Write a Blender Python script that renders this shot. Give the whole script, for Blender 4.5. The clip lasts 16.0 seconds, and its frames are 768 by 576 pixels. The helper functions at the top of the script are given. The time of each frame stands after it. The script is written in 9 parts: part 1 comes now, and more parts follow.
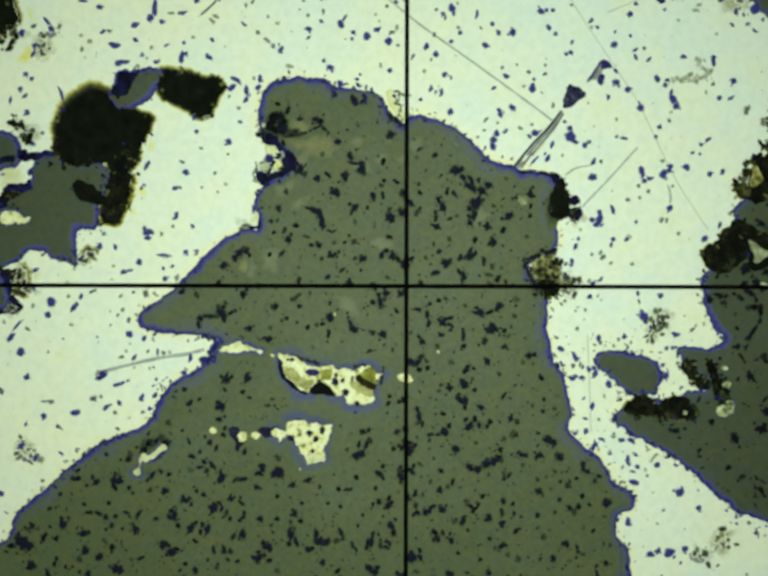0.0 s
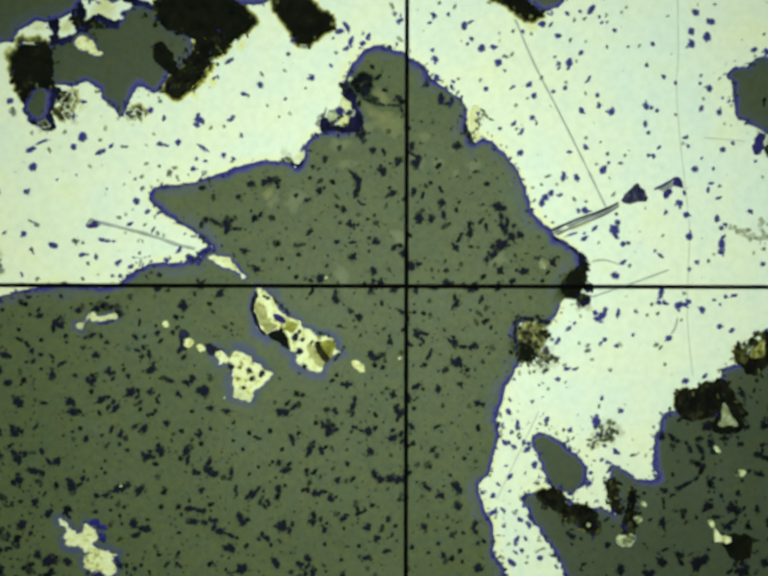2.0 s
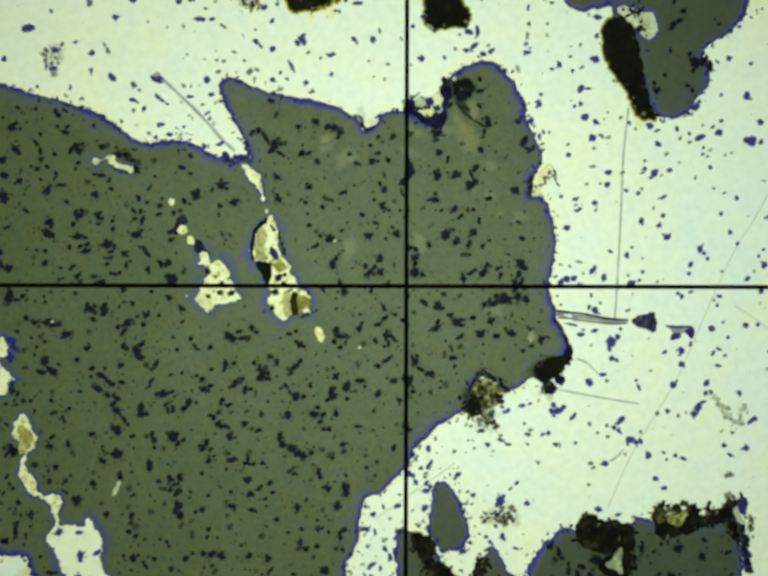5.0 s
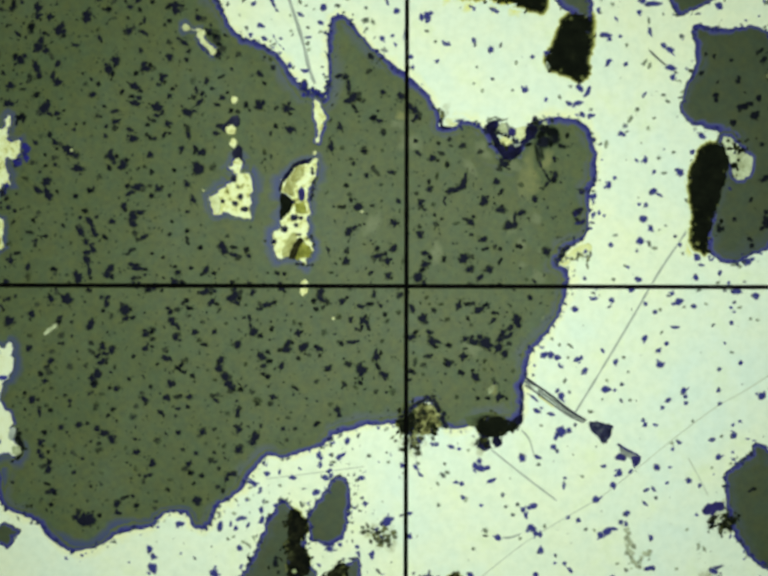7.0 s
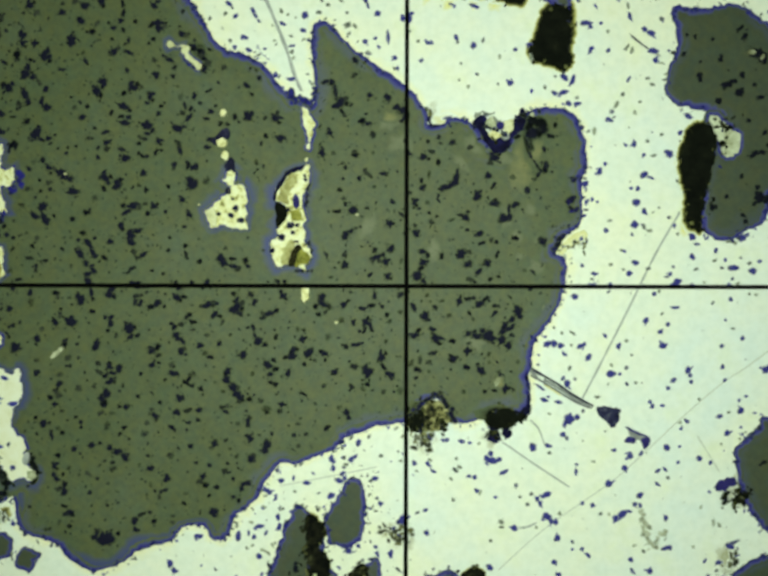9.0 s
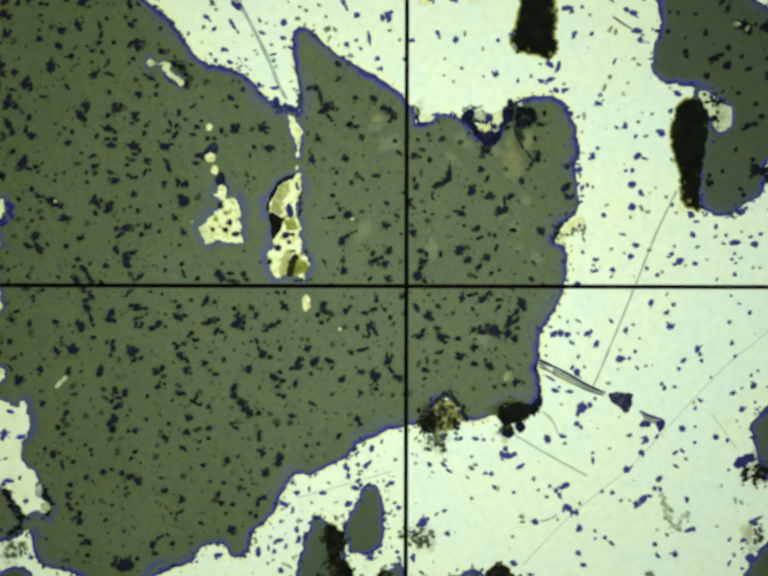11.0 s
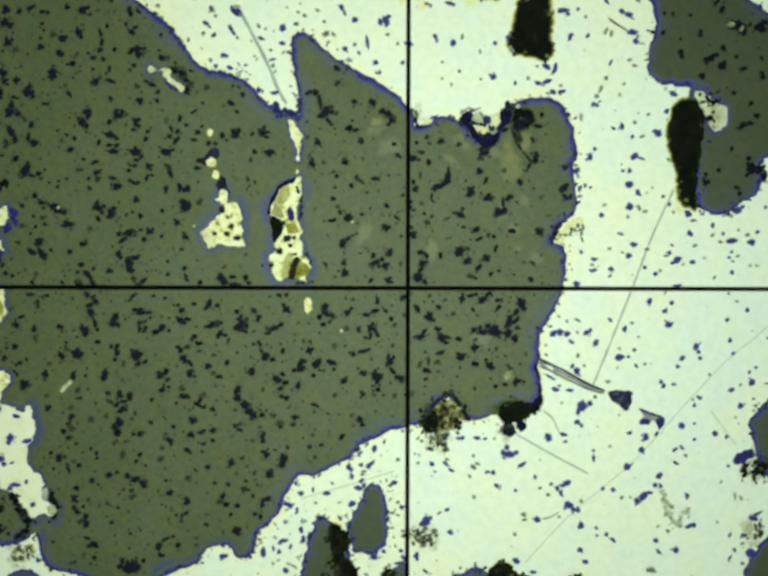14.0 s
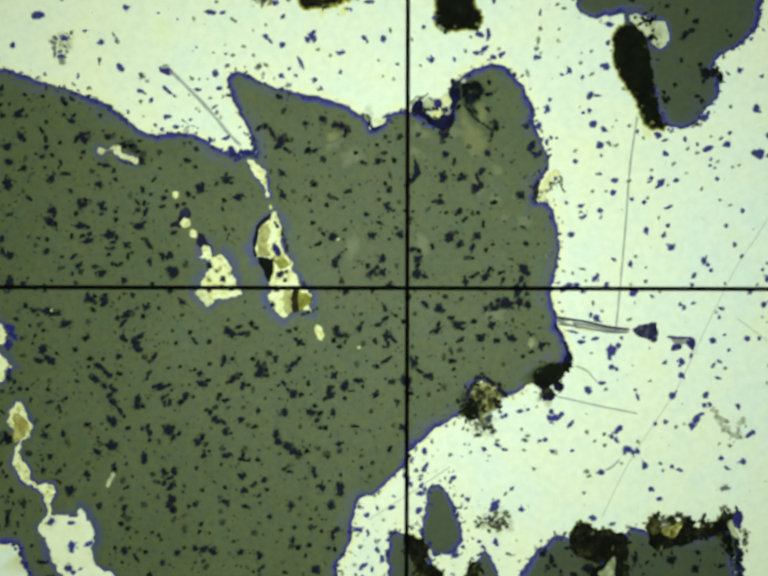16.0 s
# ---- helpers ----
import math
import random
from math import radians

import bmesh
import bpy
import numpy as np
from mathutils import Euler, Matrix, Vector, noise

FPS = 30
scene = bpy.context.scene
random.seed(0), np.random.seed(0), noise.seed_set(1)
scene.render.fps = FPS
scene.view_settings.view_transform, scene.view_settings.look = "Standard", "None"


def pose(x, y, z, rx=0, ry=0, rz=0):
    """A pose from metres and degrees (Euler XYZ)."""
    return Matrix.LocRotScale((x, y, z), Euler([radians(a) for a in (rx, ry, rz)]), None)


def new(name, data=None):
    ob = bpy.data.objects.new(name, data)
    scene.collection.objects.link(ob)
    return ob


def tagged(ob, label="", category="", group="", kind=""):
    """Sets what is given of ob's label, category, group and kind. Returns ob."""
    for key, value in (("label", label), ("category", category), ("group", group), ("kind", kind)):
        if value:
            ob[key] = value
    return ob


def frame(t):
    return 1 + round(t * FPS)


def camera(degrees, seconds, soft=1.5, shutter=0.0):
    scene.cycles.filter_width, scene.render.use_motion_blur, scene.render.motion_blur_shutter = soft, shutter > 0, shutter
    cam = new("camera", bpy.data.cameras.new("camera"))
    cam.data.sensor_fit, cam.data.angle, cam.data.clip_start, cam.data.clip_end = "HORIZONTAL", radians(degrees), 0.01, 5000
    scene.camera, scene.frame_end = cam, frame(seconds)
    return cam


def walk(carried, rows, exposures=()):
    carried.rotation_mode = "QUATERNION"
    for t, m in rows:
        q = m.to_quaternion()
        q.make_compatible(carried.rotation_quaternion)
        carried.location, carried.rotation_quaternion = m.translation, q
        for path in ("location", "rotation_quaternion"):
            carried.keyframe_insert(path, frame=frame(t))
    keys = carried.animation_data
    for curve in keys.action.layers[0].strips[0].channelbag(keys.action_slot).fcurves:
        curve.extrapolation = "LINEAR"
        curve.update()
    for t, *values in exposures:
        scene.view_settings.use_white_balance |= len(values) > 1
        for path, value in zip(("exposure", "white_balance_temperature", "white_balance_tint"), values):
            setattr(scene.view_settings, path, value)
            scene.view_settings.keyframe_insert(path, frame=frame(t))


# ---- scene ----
from mathutils.geometry import delaunay_2d_cdt

# The view down a reflected-light microscope on a polished ore section that is turned on its stage.
# Built a thousand times life size: one metre here is one millimetre of the section.
H = 2.142            # the lens stands about this far above the polished face
# the turning of the stage: seconds, the stage's place, its turn, and how near the focus brings the face
TURNS = [
    (0, 0.0537, 0.0206, 76.11, 0.9932),
    (0.5, 0.0535, 0.0197, 67.57, 0.9966),
    (1, 0.0540, 0.0182, 59.81, 0.9945),
    (1.5, 0.0531, 0.0181, 54.07, 0.9888),
    (2, 0.0514, 0.0156, 48.55, 0.9840),
    (2.5, 0.0507, 0.0138, 43.77, 0.9812),
    (3, 0.0498, 0.0151, 40.10, 0.9783),
    (3.5, 0.0481, 0.0126, 33.79, 0.9728),
    (3.8, 0.0471, 0.0119, 30.60, 0.9746),
    (3.9, 0.0467, 0.0116, 29.80, 0.9756),
    (4, 0.0464, 0.0112, 27.23, 0.9770),
    (4.1, 0.0464, 0.0092, 23.70, 0.9800),
    (4.2, 0.0464, 0.0080, 23.00, 0.9828),
    (6.3, 0.0426, 0.0073, 0.75, 0.9936),
    (6.5, 0.0424, 0.0069, -2.73, 0.9951),
    (7, 0.0425, 0.0085, -8.80, 0.9990),
    (7.5, 0.0432, 0.0094, -15.04, 1.0005),
    (8, 0.0451, 0.0074, -19.15, 0.9968),
    (8.5, 0.0420, 0.0087, -18.22, 0.9905),
    (8.8, 0.0422, 0.0093, -9.60, 0.9912),
    (8.9, 0.0422, 0.0096, -7.60, 0.9914),
    (9, 0.0423, 0.0099, -4.82, 0.9917),
    (9.1, 0.0425, 0.0105, -1.30, 0.9909),
    (9.2, 0.0427, 0.0110, -0.05, 0.9901),
    (11.3, 0.0436, 0.0075, -0.30, 1.0013),
    (11.5, 0.0436, 0.0075, -0.30, 1.0013),
    (12, 0.0426, 0.0067, -0.30, 0.9988),
    (12.5, 0.0450, 0.0060, 0.00, 1.0000),
    (13, 0.0466, 0.0042, 0.36, 0.9982),
    (13.5, 0.0460, 0.0045, 0.38, 0.9953),
    (14, 0.0452, 0.0047, 0.35, 0.9910),
    (14.1, 0.0452, 0.0047, 0.35, 0.9905),
    (14.2, 0.0452, 0.0050, 1.20, 0.9896),
    (14.3, 0.0450, 0.0056, 3.70, 0.9886),
    (14.4, 0.0448, 0.0064, 6.45, 0.9874),
    (14.5, 0.0446, 0.0071, 7.82, 0.9863),
    (14.7, 0.0446, 0.0074, 11.80, 0.9862),
    (14.9, 0.0446, 0.0077, 15.50, 0.9863),
    (15, 0.0446, 0.0077, 15.66, 0.9865),
    (15.1, 0.0452, 0.0072, 15.66, 0.9872),
    (15.5, 0.0484, 0.0046, 15.68, 0.9895),
    (15.8, 0.0486, 0.0047, 15.72, 0.9916),
    (16, 0.0490, 0.0052, 17.03, 0.9933),
]
cam = camera(40.2, 16.0, soft=3.3)
walk(cam, [(t, pose(0, 0, H / s)) for t, x, y, a, s in TURNS],
     exposures=[(0.0, -0.11), (0.5, -0.13), (1.0, -0.08), (2.0, -0.02), (4.0, 0.0), (8.0, 0.0), (12.0, 0.04), (16.0, 0.04)])

# ---- light: the vertical illuminator in the tube, and a dim room ----
world = bpy.data.worlds.new("room")
scene.world = world
world.use_nodes = True
world.node_tree.nodes["Background"].inputs[0].default_value = (0.9, 0.95, 1.0, 1)
world.node_tree.nodes["Background"].inputs[1].default_value = 0.05
lamp_data = bpy.data.lights.new("illuminator", "AREA")
lamp_data.shape, lamp_data.size = "DISK", 1.6
lamp_data.energy = 29
lamp_data.spread = radians(103)
lamp_data.color = (0.875, 1.0, 0.84)
lamp = new("illuminator", lamp_data)
lamp.matrix_world = pose(0.01, 0.03, 2.6)


# ---- materials ----
def nodes_of(name):
    m = bpy.data.materials.new(name)
    m.use_nodes = True
    t = m.node_tree
    return m, t, t.nodes["Principled BSDF"]


def noise_node(t, scale, detail=4.0, rough=0.6, distort=0.0):
    co = t.nodes.new("ShaderNodeTexCoord")
    n = t.nodes.new("ShaderNodeTexNoise")
    n.inputs["Scale"].default_value = scale
    n.inputs["Detail"].default_value = detail
    n.inputs["Roughness"].default_value = rough
    n.inputs["Distortion"].default_value = distort
    t.links.new(co.outputs["Object"], n.inputs["Vector"])
    return n.outputs["Fac"]


def ramp(t, fac, stops):
    r = t.nodes.new("ShaderNodeValToRGB")
    while len(r.color_ramp.elements) < len(stops):
        r.color_ramp.elements.new(0.5)
    for e, (p, c) in zip(r.color_ramp.elements, stops):
        e.position, e.color = p, (*c, 1)
    t.links.new(fac, r.inputs[0])
    return r.outputs[0]


def math_node(t, op, a, b):
    n = t.nodes.new("ShaderNodeMath")
    n.operation = op
    n.use_clamp = True
    for i, v in enumerate((a, b)):
        if isinstance(v, (int, float)):
            n.inputs[i].default_value = v
        else:
            t.links.new(v, n.inputs[i])
    return n.outputs[0]


def mix(t, fac, a, b, blend="MIX"):
    n = t.nodes.new("ShaderNodeMix")
    n.data_type, n.blend_type = "RGBA", blend
    for i, v in ((0, fac), (6, a), (7, b)):
        if isinstance(v, (int, float)):
            n.inputs[i].default_value = v
        elif isinstance(v, tuple):
            n.inputs[i].default_value = (*v, 1)
        else:
            t.links.new(v, n.inputs[i])
    return n.outputs[2]


def bump(t, bsdf, fac, strength, distance):
    b = t.nodes.new("ShaderNodeBump")
    b.inputs["Strength"].default_value = strength
    b.inputs["Distance"].default_value = distance
    t.links.new(fac, b.inputs["Height"])
    t.links.new(b.outputs[0], bsdf.inputs["Normal"])


def sulphide_colour(t):
    broad = ramp(t, noise_node(t, 2.2, 3), [(0.35, (0.835, 0.87, 0.66)), (0.65, (0.785, 0.87, 0.77))])
    fine = ramp(t, noise_node(t, 60, 3), [(0.3, (0.92, 0.93, 0.92)), (0.6, (1, 1, 1))])
    film = ramp(t, noise_node(t, 13, 4, 0.6), [(0.38, (0.95, 0.98, 1.0)), (0.56, (1, 1, 0.98)), (0.72, (0.98, 0.985, 0.87))])
    return mix(t, 1.0, mix(t, 1.0, broad, film, "MULTIPLY"), fine, "MULTIPLY")


def silicate_colour(t):
    broad = ramp(t, noise_node(t, 5, 5), [(0.3, (0.077, 0.102, 0.049)), (0.55, (0.091, 0.113, 0.055)), (0.75, (0.094, 0.122, 0.073))])
    fine = ramp(t, noise_node(t, 90, 4), [(0.25, (0.80, 0.82, 0.92)), (0.65, (1.08, 1.07, 0.98))])
    blotch = ramp(t, noise_node(t, 28, 4, 0.65), [(0.34, (0.94, 1.01, 1.07)), (0.5, (1.0, 1.0, 0.96)), (0.66, (1.08, 1.015, 0.86))])
    return mix(t, 1.0, mix(t, 1.0, broad, blotch, "MULTIPLY"), fine, "MULTIPLY")


def broken(t, stain, grain, amount, power=1.0):
    """The stain's strength, eaten into by the grain where it thins out."""
    g = math_node(t, "MULTIPLY", math_node(t, "SUBTRACT", grain, 0.3), 2.5 * amount)
    n = t.nodes.new("ShaderNodeMath")
    n.operation = "MULTIPLY"
    t.links.new(stain, n.inputs[0])
    n.inputs[1].default_value = (1 + amount) * power
    return math_node(t, "SUBTRACT", n.outputs[0], g)


def soft_bits(name, base, stops, rough=0.7, relief=0.2, mottle=0.45, power=1.0):
    """Small bits, each of its own colour, that melt into the mineral round them."""
    m, t, b = nodes_of(name)
    a = t.nodes.new("ShaderNodeAttribute")
    a.attribute_name = "stain"
    g = t.nodes.new("ShaderNodeNewGeometry")
    f = broken(t, a.outputs["Fac"], noise_node(t, 140, 4, 0.65), mottle, power)
    t.links.new(mix(t, f, base(t), ramp(t, g.outputs["Random Per Island"], stops)), b.inputs["Base Color"])
    b.inputs["Roughness"].default_value = rough
    b.inputs["Specular IOR Level"].default_value = 0.05
    bump(t, b, noise_node(t, 150, 4, 0.7), relief, 0.002)
    return m


def grey_silicate_colour(t):
    return mix(t, 1.0, silicate_colour(t), (0.68, 0.69, 0.86), "MULTIPLY")


def mineral(name, colour, rough=0.45, tint=None, stain_scale=30.0, power=1.0, relief=0.15, gloss=0.12, mottle=0.7):
    """A polished mineral; tint: a stain or painted fringe that fades out by the mesh's own 'stain' value, broken up by
    grain.
    """
    m, t, b = nodes_of(name)
    c = colour(t)
    if tint:
        a = t.nodes.new("ShaderNodeAttribute")
        a.attribute_name = "stain"
        n = noise_node(t, stain_scale, 4, 0.65)
        f = broken(t, a.outputs["Fac"], n, mottle, power)
        c = mix(t, math_node(t, "MULTIPLY", f, 3.0), c, ramp(t, f, tint)) if isinstance(tint, list) else mix(t, f, c, tint)
    t.links.new(c, b.inputs["Base Color"])
    b.inputs["Roughness"].default_value = rough
    b.inputs["Specular IOR Level"].default_value = gloss
    bump(t, b, noise_node(t, 120, 5, 0.7), relief, 0.002)
    return m


def plain(name, stops, scale, rough=0.7, relief=0.3, island=False, gloss=0.03):
    """Colours spread by grain, or piece by piece."""
    m, t, b = nodes_of(name)
    if island:
        g = t.nodes.new("ShaderNodeNewGeometry")
        fac = g.outputs["Random Per Island"]
    else:
        fac = noise_node(t, scale, 5, 0.7)
    t.links.new(ramp(t, fac, stops), b.inputs["Base Color"])
    b.inputs["Roughness"].default_value = rough
    b.inputs["Specular IOR Level"].default_value = gloss
    bump(t, b, noise_node(t, 150, 4, 0.7), relief, 0.003)
    return m


M_SULPHIDE = mineral("pale_sulphide", sulphide_colour)
M_SILICATE = mineral("olive_grey_silicate", silicate_colour)
# the lens's blue colour fringe, painted into the rims of the grains
M_RIM = mineral("blue_fringe_rim", silicate_colour, tint=[(0.12, (0.074, 0.088, 0.135)), (0.45, (0.060, 0.067, 0.190)), (0.8, (0.036, 0.038, 0.22)), (1.0, (0.024, 0.024, 0.165))], stain_scale=55)
# yellow side of the pits' out-of-focus edge, painted onto the sulphide
M_YELLOW = mineral("yellow_fringed_sulphide", sulphide_colour, tint=(0.74, 0.71, 0.12), stain_scale=45, power=0.85)
M_GREY = mineral("dark_grey_silicate", grey_silicate_colour)
M_GREY_RIM = mineral("blue_rim_of_grey_silicate", grey_silicate_colour, tint=[(0.12, (0.074, 0.088, 0.135)), (0.45, (0.060, 0.067, 0.190)), (0.8, (0.036, 0.038, 0.22)), (1.0, (0.024, 0.024, 0.165))], stain_scale=55)
M_GREY_RIM_SOFT = mineral("hazy_rim_of_grey_silicate", grey_silicate_colour, tint=(0.060, 0.078, 0.092), stain_scale=25, power=0.9)
M_GREY_SPECK = soft_bits("dark_speck_in_grey_silicate", grey_silicate_colour, [(0.0, (0.002, 0.0035, 0.003)), (0.45, (0.0035, 0.005, 0.006)), (0.7, (0.007, 0.008, 0.018)), (0.87, (0.014, 0.018, 0.014)), (1.0, (0.036, 0.045, 0.034))], mottle=0.9, power=0.92)
M_RIM_SOFT = mineral("grey_blue_rim", silicate_colour, tint=(0.084, 0.102, 0.135), stain_scale=25, power=0.9)
M_HAZE = mineral("pale_tan_cloud", silicate_colour, tint=(0.150, 0.170, 0.092), stain_scale=50, power=0.85)
# dark smudges, and soft shading painted round pits in the grain
M_SMUDGE = mineral("smudged_shaded_silicate", silicate_colour, tint=(0.006, 0.009, 0.006), stain_scale=60, gloss=0.03)
M_RUST = mineral("yellow_brown_silicate", silicate_colour, tint=(0.188, 0.192, 0.074), stain_scale=40, power=0.9)
# the pits' blurred, colour-fringed edges, painted in as fading rings
M_HALO = mineral("brown_blurred_fringe", sulphide_colour, tint=[(0.05, (0.74, 0.76, 0.34)), (0.3, (0.41, 0.41, 0.12)), (0.6, (0.062, 0.070, 0.02)), (0.9, (0.008, 0.010, 0.005))], stain_scale=42)
M_HALO_YELLOW = mineral("yellow_blurred_fringe", sulphide_colour, tint=[(0.02, (0.79, 0.80, 0.28)), (0.3, (0.58, 0.55, 0.08)), (0.62, (0.088, 0.092, 0.015)), (0.9, (0.008, 0.010, 0.005))], stain_scale=42)
M_FRINGE = mineral("soft_olive_fringe", sulphide_colour, tint=[(0.04, (0.80, 0.82, 0.46)), (0.3, (0.50, 0.50, 0.13)), (0.55, (0.10, 0.105, 0.022)), (0.85, (0.007, 0.009, 0.004))], stain_scale=30, mottle=0.28)
# wide, faint part of the lens's blue fringe, painted onto the silicate
M_HALO_BLUE = mineral("blue_haze_on_silicate", silicate_colour, tint=(0.054, 0.068, 0.180), stain_scale=20, power=0.95)
M_HALO_GREY = mineral("olive_stained_sulphide", sulphide_colour, tint=(0.62, 0.63, 0.32), stain_scale=32, power=0.85)
M_BORDER = mineral("yellowish_border", sulphide_colour, tint=(0.81, 0.82, 0.50), stain_scale=38, power=0.75)
M_PATCH = mineral("olive_brown_cloud", sulphide_colour, tint=(0.30, 0.305, 0.14), stain_scale=65, power=0.85)
# the dark inside of pits and hollows, put into the colour
M_PIT = plain("black_pit_shade", [(0.3, (0.003, 0.004, 0.003)), (0.6, (0.008, 0.010, 0.006)), (0.8, (0.022, 0.024, 0.012))], 38, 0.9, 0.8)
M_CRUMB = plain("crumbled_edge", [(0.0, (0.0052, 0.007, 0.005)), (0.5, (0.0104, 0.012, 0.006)), (0.7, (0.0305, 0.035, 0.014)), (0.84, (0.1392, 0.15, 0.05)), (0.93, (0.0261, 0.03, 0.03)), (1.0, (0.02, 0.02, 0.14))], 1, 0.9, 0.5, True)
M_CRUMB_SOFT = soft_bits("olive_crumb", sulphide_colour, [(0.0, (0.018, 0.021, 0.015)), (0.3, (0.045, 0.050, 0.026)), (0.55, (0.10, 0.108, 0.05)), (0.75, (0.25, 0.26, 0.10)), (0.88, (0.05, 0.055, 0.12)), (1.0, (0.02, 0.02, 0.14))])
M_FLECK = soft_bits("grey_fleck", sulphide_colour, [(0.0, (0.05, 0.06, 0.08)), (0.3, (0.11, 0.13, 0.10)), (0.6, (0.22, 0.25, 0.18)), (0.85, (0.36, 0.40, 0.28)), (1.0, (0.04, 0.04, 0.18))])
# dark tones of the specks, with the shade of tiny pits painted in
M_SPECK_DARK = soft_bits("dark_speck_in_silicate", silicate_colour, [(0.0, (0.003, 0.0042, 0.007)), (0.4, (0.005, 0.006, 0.012)), (0.65, (0.010, 0.0115, 0.026)), (0.82, (0.018, 0.022, 0.018)), (1.0, (0.046, 0.056, 0.038))], mottle=0.9, power=0.92)
M_SPECK_BLUE = soft_bits("blue_pit", sulphide_colour, [(0.0, (0.028, 0.029, 0.18)), (0.25, (0.037, 0.038, 0.26)), (0.52, (0.046, 0.049, 0.27)), (0.68, (0.030, 0.032, 0.12)), (0.84, (0.055, 0.062, 0.11)), (1.0, (0.16, 0.18, 0.14))], mottle=0.7, power=0.95)
M_GOLD = plain("yellow_sulphide", [(0.30, (0.10, 0.10, 0.03)), (0.38, (0.42, 0.41, 0.13)), (0.46, (0.74, 0.75, 0.36)), (0.62, (0.85, 0.89, 0.60))], 72, 0.5, 0.3)
M_BEAD = plain("yellow_bead", [(0.3, (0.42, 0.41, 0.13)), (0.5, (0.78, 0.78, 0.40)), (0.7, (0.85, 0.88, 0.57))], 70, 0.5, 0.3)
M_CRUMBLY = plain("crumbly_dark_rubble", [(0.46, (0.004, 0.005, 0.004)), (0.58, (0.014, 0.015, 0.008)), (0.70, (0.06, 0.066, 0.030)), (0.82, (0.26, 0.29, 0.16))], 34, 0.9, 0.6)
M_RUBBLE = plain("pale_rubble", [(0.34, (0.0174, 0.02, 0.02)), (0.44, (0.1566, 0.18, 0.09)), (0.54, (0.5046, 0.58, 0.30)), (0.68, (0.696, 0.83, 0.58))], 62, 0.6, 0.4)
M_BROWN_PIT = plain("olive_brown_rubble", [(0.39, (0.0087, 0.011, 0.010)), (0.47, (0.060, 0.060, 0.024)), (0.56, (0.26, 0.258, 0.10)), (0.70, (0.62, 0.63, 0.34))], 44, 0.8, 0.5)
M_TAN = plain("tan_crumb", [(0.3, (0.0435, 0.05, 0.03)), (0.45, (0.2088, 0.23, 0.12)), (0.65, (0.4176, 0.47, 0.30))], 70, 0.7, 0.4)
M_OLIVE = plain("olive_yellow_patch", [(0.32, (0.10, 0.105, 0.018)), (0.48, (0.25, 0.255, 0.045)), (0.68, (0.46, 0.47, 0.12))], 40, 0.6, 0.3)
M_OLIVE_DARK = plain("dark_olive_rubble", [(0.34, (0.006, 0.007, 0.004)), (0.5, (0.030, 0.032, 0.010)), (0.62, (0.10, 0.105, 0.03)), (0.75, (0.30, 0.31, 0.13))], 44, 0.8, 0.5)
M_POCKET = plain("yellow_pocket_fill", [(0.36, (0.010, 0.010, 0.006)), (0.46, (0.14, 0.14, 0.03)), (0.58, (0.40, 0.39, 0.12)), (0.72, (0.72, 0.72, 0.40))], 62, 0.7, 0.4)
M_VEIN_OLIVE = plain("olive_brown_block", [(0.32, (0.15, 0.135, 0.028)), (0.5, (0.34, 0.31, 0.080)), (0.68, (0.54, 0.52, 0.21))], 55, 0.6, 0.3)
M_OLIVE_STAIN = mineral("olive_brown_smear", sulphide_colour, tint=[(0.05, (0.72, 0.73, 0.42)), (0.4, (0.36, 0.36, 0.11)), (0.8, (0.06, 0.06, 0.02)), (1.0, (0.02, 0.02, 0.012))], stain_scale=75, mottle=0.7)
M_GOLD_DULL = plain("dull_yellow_sulphide", [(0.3, (0.34, 0.35, 0.15)), (0.5, (0.64, 0.66, 0.36)), (0.7, (0.78, 0.82, 0.55))], 50, 0.5, 0.3)
M_GOLD_TAN = plain("tan_yellow_block", [(0.3, (0.15, 0.145, 0.042)), (0.5, (0.35, 0.345, 0.125)), (0.7, (0.56, 0.57, 0.27))], 60, 0.5, 0.3)
M_TAN_PALE = plain("pale_tan_crumb", [(0.3, (0.14, 0.16, 0.09)), (0.5, (0.42, 0.46, 0.28)), (0.7, (0.60, 0.64, 0.42))], 75, 0.6, 0.3)
M_SLAB = plain("pale_tan_slab", [(0.30, (0.05, 0.055, 0.03)), (0.37, (0.26, 0.28, 0.15)), (0.5, (0.50, 0.55, 0.36)), (0.68, (0.64, 0.70, 0.50))], 34, 0.6, 0.4)
M_BROWN_BAR = plain("dark_brown_bar", [(0.3, (0.008, 0.008, 0.004)), (0.55, (0.022, 0.021, 0.008)), (0.75, (0.05, 0.046, 0.015))], 60, 0.7, 0.3)
M_YELLOW_PALE = plain("yellowish_sulphide", [(0.3, (0.62, 0.62, 0.28)), (0.7, (0.78, 0.79, 0.46))], 60, 0.5, 0.1)
M_DARK_CRUMB = soft_bits("blue_black_crumb", silicate_colour, [(0.0, (0.005, 0.006, 0.010)), (0.6, (0.010, 0.010, 0.035)), (1.0, (0.02, 0.02, 0.11))])
M_DOT = plain("blue_black_dot", [(0.3, (0.007, 0.007, 0.016)), (0.55, (0.018, 0.019, 0.045)), (0.75, (0.04, 0.042, 0.08))], 80, 0.8, 0.3)
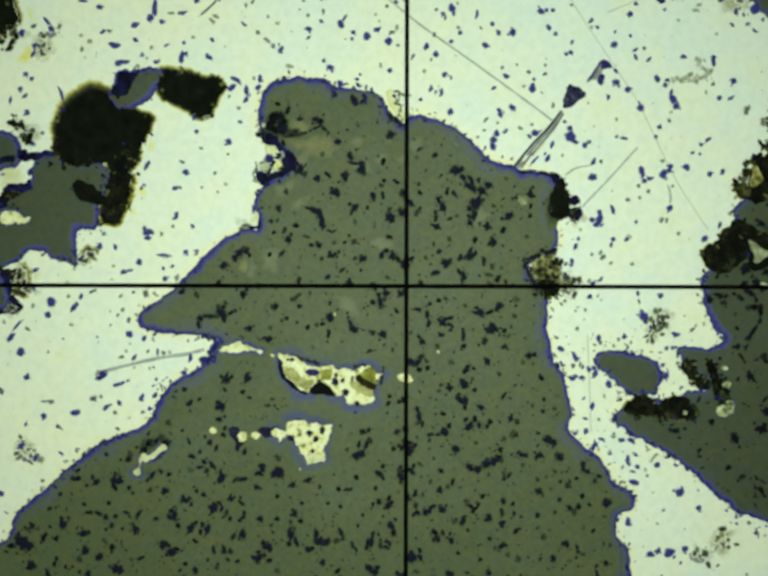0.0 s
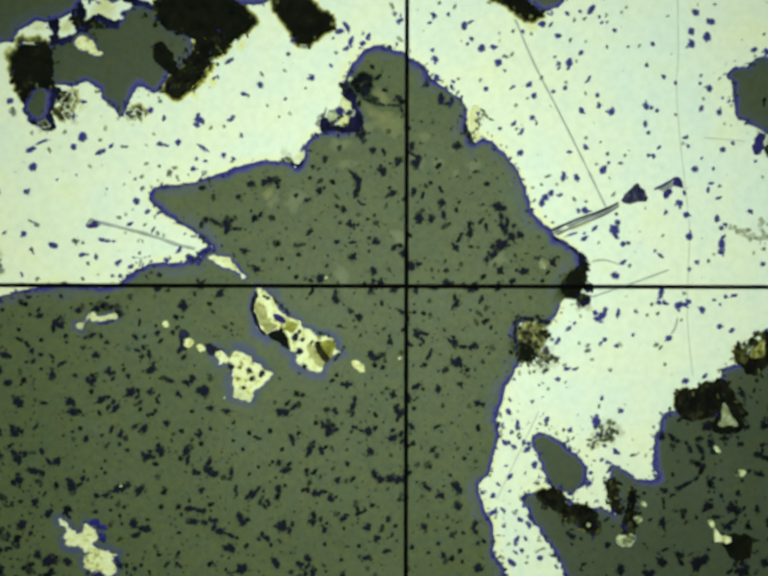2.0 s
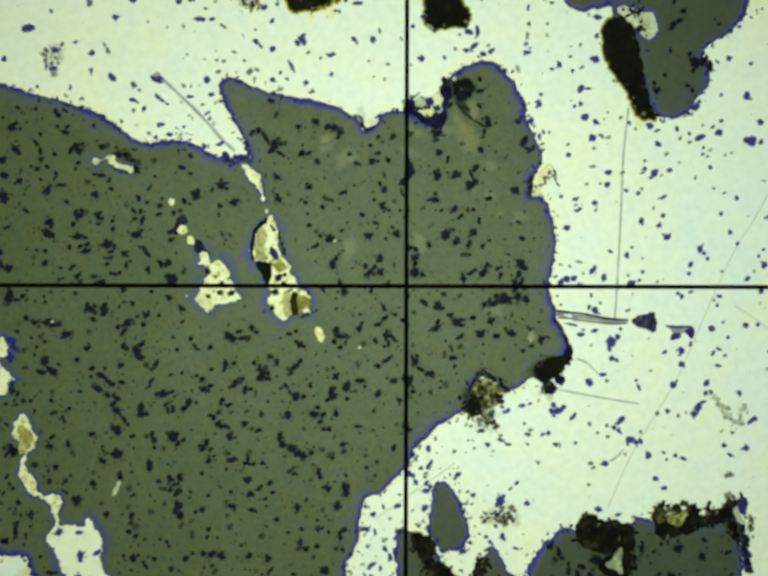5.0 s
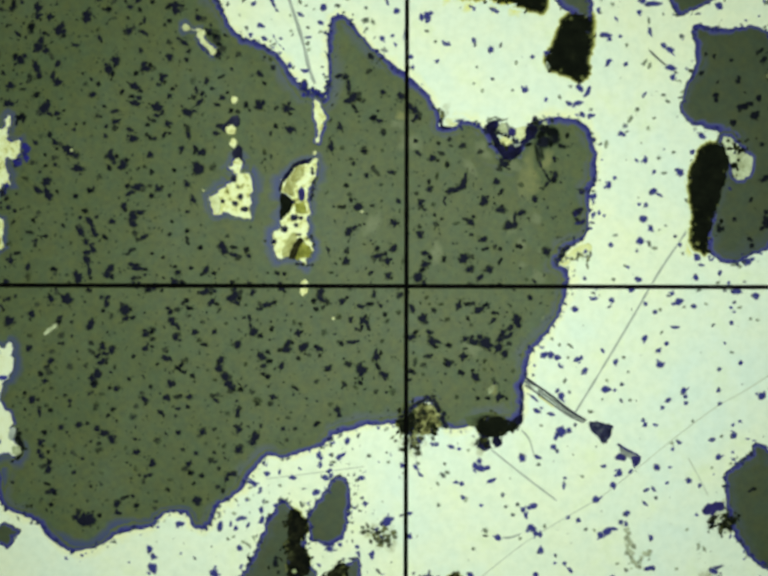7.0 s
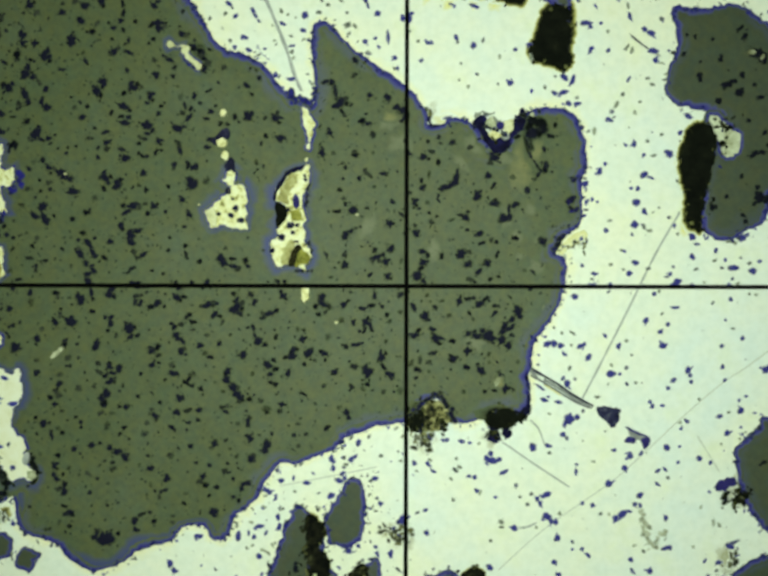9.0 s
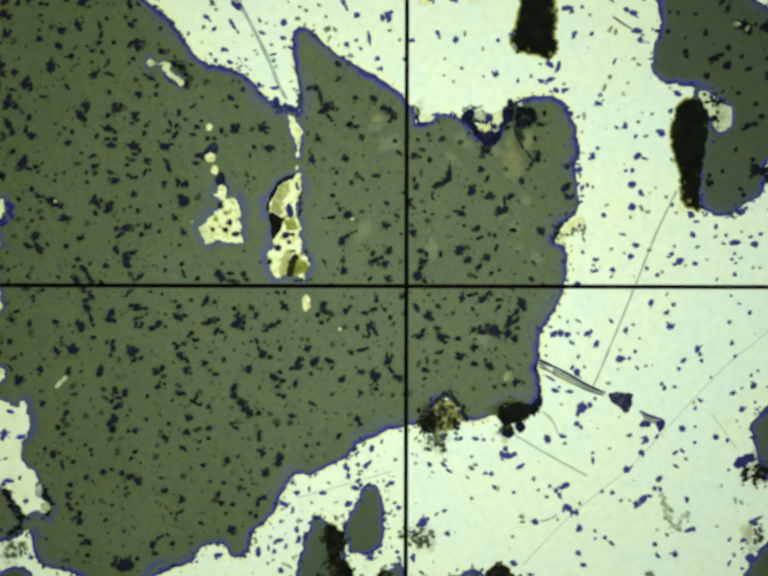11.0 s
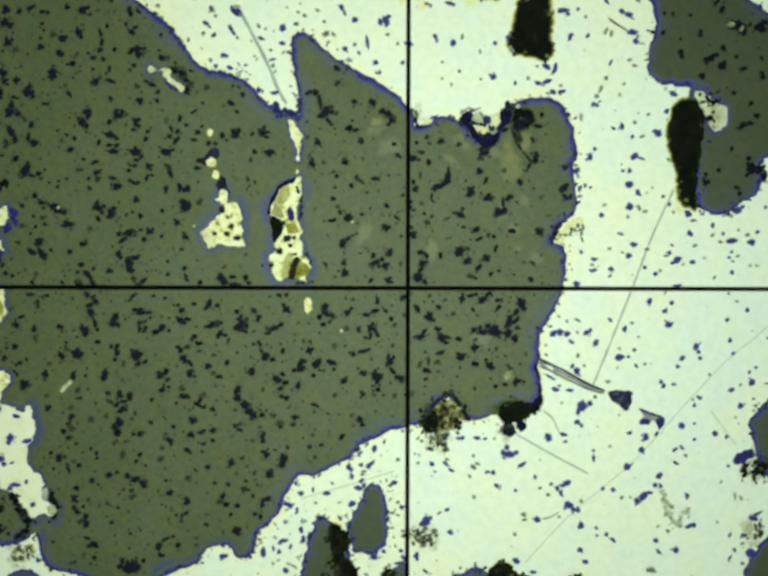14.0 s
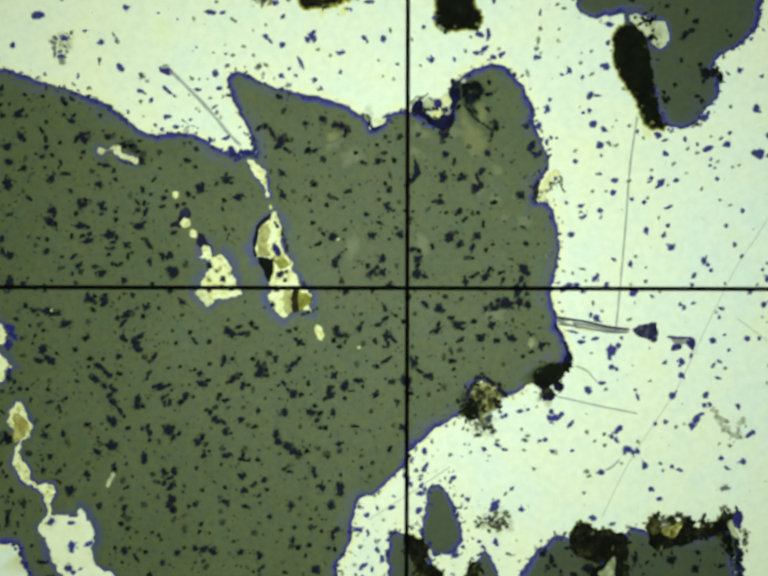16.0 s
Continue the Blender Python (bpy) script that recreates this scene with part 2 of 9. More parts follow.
M_VEIN_PALE = plain("pale_vein_sulphide", [(0.30, (0.66, 0.68, 0.40)), (0.45, (0.79, 0.82, 0.58)), (0.68, (0.83, 0.88, 0.69))], 26, 0.5, 0.2)
# the dark inside of a shallow pit, put into the colour
M_HEAD = plain("blue_grey_pit_shade", [(0.34, (0.008, 0.008, 0.022)), (0.52, (0.028, 0.030, 0.075)), (0.68, (0.10, 0.11, 0.13))], 70, 0.8, 0.3)
M_SCRATCH = plain("grey_scratch", [(0.3, (0.26, 0.29, 0.27)), (0.7, (0.46, 0.50, 0.45))], 60, 0.6, 0.1)
M_SMEAR = soft_bits("grey_olive_smear", sulphide_colour, [(0.0, (0.20, 0.22, 0.15)), (0.5, (0.36, 0.39, 0.27)), (0.85, (0.50, 0.54, 0.38)), (1.0, (0.13, 0.14, 0.15))], power=0.85)
M_FURROW = plain("grey_furrow", [(0.3, (0.15, 0.165, 0.16)), (0.7, (0.34, 0.37, 0.33))], 60, 0.6, 0.1)
M_SCRATCH_DARK = plain("dark_scratch", [(0.3, (0.04, 0.045, 0.06)), (0.7, (0.17, 0.185, 0.18))], 70, 0.6, 0.1)
M_SCRATCH_FAINT = plain("faint_scratch", [(0.3, (0.50, 0.55, 0.46)), (0.7, (0.62, 0.67, 0.55))], 40, 0.6, 0.1)
M_HOLLOW = plain("blue_black_hollow", [(0.36, (0.004, 0.004, 0.009)), (0.52, (0.009, 0.009, 0.034)), (0.70, (0.017, 0.016, 0.095))], 40, 0.8, 0.5)
M_EDGE = soft_bits("blue_black_edge", silicate_colour, [(0.0, (0.010, 0.011, 0.05)), (0.6, (0.022, 0.022, 0.2)), (1.0, (0.016, 0.018, 0.07))])
M_BLACK = plain("blackened_metal", [(0.3, (0.0008, 0.0008, 0.0008)), (0.7, (0.0016, 0.0016, 0.0016))], 20, 0.9, 0.1, gloss=0.0)
M_STAGE = plain("dark_stage_metal", [(0.3, (0.04, 0.04, 0.04)), (0.7, (0.07, 0.07, 0.07))], 6, 0.6, 0.1)

M_BLUE_SEAM = plain("blue_black_seam", [(0.3, (0.016, 0.015, 0.07)), (0.7, (0.042, 0.036, 0.20))], 60, 0.7, 0.3)

# ---- outlines of the grains, on the section, from the stage's axis ----
MAIN_UPPER = [(-0.847, 0.866), (-0.731, 0.687), (-0.664, 0.668), (-0.594, 0.617), (-0.538, 0.579), (-0.48, 0.532), (-0.447, 0.483), (-0.407, 0.446), (-0.348, 0.435), (-0.301, 0.395), (-0.266, 0.357), (-0.244, 0.354), (-0.226, 0.342), (-0.217, 0.354), (-0.217, 0.392), (-0.224, 0.432), (-0.231, 0.482), (-0.226, 0.516), (-0.199, 0.518), (-0.169, 0.492), (-0.139, 0.467), (-0.089, 0.437), (-0.039, 0.407), (-0.004, 0.377), (0.013, 0.352), (0.021, 0.326), (0.051, 0.33), (0.071, 0.344), (0.111, 0.337), (0.136, 0.307), (0.171, 0.292), (0.196, 0.314)]
MAIN_RIGHT = [(0.211, 0.352), (0.241, 0.377), (0.271, 0.384), (0.301, 0.382), (0.321, 0.367), (0.341, 0.332), (0.349, 0.282), (0.351, 0.264), (0.343, 0.247), (0.346, 0.237), (0.348, 0.202), (0.348, 0.177), (0.348, 0.154), (0.339, 0.141), (0.321, 0.127), (0.309, 0.117), (0.301, 0.102), (0.297, 0.09), (0.301, 0.083), (0.313, 0.082), (0.321, 0.078), (0.326, 0.066), (0.328, 0.042), (0.324, 0.002), (0.311, -0.038), (0.286, -0.078), (0.273, -0.108), (0.271, -0.148), (0.269, -0.178), (0.276, -0.218), (0.261, -0.243), (0.221, -0.246), (0.181, -0.263), (0.141, -0.276), (0.116, -0.263), (0.096, -0.233), (0.076, -0.23), (0.051, -0.248), (0.036, -0.28)]
MAIN_LOWER = [(0.001, -0.288), (-0.039, -0.301), (-0.089, -0.323), (-0.114, -0.348), (-0.149, -0.368), (-0.189, -0.386), (-0.224, -0.39), (-0.239, -0.408), (-0.254, -0.433), (-0.264, -0.463), (-0.294, -0.493), (-0.307, -0.502), (-0.322, -0.55), (-0.348, -0.554), (-0.372, -0.53), (-0.393, -0.53), (-0.424, -0.548), (-0.433, -0.568), (-0.495, -0.589), (-0.528, -0.617), (-0.573, -0.638), (-0.611, -0.635), (-0.645, -0.615), (-0.669, -0.592), (-0.739, -0.573), (-0.754, -0.538), (-0.767, -0.496), (-0.784, -0.516), (-0.814, -0.526), (-0.849, -0.518), (-0.889, -0.428), (-0.921, -0.314), (-0.923, -0.272), (-0.956, -0.258), (-1.095, -0.198), (-1.05, -0.5), (-1.1, 0.3)]
VEIN_WHITE = [(-0.872, -0.258), (-0.849, -0.236), (-0.826, -0.238), (-0.796, -0.253), (-0.775, -0.245), (-0.767, -0.298), (-0.779, -0.323), (-0.779, -0.363), (-0.759, -0.383), (-0.749, -0.403), (-0.749, -0.428), (-0.725, -0.453), (-0.731, -0.468), (-0.754, -0.463), (-0.772, -0.476), (-0.784, -0.453), (-0.801, -0.428), (-0.819, -0.416), (-0.839, -0.403), (-0.86, -0.323), (-0.858, -0.281)]
VEIN_THIN = [(-0.827, 0.009), (-0.823, -0.013), (-0.819, -0.046), (-0.832, -0.068), (-0.85, -0.078), (-0.857, -0.108), (-0.852, -0.131), (-0.848, -0.163), (-0.819, -0.172), (-0.811, -0.19), (-0.826, -0.212), (-0.838, -0.245), (-0.867, -0.26), (-0.868, -0.246), (-0.844, -0.228), (-0.842, -0.202), (-0.849, -0.179), (-0.872, -0.156), (-0.882, -0.127), (-0.878, -0.101), (-0.864, -0.079), (-0.855, -0.072), (-0.86, -0.049), (-0.869, -0.025), (-0.855, -0.003)]
VEIN_LOBES = [(-0.851, 0.214), (-0.844, 0.199), (-0.847, 0.174), (-0.836, 0.164), (-0.821, 0.164), (-0.814, 0.15), (-0.825, 0.133), (-0.842, 0.127), (-0.838, 0.11), (-0.836, 0.097), (-0.829, 0.082), (-0.839, 0.068), (-0.855, 0.062), (-0.874, 0.064), (-0.875, 0.078), (-0.884, 0.087), (-0.885, 0.105), (-0.874, 0.123), (-0.86, 0.123), (-0.869, 0.143), (-0.875, 0.159), (-0.881, 0.172), (-0.871, 0.183), (-0.856, 0.19)]
INC_TRI = [(-0.366, 0.170), (-0.346, 0.172), (-0.342, 0.152), (-0.339, 0.132), (-0.335, 0.107), (-0.332, 0.087), (-0.344, 0.082), (-0.359, 0.085), (-0.377, 0.087), (-0.389, 0.082), (-0.404, 0.082), (-0.411, 0.097), (-0.418, 0.110), (-0.409, 0.120), (-0.399, 0.130), (-0.389, 0.140), (-0.379, 0.152), (-0.371, 0.162)]
INC_VEIN = [(-0.239, 0.339), (-0.229, 0.340), (-0.221, 0.326), (-0.214, 0.310), (-0.213, 0.296), (-0.216, 0.282), (-0.218, 0.264), (-0.222, 0.260), (-0.224, 0.282), (-0.226, 0.296), (-0.232, 0.307), (-0.237, 0.324)]
INC_SLIVER = [(-0.530, 0.449), (-0.523, 0.452), (-0.507, 0.448), (-0.494, 0.455), (-0.484, 0.450), (-0.482, 0.440), (-0.474, 0.428), (-0.463, 0.420), (-0.453, 0.412), (-0.455, 0.403), (-0.466, 0.405), (-0.477, 0.413), (-0.488, 0.423), (-0.499, 0.431), (-0.499, 0.440), (-0.512, 0.441), (-0.523, 0.443)]
RIGHT_GRAIN = [(0.644, 0.623), (0.578, 0.614), (0.537, 0.61), (0.502, 0.609), (0.513, 0.567), (0.517, 0.526), (0.502, 0.467), (0.504, 0.436), (0.527, 0.418), (0.56, 0.408), (0.591, 0.404), (0.621, 0.382), (0.596, 0.282), (0.599, 0.182), (0.616, 0.152), (0.651, 0.142), (0.688, 0.165), (0.721, 0.187), (0.73, 0.215), (0.727, 0.242), (0.755, 0.265), (0.795, 0.274), (0.839, 0.298), (0.857, 0.334), (0.897, 0.401), (0.779, 0.531)]
SHARD_GRAIN = [(0.446, 0.674), (0.473, 0.686), (0.506, 0.713), (0.575, 0.759), (0.592, 0.712), (0.524, 0.663), (0.489, 0.64), (0.466, 0.63), (0.448, 0.651)]
TOP_SLIVER = [(0.215, 0.691), (0.237, 0.686), (0.267, 0.680), (0.278, 0.642), (0.292, 0.619), (0.287, 0.592), (0.269, 0.589), (0.240, 0.604), (0.221, 0.617), (0.199, 0.646), (0.193, 0.667), (0.207, 0.683)]
TOP_GRAIN = [(-0.133, 0.876), (-0.116, 0.88), (-0.094, 0.859), (-0.071, 0.852), (-0.039, 0.853), (-0.017, 0.839), (-0.01, 0.805), (0.012, 0.804), (0.032, 0.808), (0.06, 0.792), (0.071, 0.76), (0.068, 0.717), (0.077, 0.684), (0.067, 0.661), (0.044, 0.645), (0.02, 0.648), (-0.006, 0.659), (-0.028, 0.653), (-0.053, 0.651), (-0.062, 0.671), (-0.07, 0.688), (-0.093, 0.684), (-0.125, 0.675), (-0.145, 0.671), (-0.135, 0.694), (-0.133, 0.723), (-0.124, 0.743), (-0.129, 0.76), (-0.138, 0.779), (-0.156, 0.791), (-0.181, 0.82), (-0.173, 0.844)]
CORNER_GRAIN = [(-0.028, 1.447), (0.052, 1.096), (0.078, 0.969), (0.091, 0.89), (0.086, 0.858), (0.065, 0.839), (0.036, 0.838), (0.015, 0.87), (-0.016, 0.894), (-0.04, 0.893), (-0.07, 0.904), (-0.092, 0.915), (-0.107, 0.935), (-0.145, 0.95), (-0.171, 0.947), (-0.19, 0.964), (-0.37, 1.144)]
LOW_GRAIN_A = [(-0.178, -0.473), (-0.206, -0.529), (-0.216, -0.583), (-0.238, -0.64), (-0.274, -0.706), (-0.301, -0.764), (-0.309, -0.834), (-0.332, -1.015), (0.399, -0.982), (0.445, -0.838), (0.465, -0.766), (0.477, -0.701), (0.471, -0.678), (0.392, -0.664), (0.327, -0.634), (0.292, -0.61), (0.264, -0.617), (0.171, -0.596), (0.143, -0.583), (0.096, -0.6), (0.076, -0.611), (0.052, -0.631), (0.035, -0.656), (0.02, -0.649), (0.004, -0.622), (0.001, -0.602), (-0.008, -0.568), (-0.025, -0.58), (-0.045, -0.593), (-0.062, -0.618), (-0.078, -0.642), (-0.096, -0.603), (-0.111, -0.593), (-0.122, -0.56), (-0.127, -0.52), (-0.152, -0.495)]
ISLAND = [(-0.073, -0.408), (-0.05, -0.428), (-0.044, -0.468), (-0.043, -0.515), (-0.054, -0.538), (-0.079, -0.549), (-0.107, -0.541), (-0.121, -0.508), (-0.113, -0.475), (-0.094, -0.434)]
EDGE_GRAIN = [(0.707, -0.285), (0.729, -0.256), (0.752, -0.232), (0.759, -0.214), (0.778, -0.215), (0.795, -0.233), (0.818, -0.236), (0.842, -0.259), (0.868, -0.303), (0.899, -0.346), (0.893, -0.422), (0.811, -0.461), (0.739, -0.391), (0.712, -0.315)]
PIT_BIG = [(0.111, 0.776), (0.140, 0.780), (0.172, 0.769), (0.199, 0.750), (0.220, 0.726), (0.218, 0.703), (0.211, 0.686), (0.196, 0.672), (0.194, 0.638), (0.196, 0.598), (0.179, 0.592), (0.152, 0.598), (0.121, 0.601), (0.092, 0.601), (0.075, 0.623), (0.070, 0.652), (0.077, 0.668), (0.063, 0.702), (0.058, 0.737), (0.073, 0.767)]
PIT_TOP = [(0.289, 0.595), (0.292, 0.569), (0.298, 0.552), (0.296, 0.522), (0.301, 0.490), (0.292, 0.466), (0.272, 0.472), (0.248, 0.477), (0.229, 0.480), (0.217, 0.499), (0.225, 0.519), (0.233, 0.544), (0.240, 0.582), (0.257, 0.597)]
PIT_CRUMB = [(0.089, 0.638), (0.122, 0.63), (0.128, 0.615), (0.108, 0.609), (0.075, 0.61), (0.024, 0.606), (-0.012, 0.606), (-0.032, 0.615), (-0.037, 0.636), (-0.023, 0.646), (0.01, 0.645), (0.045, 0.649), (0.07, 0.651)]
PIT_OVAL = [(0.02, 0.717), (0.03, 0.709), (0.026, 0.682), (0.016, 0.659), (0.003, 0.649), (-0.008, 0.663), (-0.005, 0.69), (0.005, 0.708)]
PIT_RIGHT = [(0.571, 0.376), (0.596, 0.382), (0.616, 0.367), (0.619, 0.342), (0.614, 0.292), (0.608, 0.252), (0.601, 0.212), (0.599, 0.162), (0.586, 0.157), (0.571, 0.172), (0.563, 0.197), (0.559, 0.232), (0.549, 0.272), (0.541, 0.312), (0.547, 0.347), (0.559, 0.367)]
PIT_LOW = [(0.187, -0.256), (0.201, -0.242), (0.231, -0.240), (0.259, -0.244), (0.269, -0.252), (0.257, -0.264), (0.241, -0.274), (0.221, -0.279), (0.206, -0.282), (0.193, -0.270)]
PIT_BROWN = [(0.056, -0.250), (0.076, -0.236), (0.096, -0.240), (0.111, -0.256), (0.117, -0.273), (0.107, -0.288), (0.086, -0.294), (0.066, -0.286), (0.057, -0.268)]
PIT_DARK_SPOT = [(0.029, -0.276), (0.039, -0.263), (0.055, -0.256), (0.060, -0.268), (0.064, -0.286), (0.057, -0.300), (0.041, -0.298), (0.031, -0.290)]
PIT_NOTCH = [(0.133, 0.332), (0.135, 0.314), (0.143, 0.298), (0.156, 0.287), (0.174, 0.284), (0.186, 0.290), (0.193, 0.302), (0.198, 0.317), (0.205, 0.330), (0.219, 0.336), (0.223, 0.354), (0.217, 0.370), (0.211, 0.378), (0.207, 0.368), (0.199, 0.358), (0.198, 0.342), (0.193, 0.326), (0.183, 0.316), (0.171, 0.310), (0.156, 0.309), (0.145, 0.316), (0.139, 0.328)]
PIT_BAR = [(-0.153, -0.49), (-0.131, -0.505), (-0.122, -0.529), (-0.13, -0.557), (-0.112, -0.578), (-0.102, -0.607), (-0.12, -0.624), (-0.136, -0.636), (-0.146, -0.618), (-0.154, -0.557), (-0.161, -0.507)]
PIT_EDGE_A = [(0.171, -0.588), (0.180, -0.578), (0.193, -0.572), (0.210, -0.577), (0.220, -0.591), (0.245, -0.600), (0.264, -0.613), (0.276, -0.625), (0.275, -0.644), (0.263, -0.678), (0.253, -0.706), (0.237, -0.701), (0.245, -0.662), (0.229, -0.652), (0.210, -0.661), (0.193, -0.648), (0.177, -0.634), (0.166, -0.625), (0.163, -0.605)]
PIT_EDGE_B = [(0.327, -0.628), (0.343, -0.641), (0.354, -0.651), (0.368, -0.653), (0.384, -0.643), (0.403, -0.626), (0.412, -0.631), (0.413, -0.650), (0.428, -0.656), (0.441, -0.648), (0.455, -0.654), (0.473, -0.647), (0.485, -0.635), (0.493, -0.643), (0.484, -0.659), (0.485, -0.677), (0.490, -0.694), (0.484, -0.714), (0.471, -0.720), (0.469, -0.699), (0.463, -0.680), (0.439, -0.670), (0.419, -0.666), (0.392, -0.669), (0.371, -0.669), (0.346, -0.665), (0.330, -0.665), (0.326, -0.653)]
PIT_SIDE = [(-0.037, -0.583), (-0.028, -0.601), (-0.053, -0.626), (-0.071, -0.648), (-0.076, -0.634), (-0.062, -0.607)]
PIT_DARK_EDGE = [(0.83, -0.333), (0.846, -0.301), (0.872, -0.307), (0.895, -0.336), (0.88, -0.384), (0.823, -0.372)]
YELLOW_SLIP = [(-0.085, 0.843), (-0.071, 0.839), (-0.063, 0.818), (-0.067, 0.801), (-0.065, 0.785), (-0.076, 0.787), (-0.08, 0.803), (-0.087, 0.818), (-0.087, 0.831)]
PIT_LEFT = [(-0.193, 0.921), (-0.17, 0.921), (-0.145, 0.902), (-0.133, 0.876), (-0.152, 0.851), (-0.179, 0.828), (-0.197, 0.825), (-0.205, 0.849), (-0.224, 0.853), (-0.244, 0.848), (-0.232, 0.88), (-0.213, 0.905)]
SMALL_GRAIN = [(-0.241, 0.837), (-0.223, 0.842), (-0.201, 0.832), (-0.196, 0.815), (-0.221, 0.798), (-0.243, 0.788), (-0.262, 0.794), (-0.264, 0.815), (-0.255, 0.832)]
PIT_SEAM = [(-0.017, -0.627), (-0.025, -0.645), (-0.053, -0.667), (-0.078, -0.694), (-0.097, -0.69), (-0.088, -0.668), (-0.057, -0.653)]
YELLOW_CRUMB = [(-0.113, -0.674), (-0.103, -0.674), (-0.098, -0.687), (-0.087, -0.692), (-0.089, -0.702), (-0.102, -0.705), (-0.116, -0.696), (-0.121, -0.683)]
LOW_SLIVER = [(0.037, -0.794), (0.041, -0.8), (0.036, -0.816), (0.032, -0.833), (0.041, -0.849), (0.034, -0.856), (0.022, -0.842), (0.016, -0.833), (0.025, -0.822), (0.031, -0.807)]
FAR_GRAIN = [(0.696, -0.598), (0.716, -0.558), (0.736, -0.528), (0.791, -0.498), (0.871, -0.538), (0.851, -0.668), (0.731, -0.678)]
BLUE_BLOB = [(0.671, -0.364), (0.685, -0.349), (0.712, -0.344), (0.714, -0.356), (0.700, -0.366), (0.692, -0.374), (0.680, -0.372)]
PIT_EDGE_C = [(0.247, -0.643), (0.259, -0.66), (0.25, -0.692), (0.226, -0.719), (0.205, -0.707), (0.187, -0.683), (0.191, -0.669), (0.211, -0.664)]
TAN_CRUMB = [(0.24, -0.656), (0.232, -0.68), (0.226, -0.706), (0.213, -0.694), (0.2, -0.679), (0.218, -0.669)]
SLIVER_HOLLOW = [(0.265, 0.680), (0.272, 0.656), (0.275, 0.641), (0.257, 0.650), (0.235, 0.653), (0.223, 0.659), (0.217, 0.681), (0.224, 0.685), (0.244, 0.680)]
PIT_CORNER = [(0.292, 0.939), (0.305, 0.917), (0.331, 0.916), (0.362, 0.938), (0.37, 0.98), (0.32, 1), (0.292, 0.97)]
DARK_HOLLOW = [(0.022, -0.852), (0.043, -0.85), (0.062, -0.867), (0.066, -0.891), (0.042, -0.903), (0.019, -0.896), (0.014, -0.874)]
CRUST_A = [(-0.124, 0.881), (-0.109, 0.889), (-0.094, 0.866), (-0.067, 0.856), (-0.071, 0.842), (-0.099, 0.855), (-0.122, 0.872)]
CRUST_B = [(-0.06, 0.854), (-0.037, 0.855), (-0.012, 0.843), (-0.004, 0.814), (0.007, 0.806), (-0.011, 0.799), (-0.026, 0.831), (-0.047, 0.843), (-0.065, 0.841)]
CRUST_C = [(-0.242, 0.853), (-0.221, 0.852), (-0.186, 0.819), (-0.188, 0.8), (-0.226, 0.789), (-0.243, 0.762), (-0.266, 0.775), (-0.272, 0.802), (-0.263, 0.831)]
CRUST_D = [(-0.092, 0.918), (-0.074, 0.907), (-0.088, 0.889), (-0.105, 0.883), (-0.102, 0.898)]
CRUST_E = [(-0.04, 0.893), (-0.017, 0.889), (-0.026, 0.869), (-0.046, 0.861), (-0.065, 0.857), (-0.055, 0.88)]
CRUST_NOTCH = [(0.099, 0.332), (0.111, 0.336), (0.120, 0.350), (0.128, 0.357), (0.137, 0.351), (0.140, 0.338), (0.135, 0.325), (0.121, 0.328), (0.114, 0.322), (0.105, 0.324)]
CRUST_BAY = [(0.021, 0.342), (0.027, 0.330), (0.043, 0.330), (0.059, 0.338), (0.071, 0.346), (0.089, 0.338), (0.105, 0.332), (0.103, 0.326), (0.085, 0.332), (0.069, 0.338), (0.059, 0.328), (0.041, 0.320), (0.025, 0.320)]
CRUST_SIDE = [(0.261, -0.163), (0.268, -0.168), (0.269, -0.198), (0.275, -0.218), (0.279, -0.236), (0.269, -0.250), (0.259, -0.244), (0.261, -0.218), (0.258, -0.188)]
CRUST_LOW_A = [(0.201, -0.276), (0.217, -0.278), (0.215, -0.290), (0.221, -0.303), (0.211, -0.308), (0.201, -0.294)]
CRUST_LOW_B = [(0.231, -0.280), (0.239, -0.284), (0.241, -0.298), (0.233, -0.304), (0.227, -0.292)]
CRUST_TOP_A = [(0.024, 0.925), (0.037, 0.881), (0.049, 0.848), (0.065, 0.832), (0.053, 0.827), (0.037, 0.848), (0.023, 0.886), (0.013, 0.921)]
CRUST_TOP_B = [(0.054, 0.831), (0.069, 0.796), (0.077, 0.761), (0.071, 0.759), (0.054, 0.801), (0.045, 0.828)]
CRUST_TOP_C = [(0.073, 0.760), (0.077, 0.724), (0.083, 0.683), (0.075, 0.677), (0.062, 0.712), (0.058, 0.748)]
PIT_EDGE_D = [(0.333, -0.607), (0.347, -0.604), (0.352, -0.614), (0.345, -0.629), (0.332, -0.633), (0.327, -0.621)]
VEIN_BLOCK = [(-0.847, -0.012), (-0.834, -0.026), (-0.827, -0.041), (-0.834, -0.058), (-0.852, -0.071), (-0.864, -0.070), (-0.861, -0.055), (-0.854, -0.037)]
NOTCH_PATCH = [(0.596, 0.394), (0.616, 0.389), (0.649, 0.367), (0.663, 0.342), (0.649, 0.318), (0.627, 0.318), (0.621, 0.344), (0.606, 0.367)]
NEEDLE_HEAD = [(0.416, -0.226), (0.426, -0.220), (0.462, -0.221), (0.462, -0.233), (0.457, -0.253), (0.447, -0.257), (0.431, -0.246)]
HOOK = [(0.483, -0.260), (0.506, -0.268), (0.525, -0.275), (0.526, -0.288), (0.517, -0.286), (0.509, -0.280), (0.493, -0.276)]
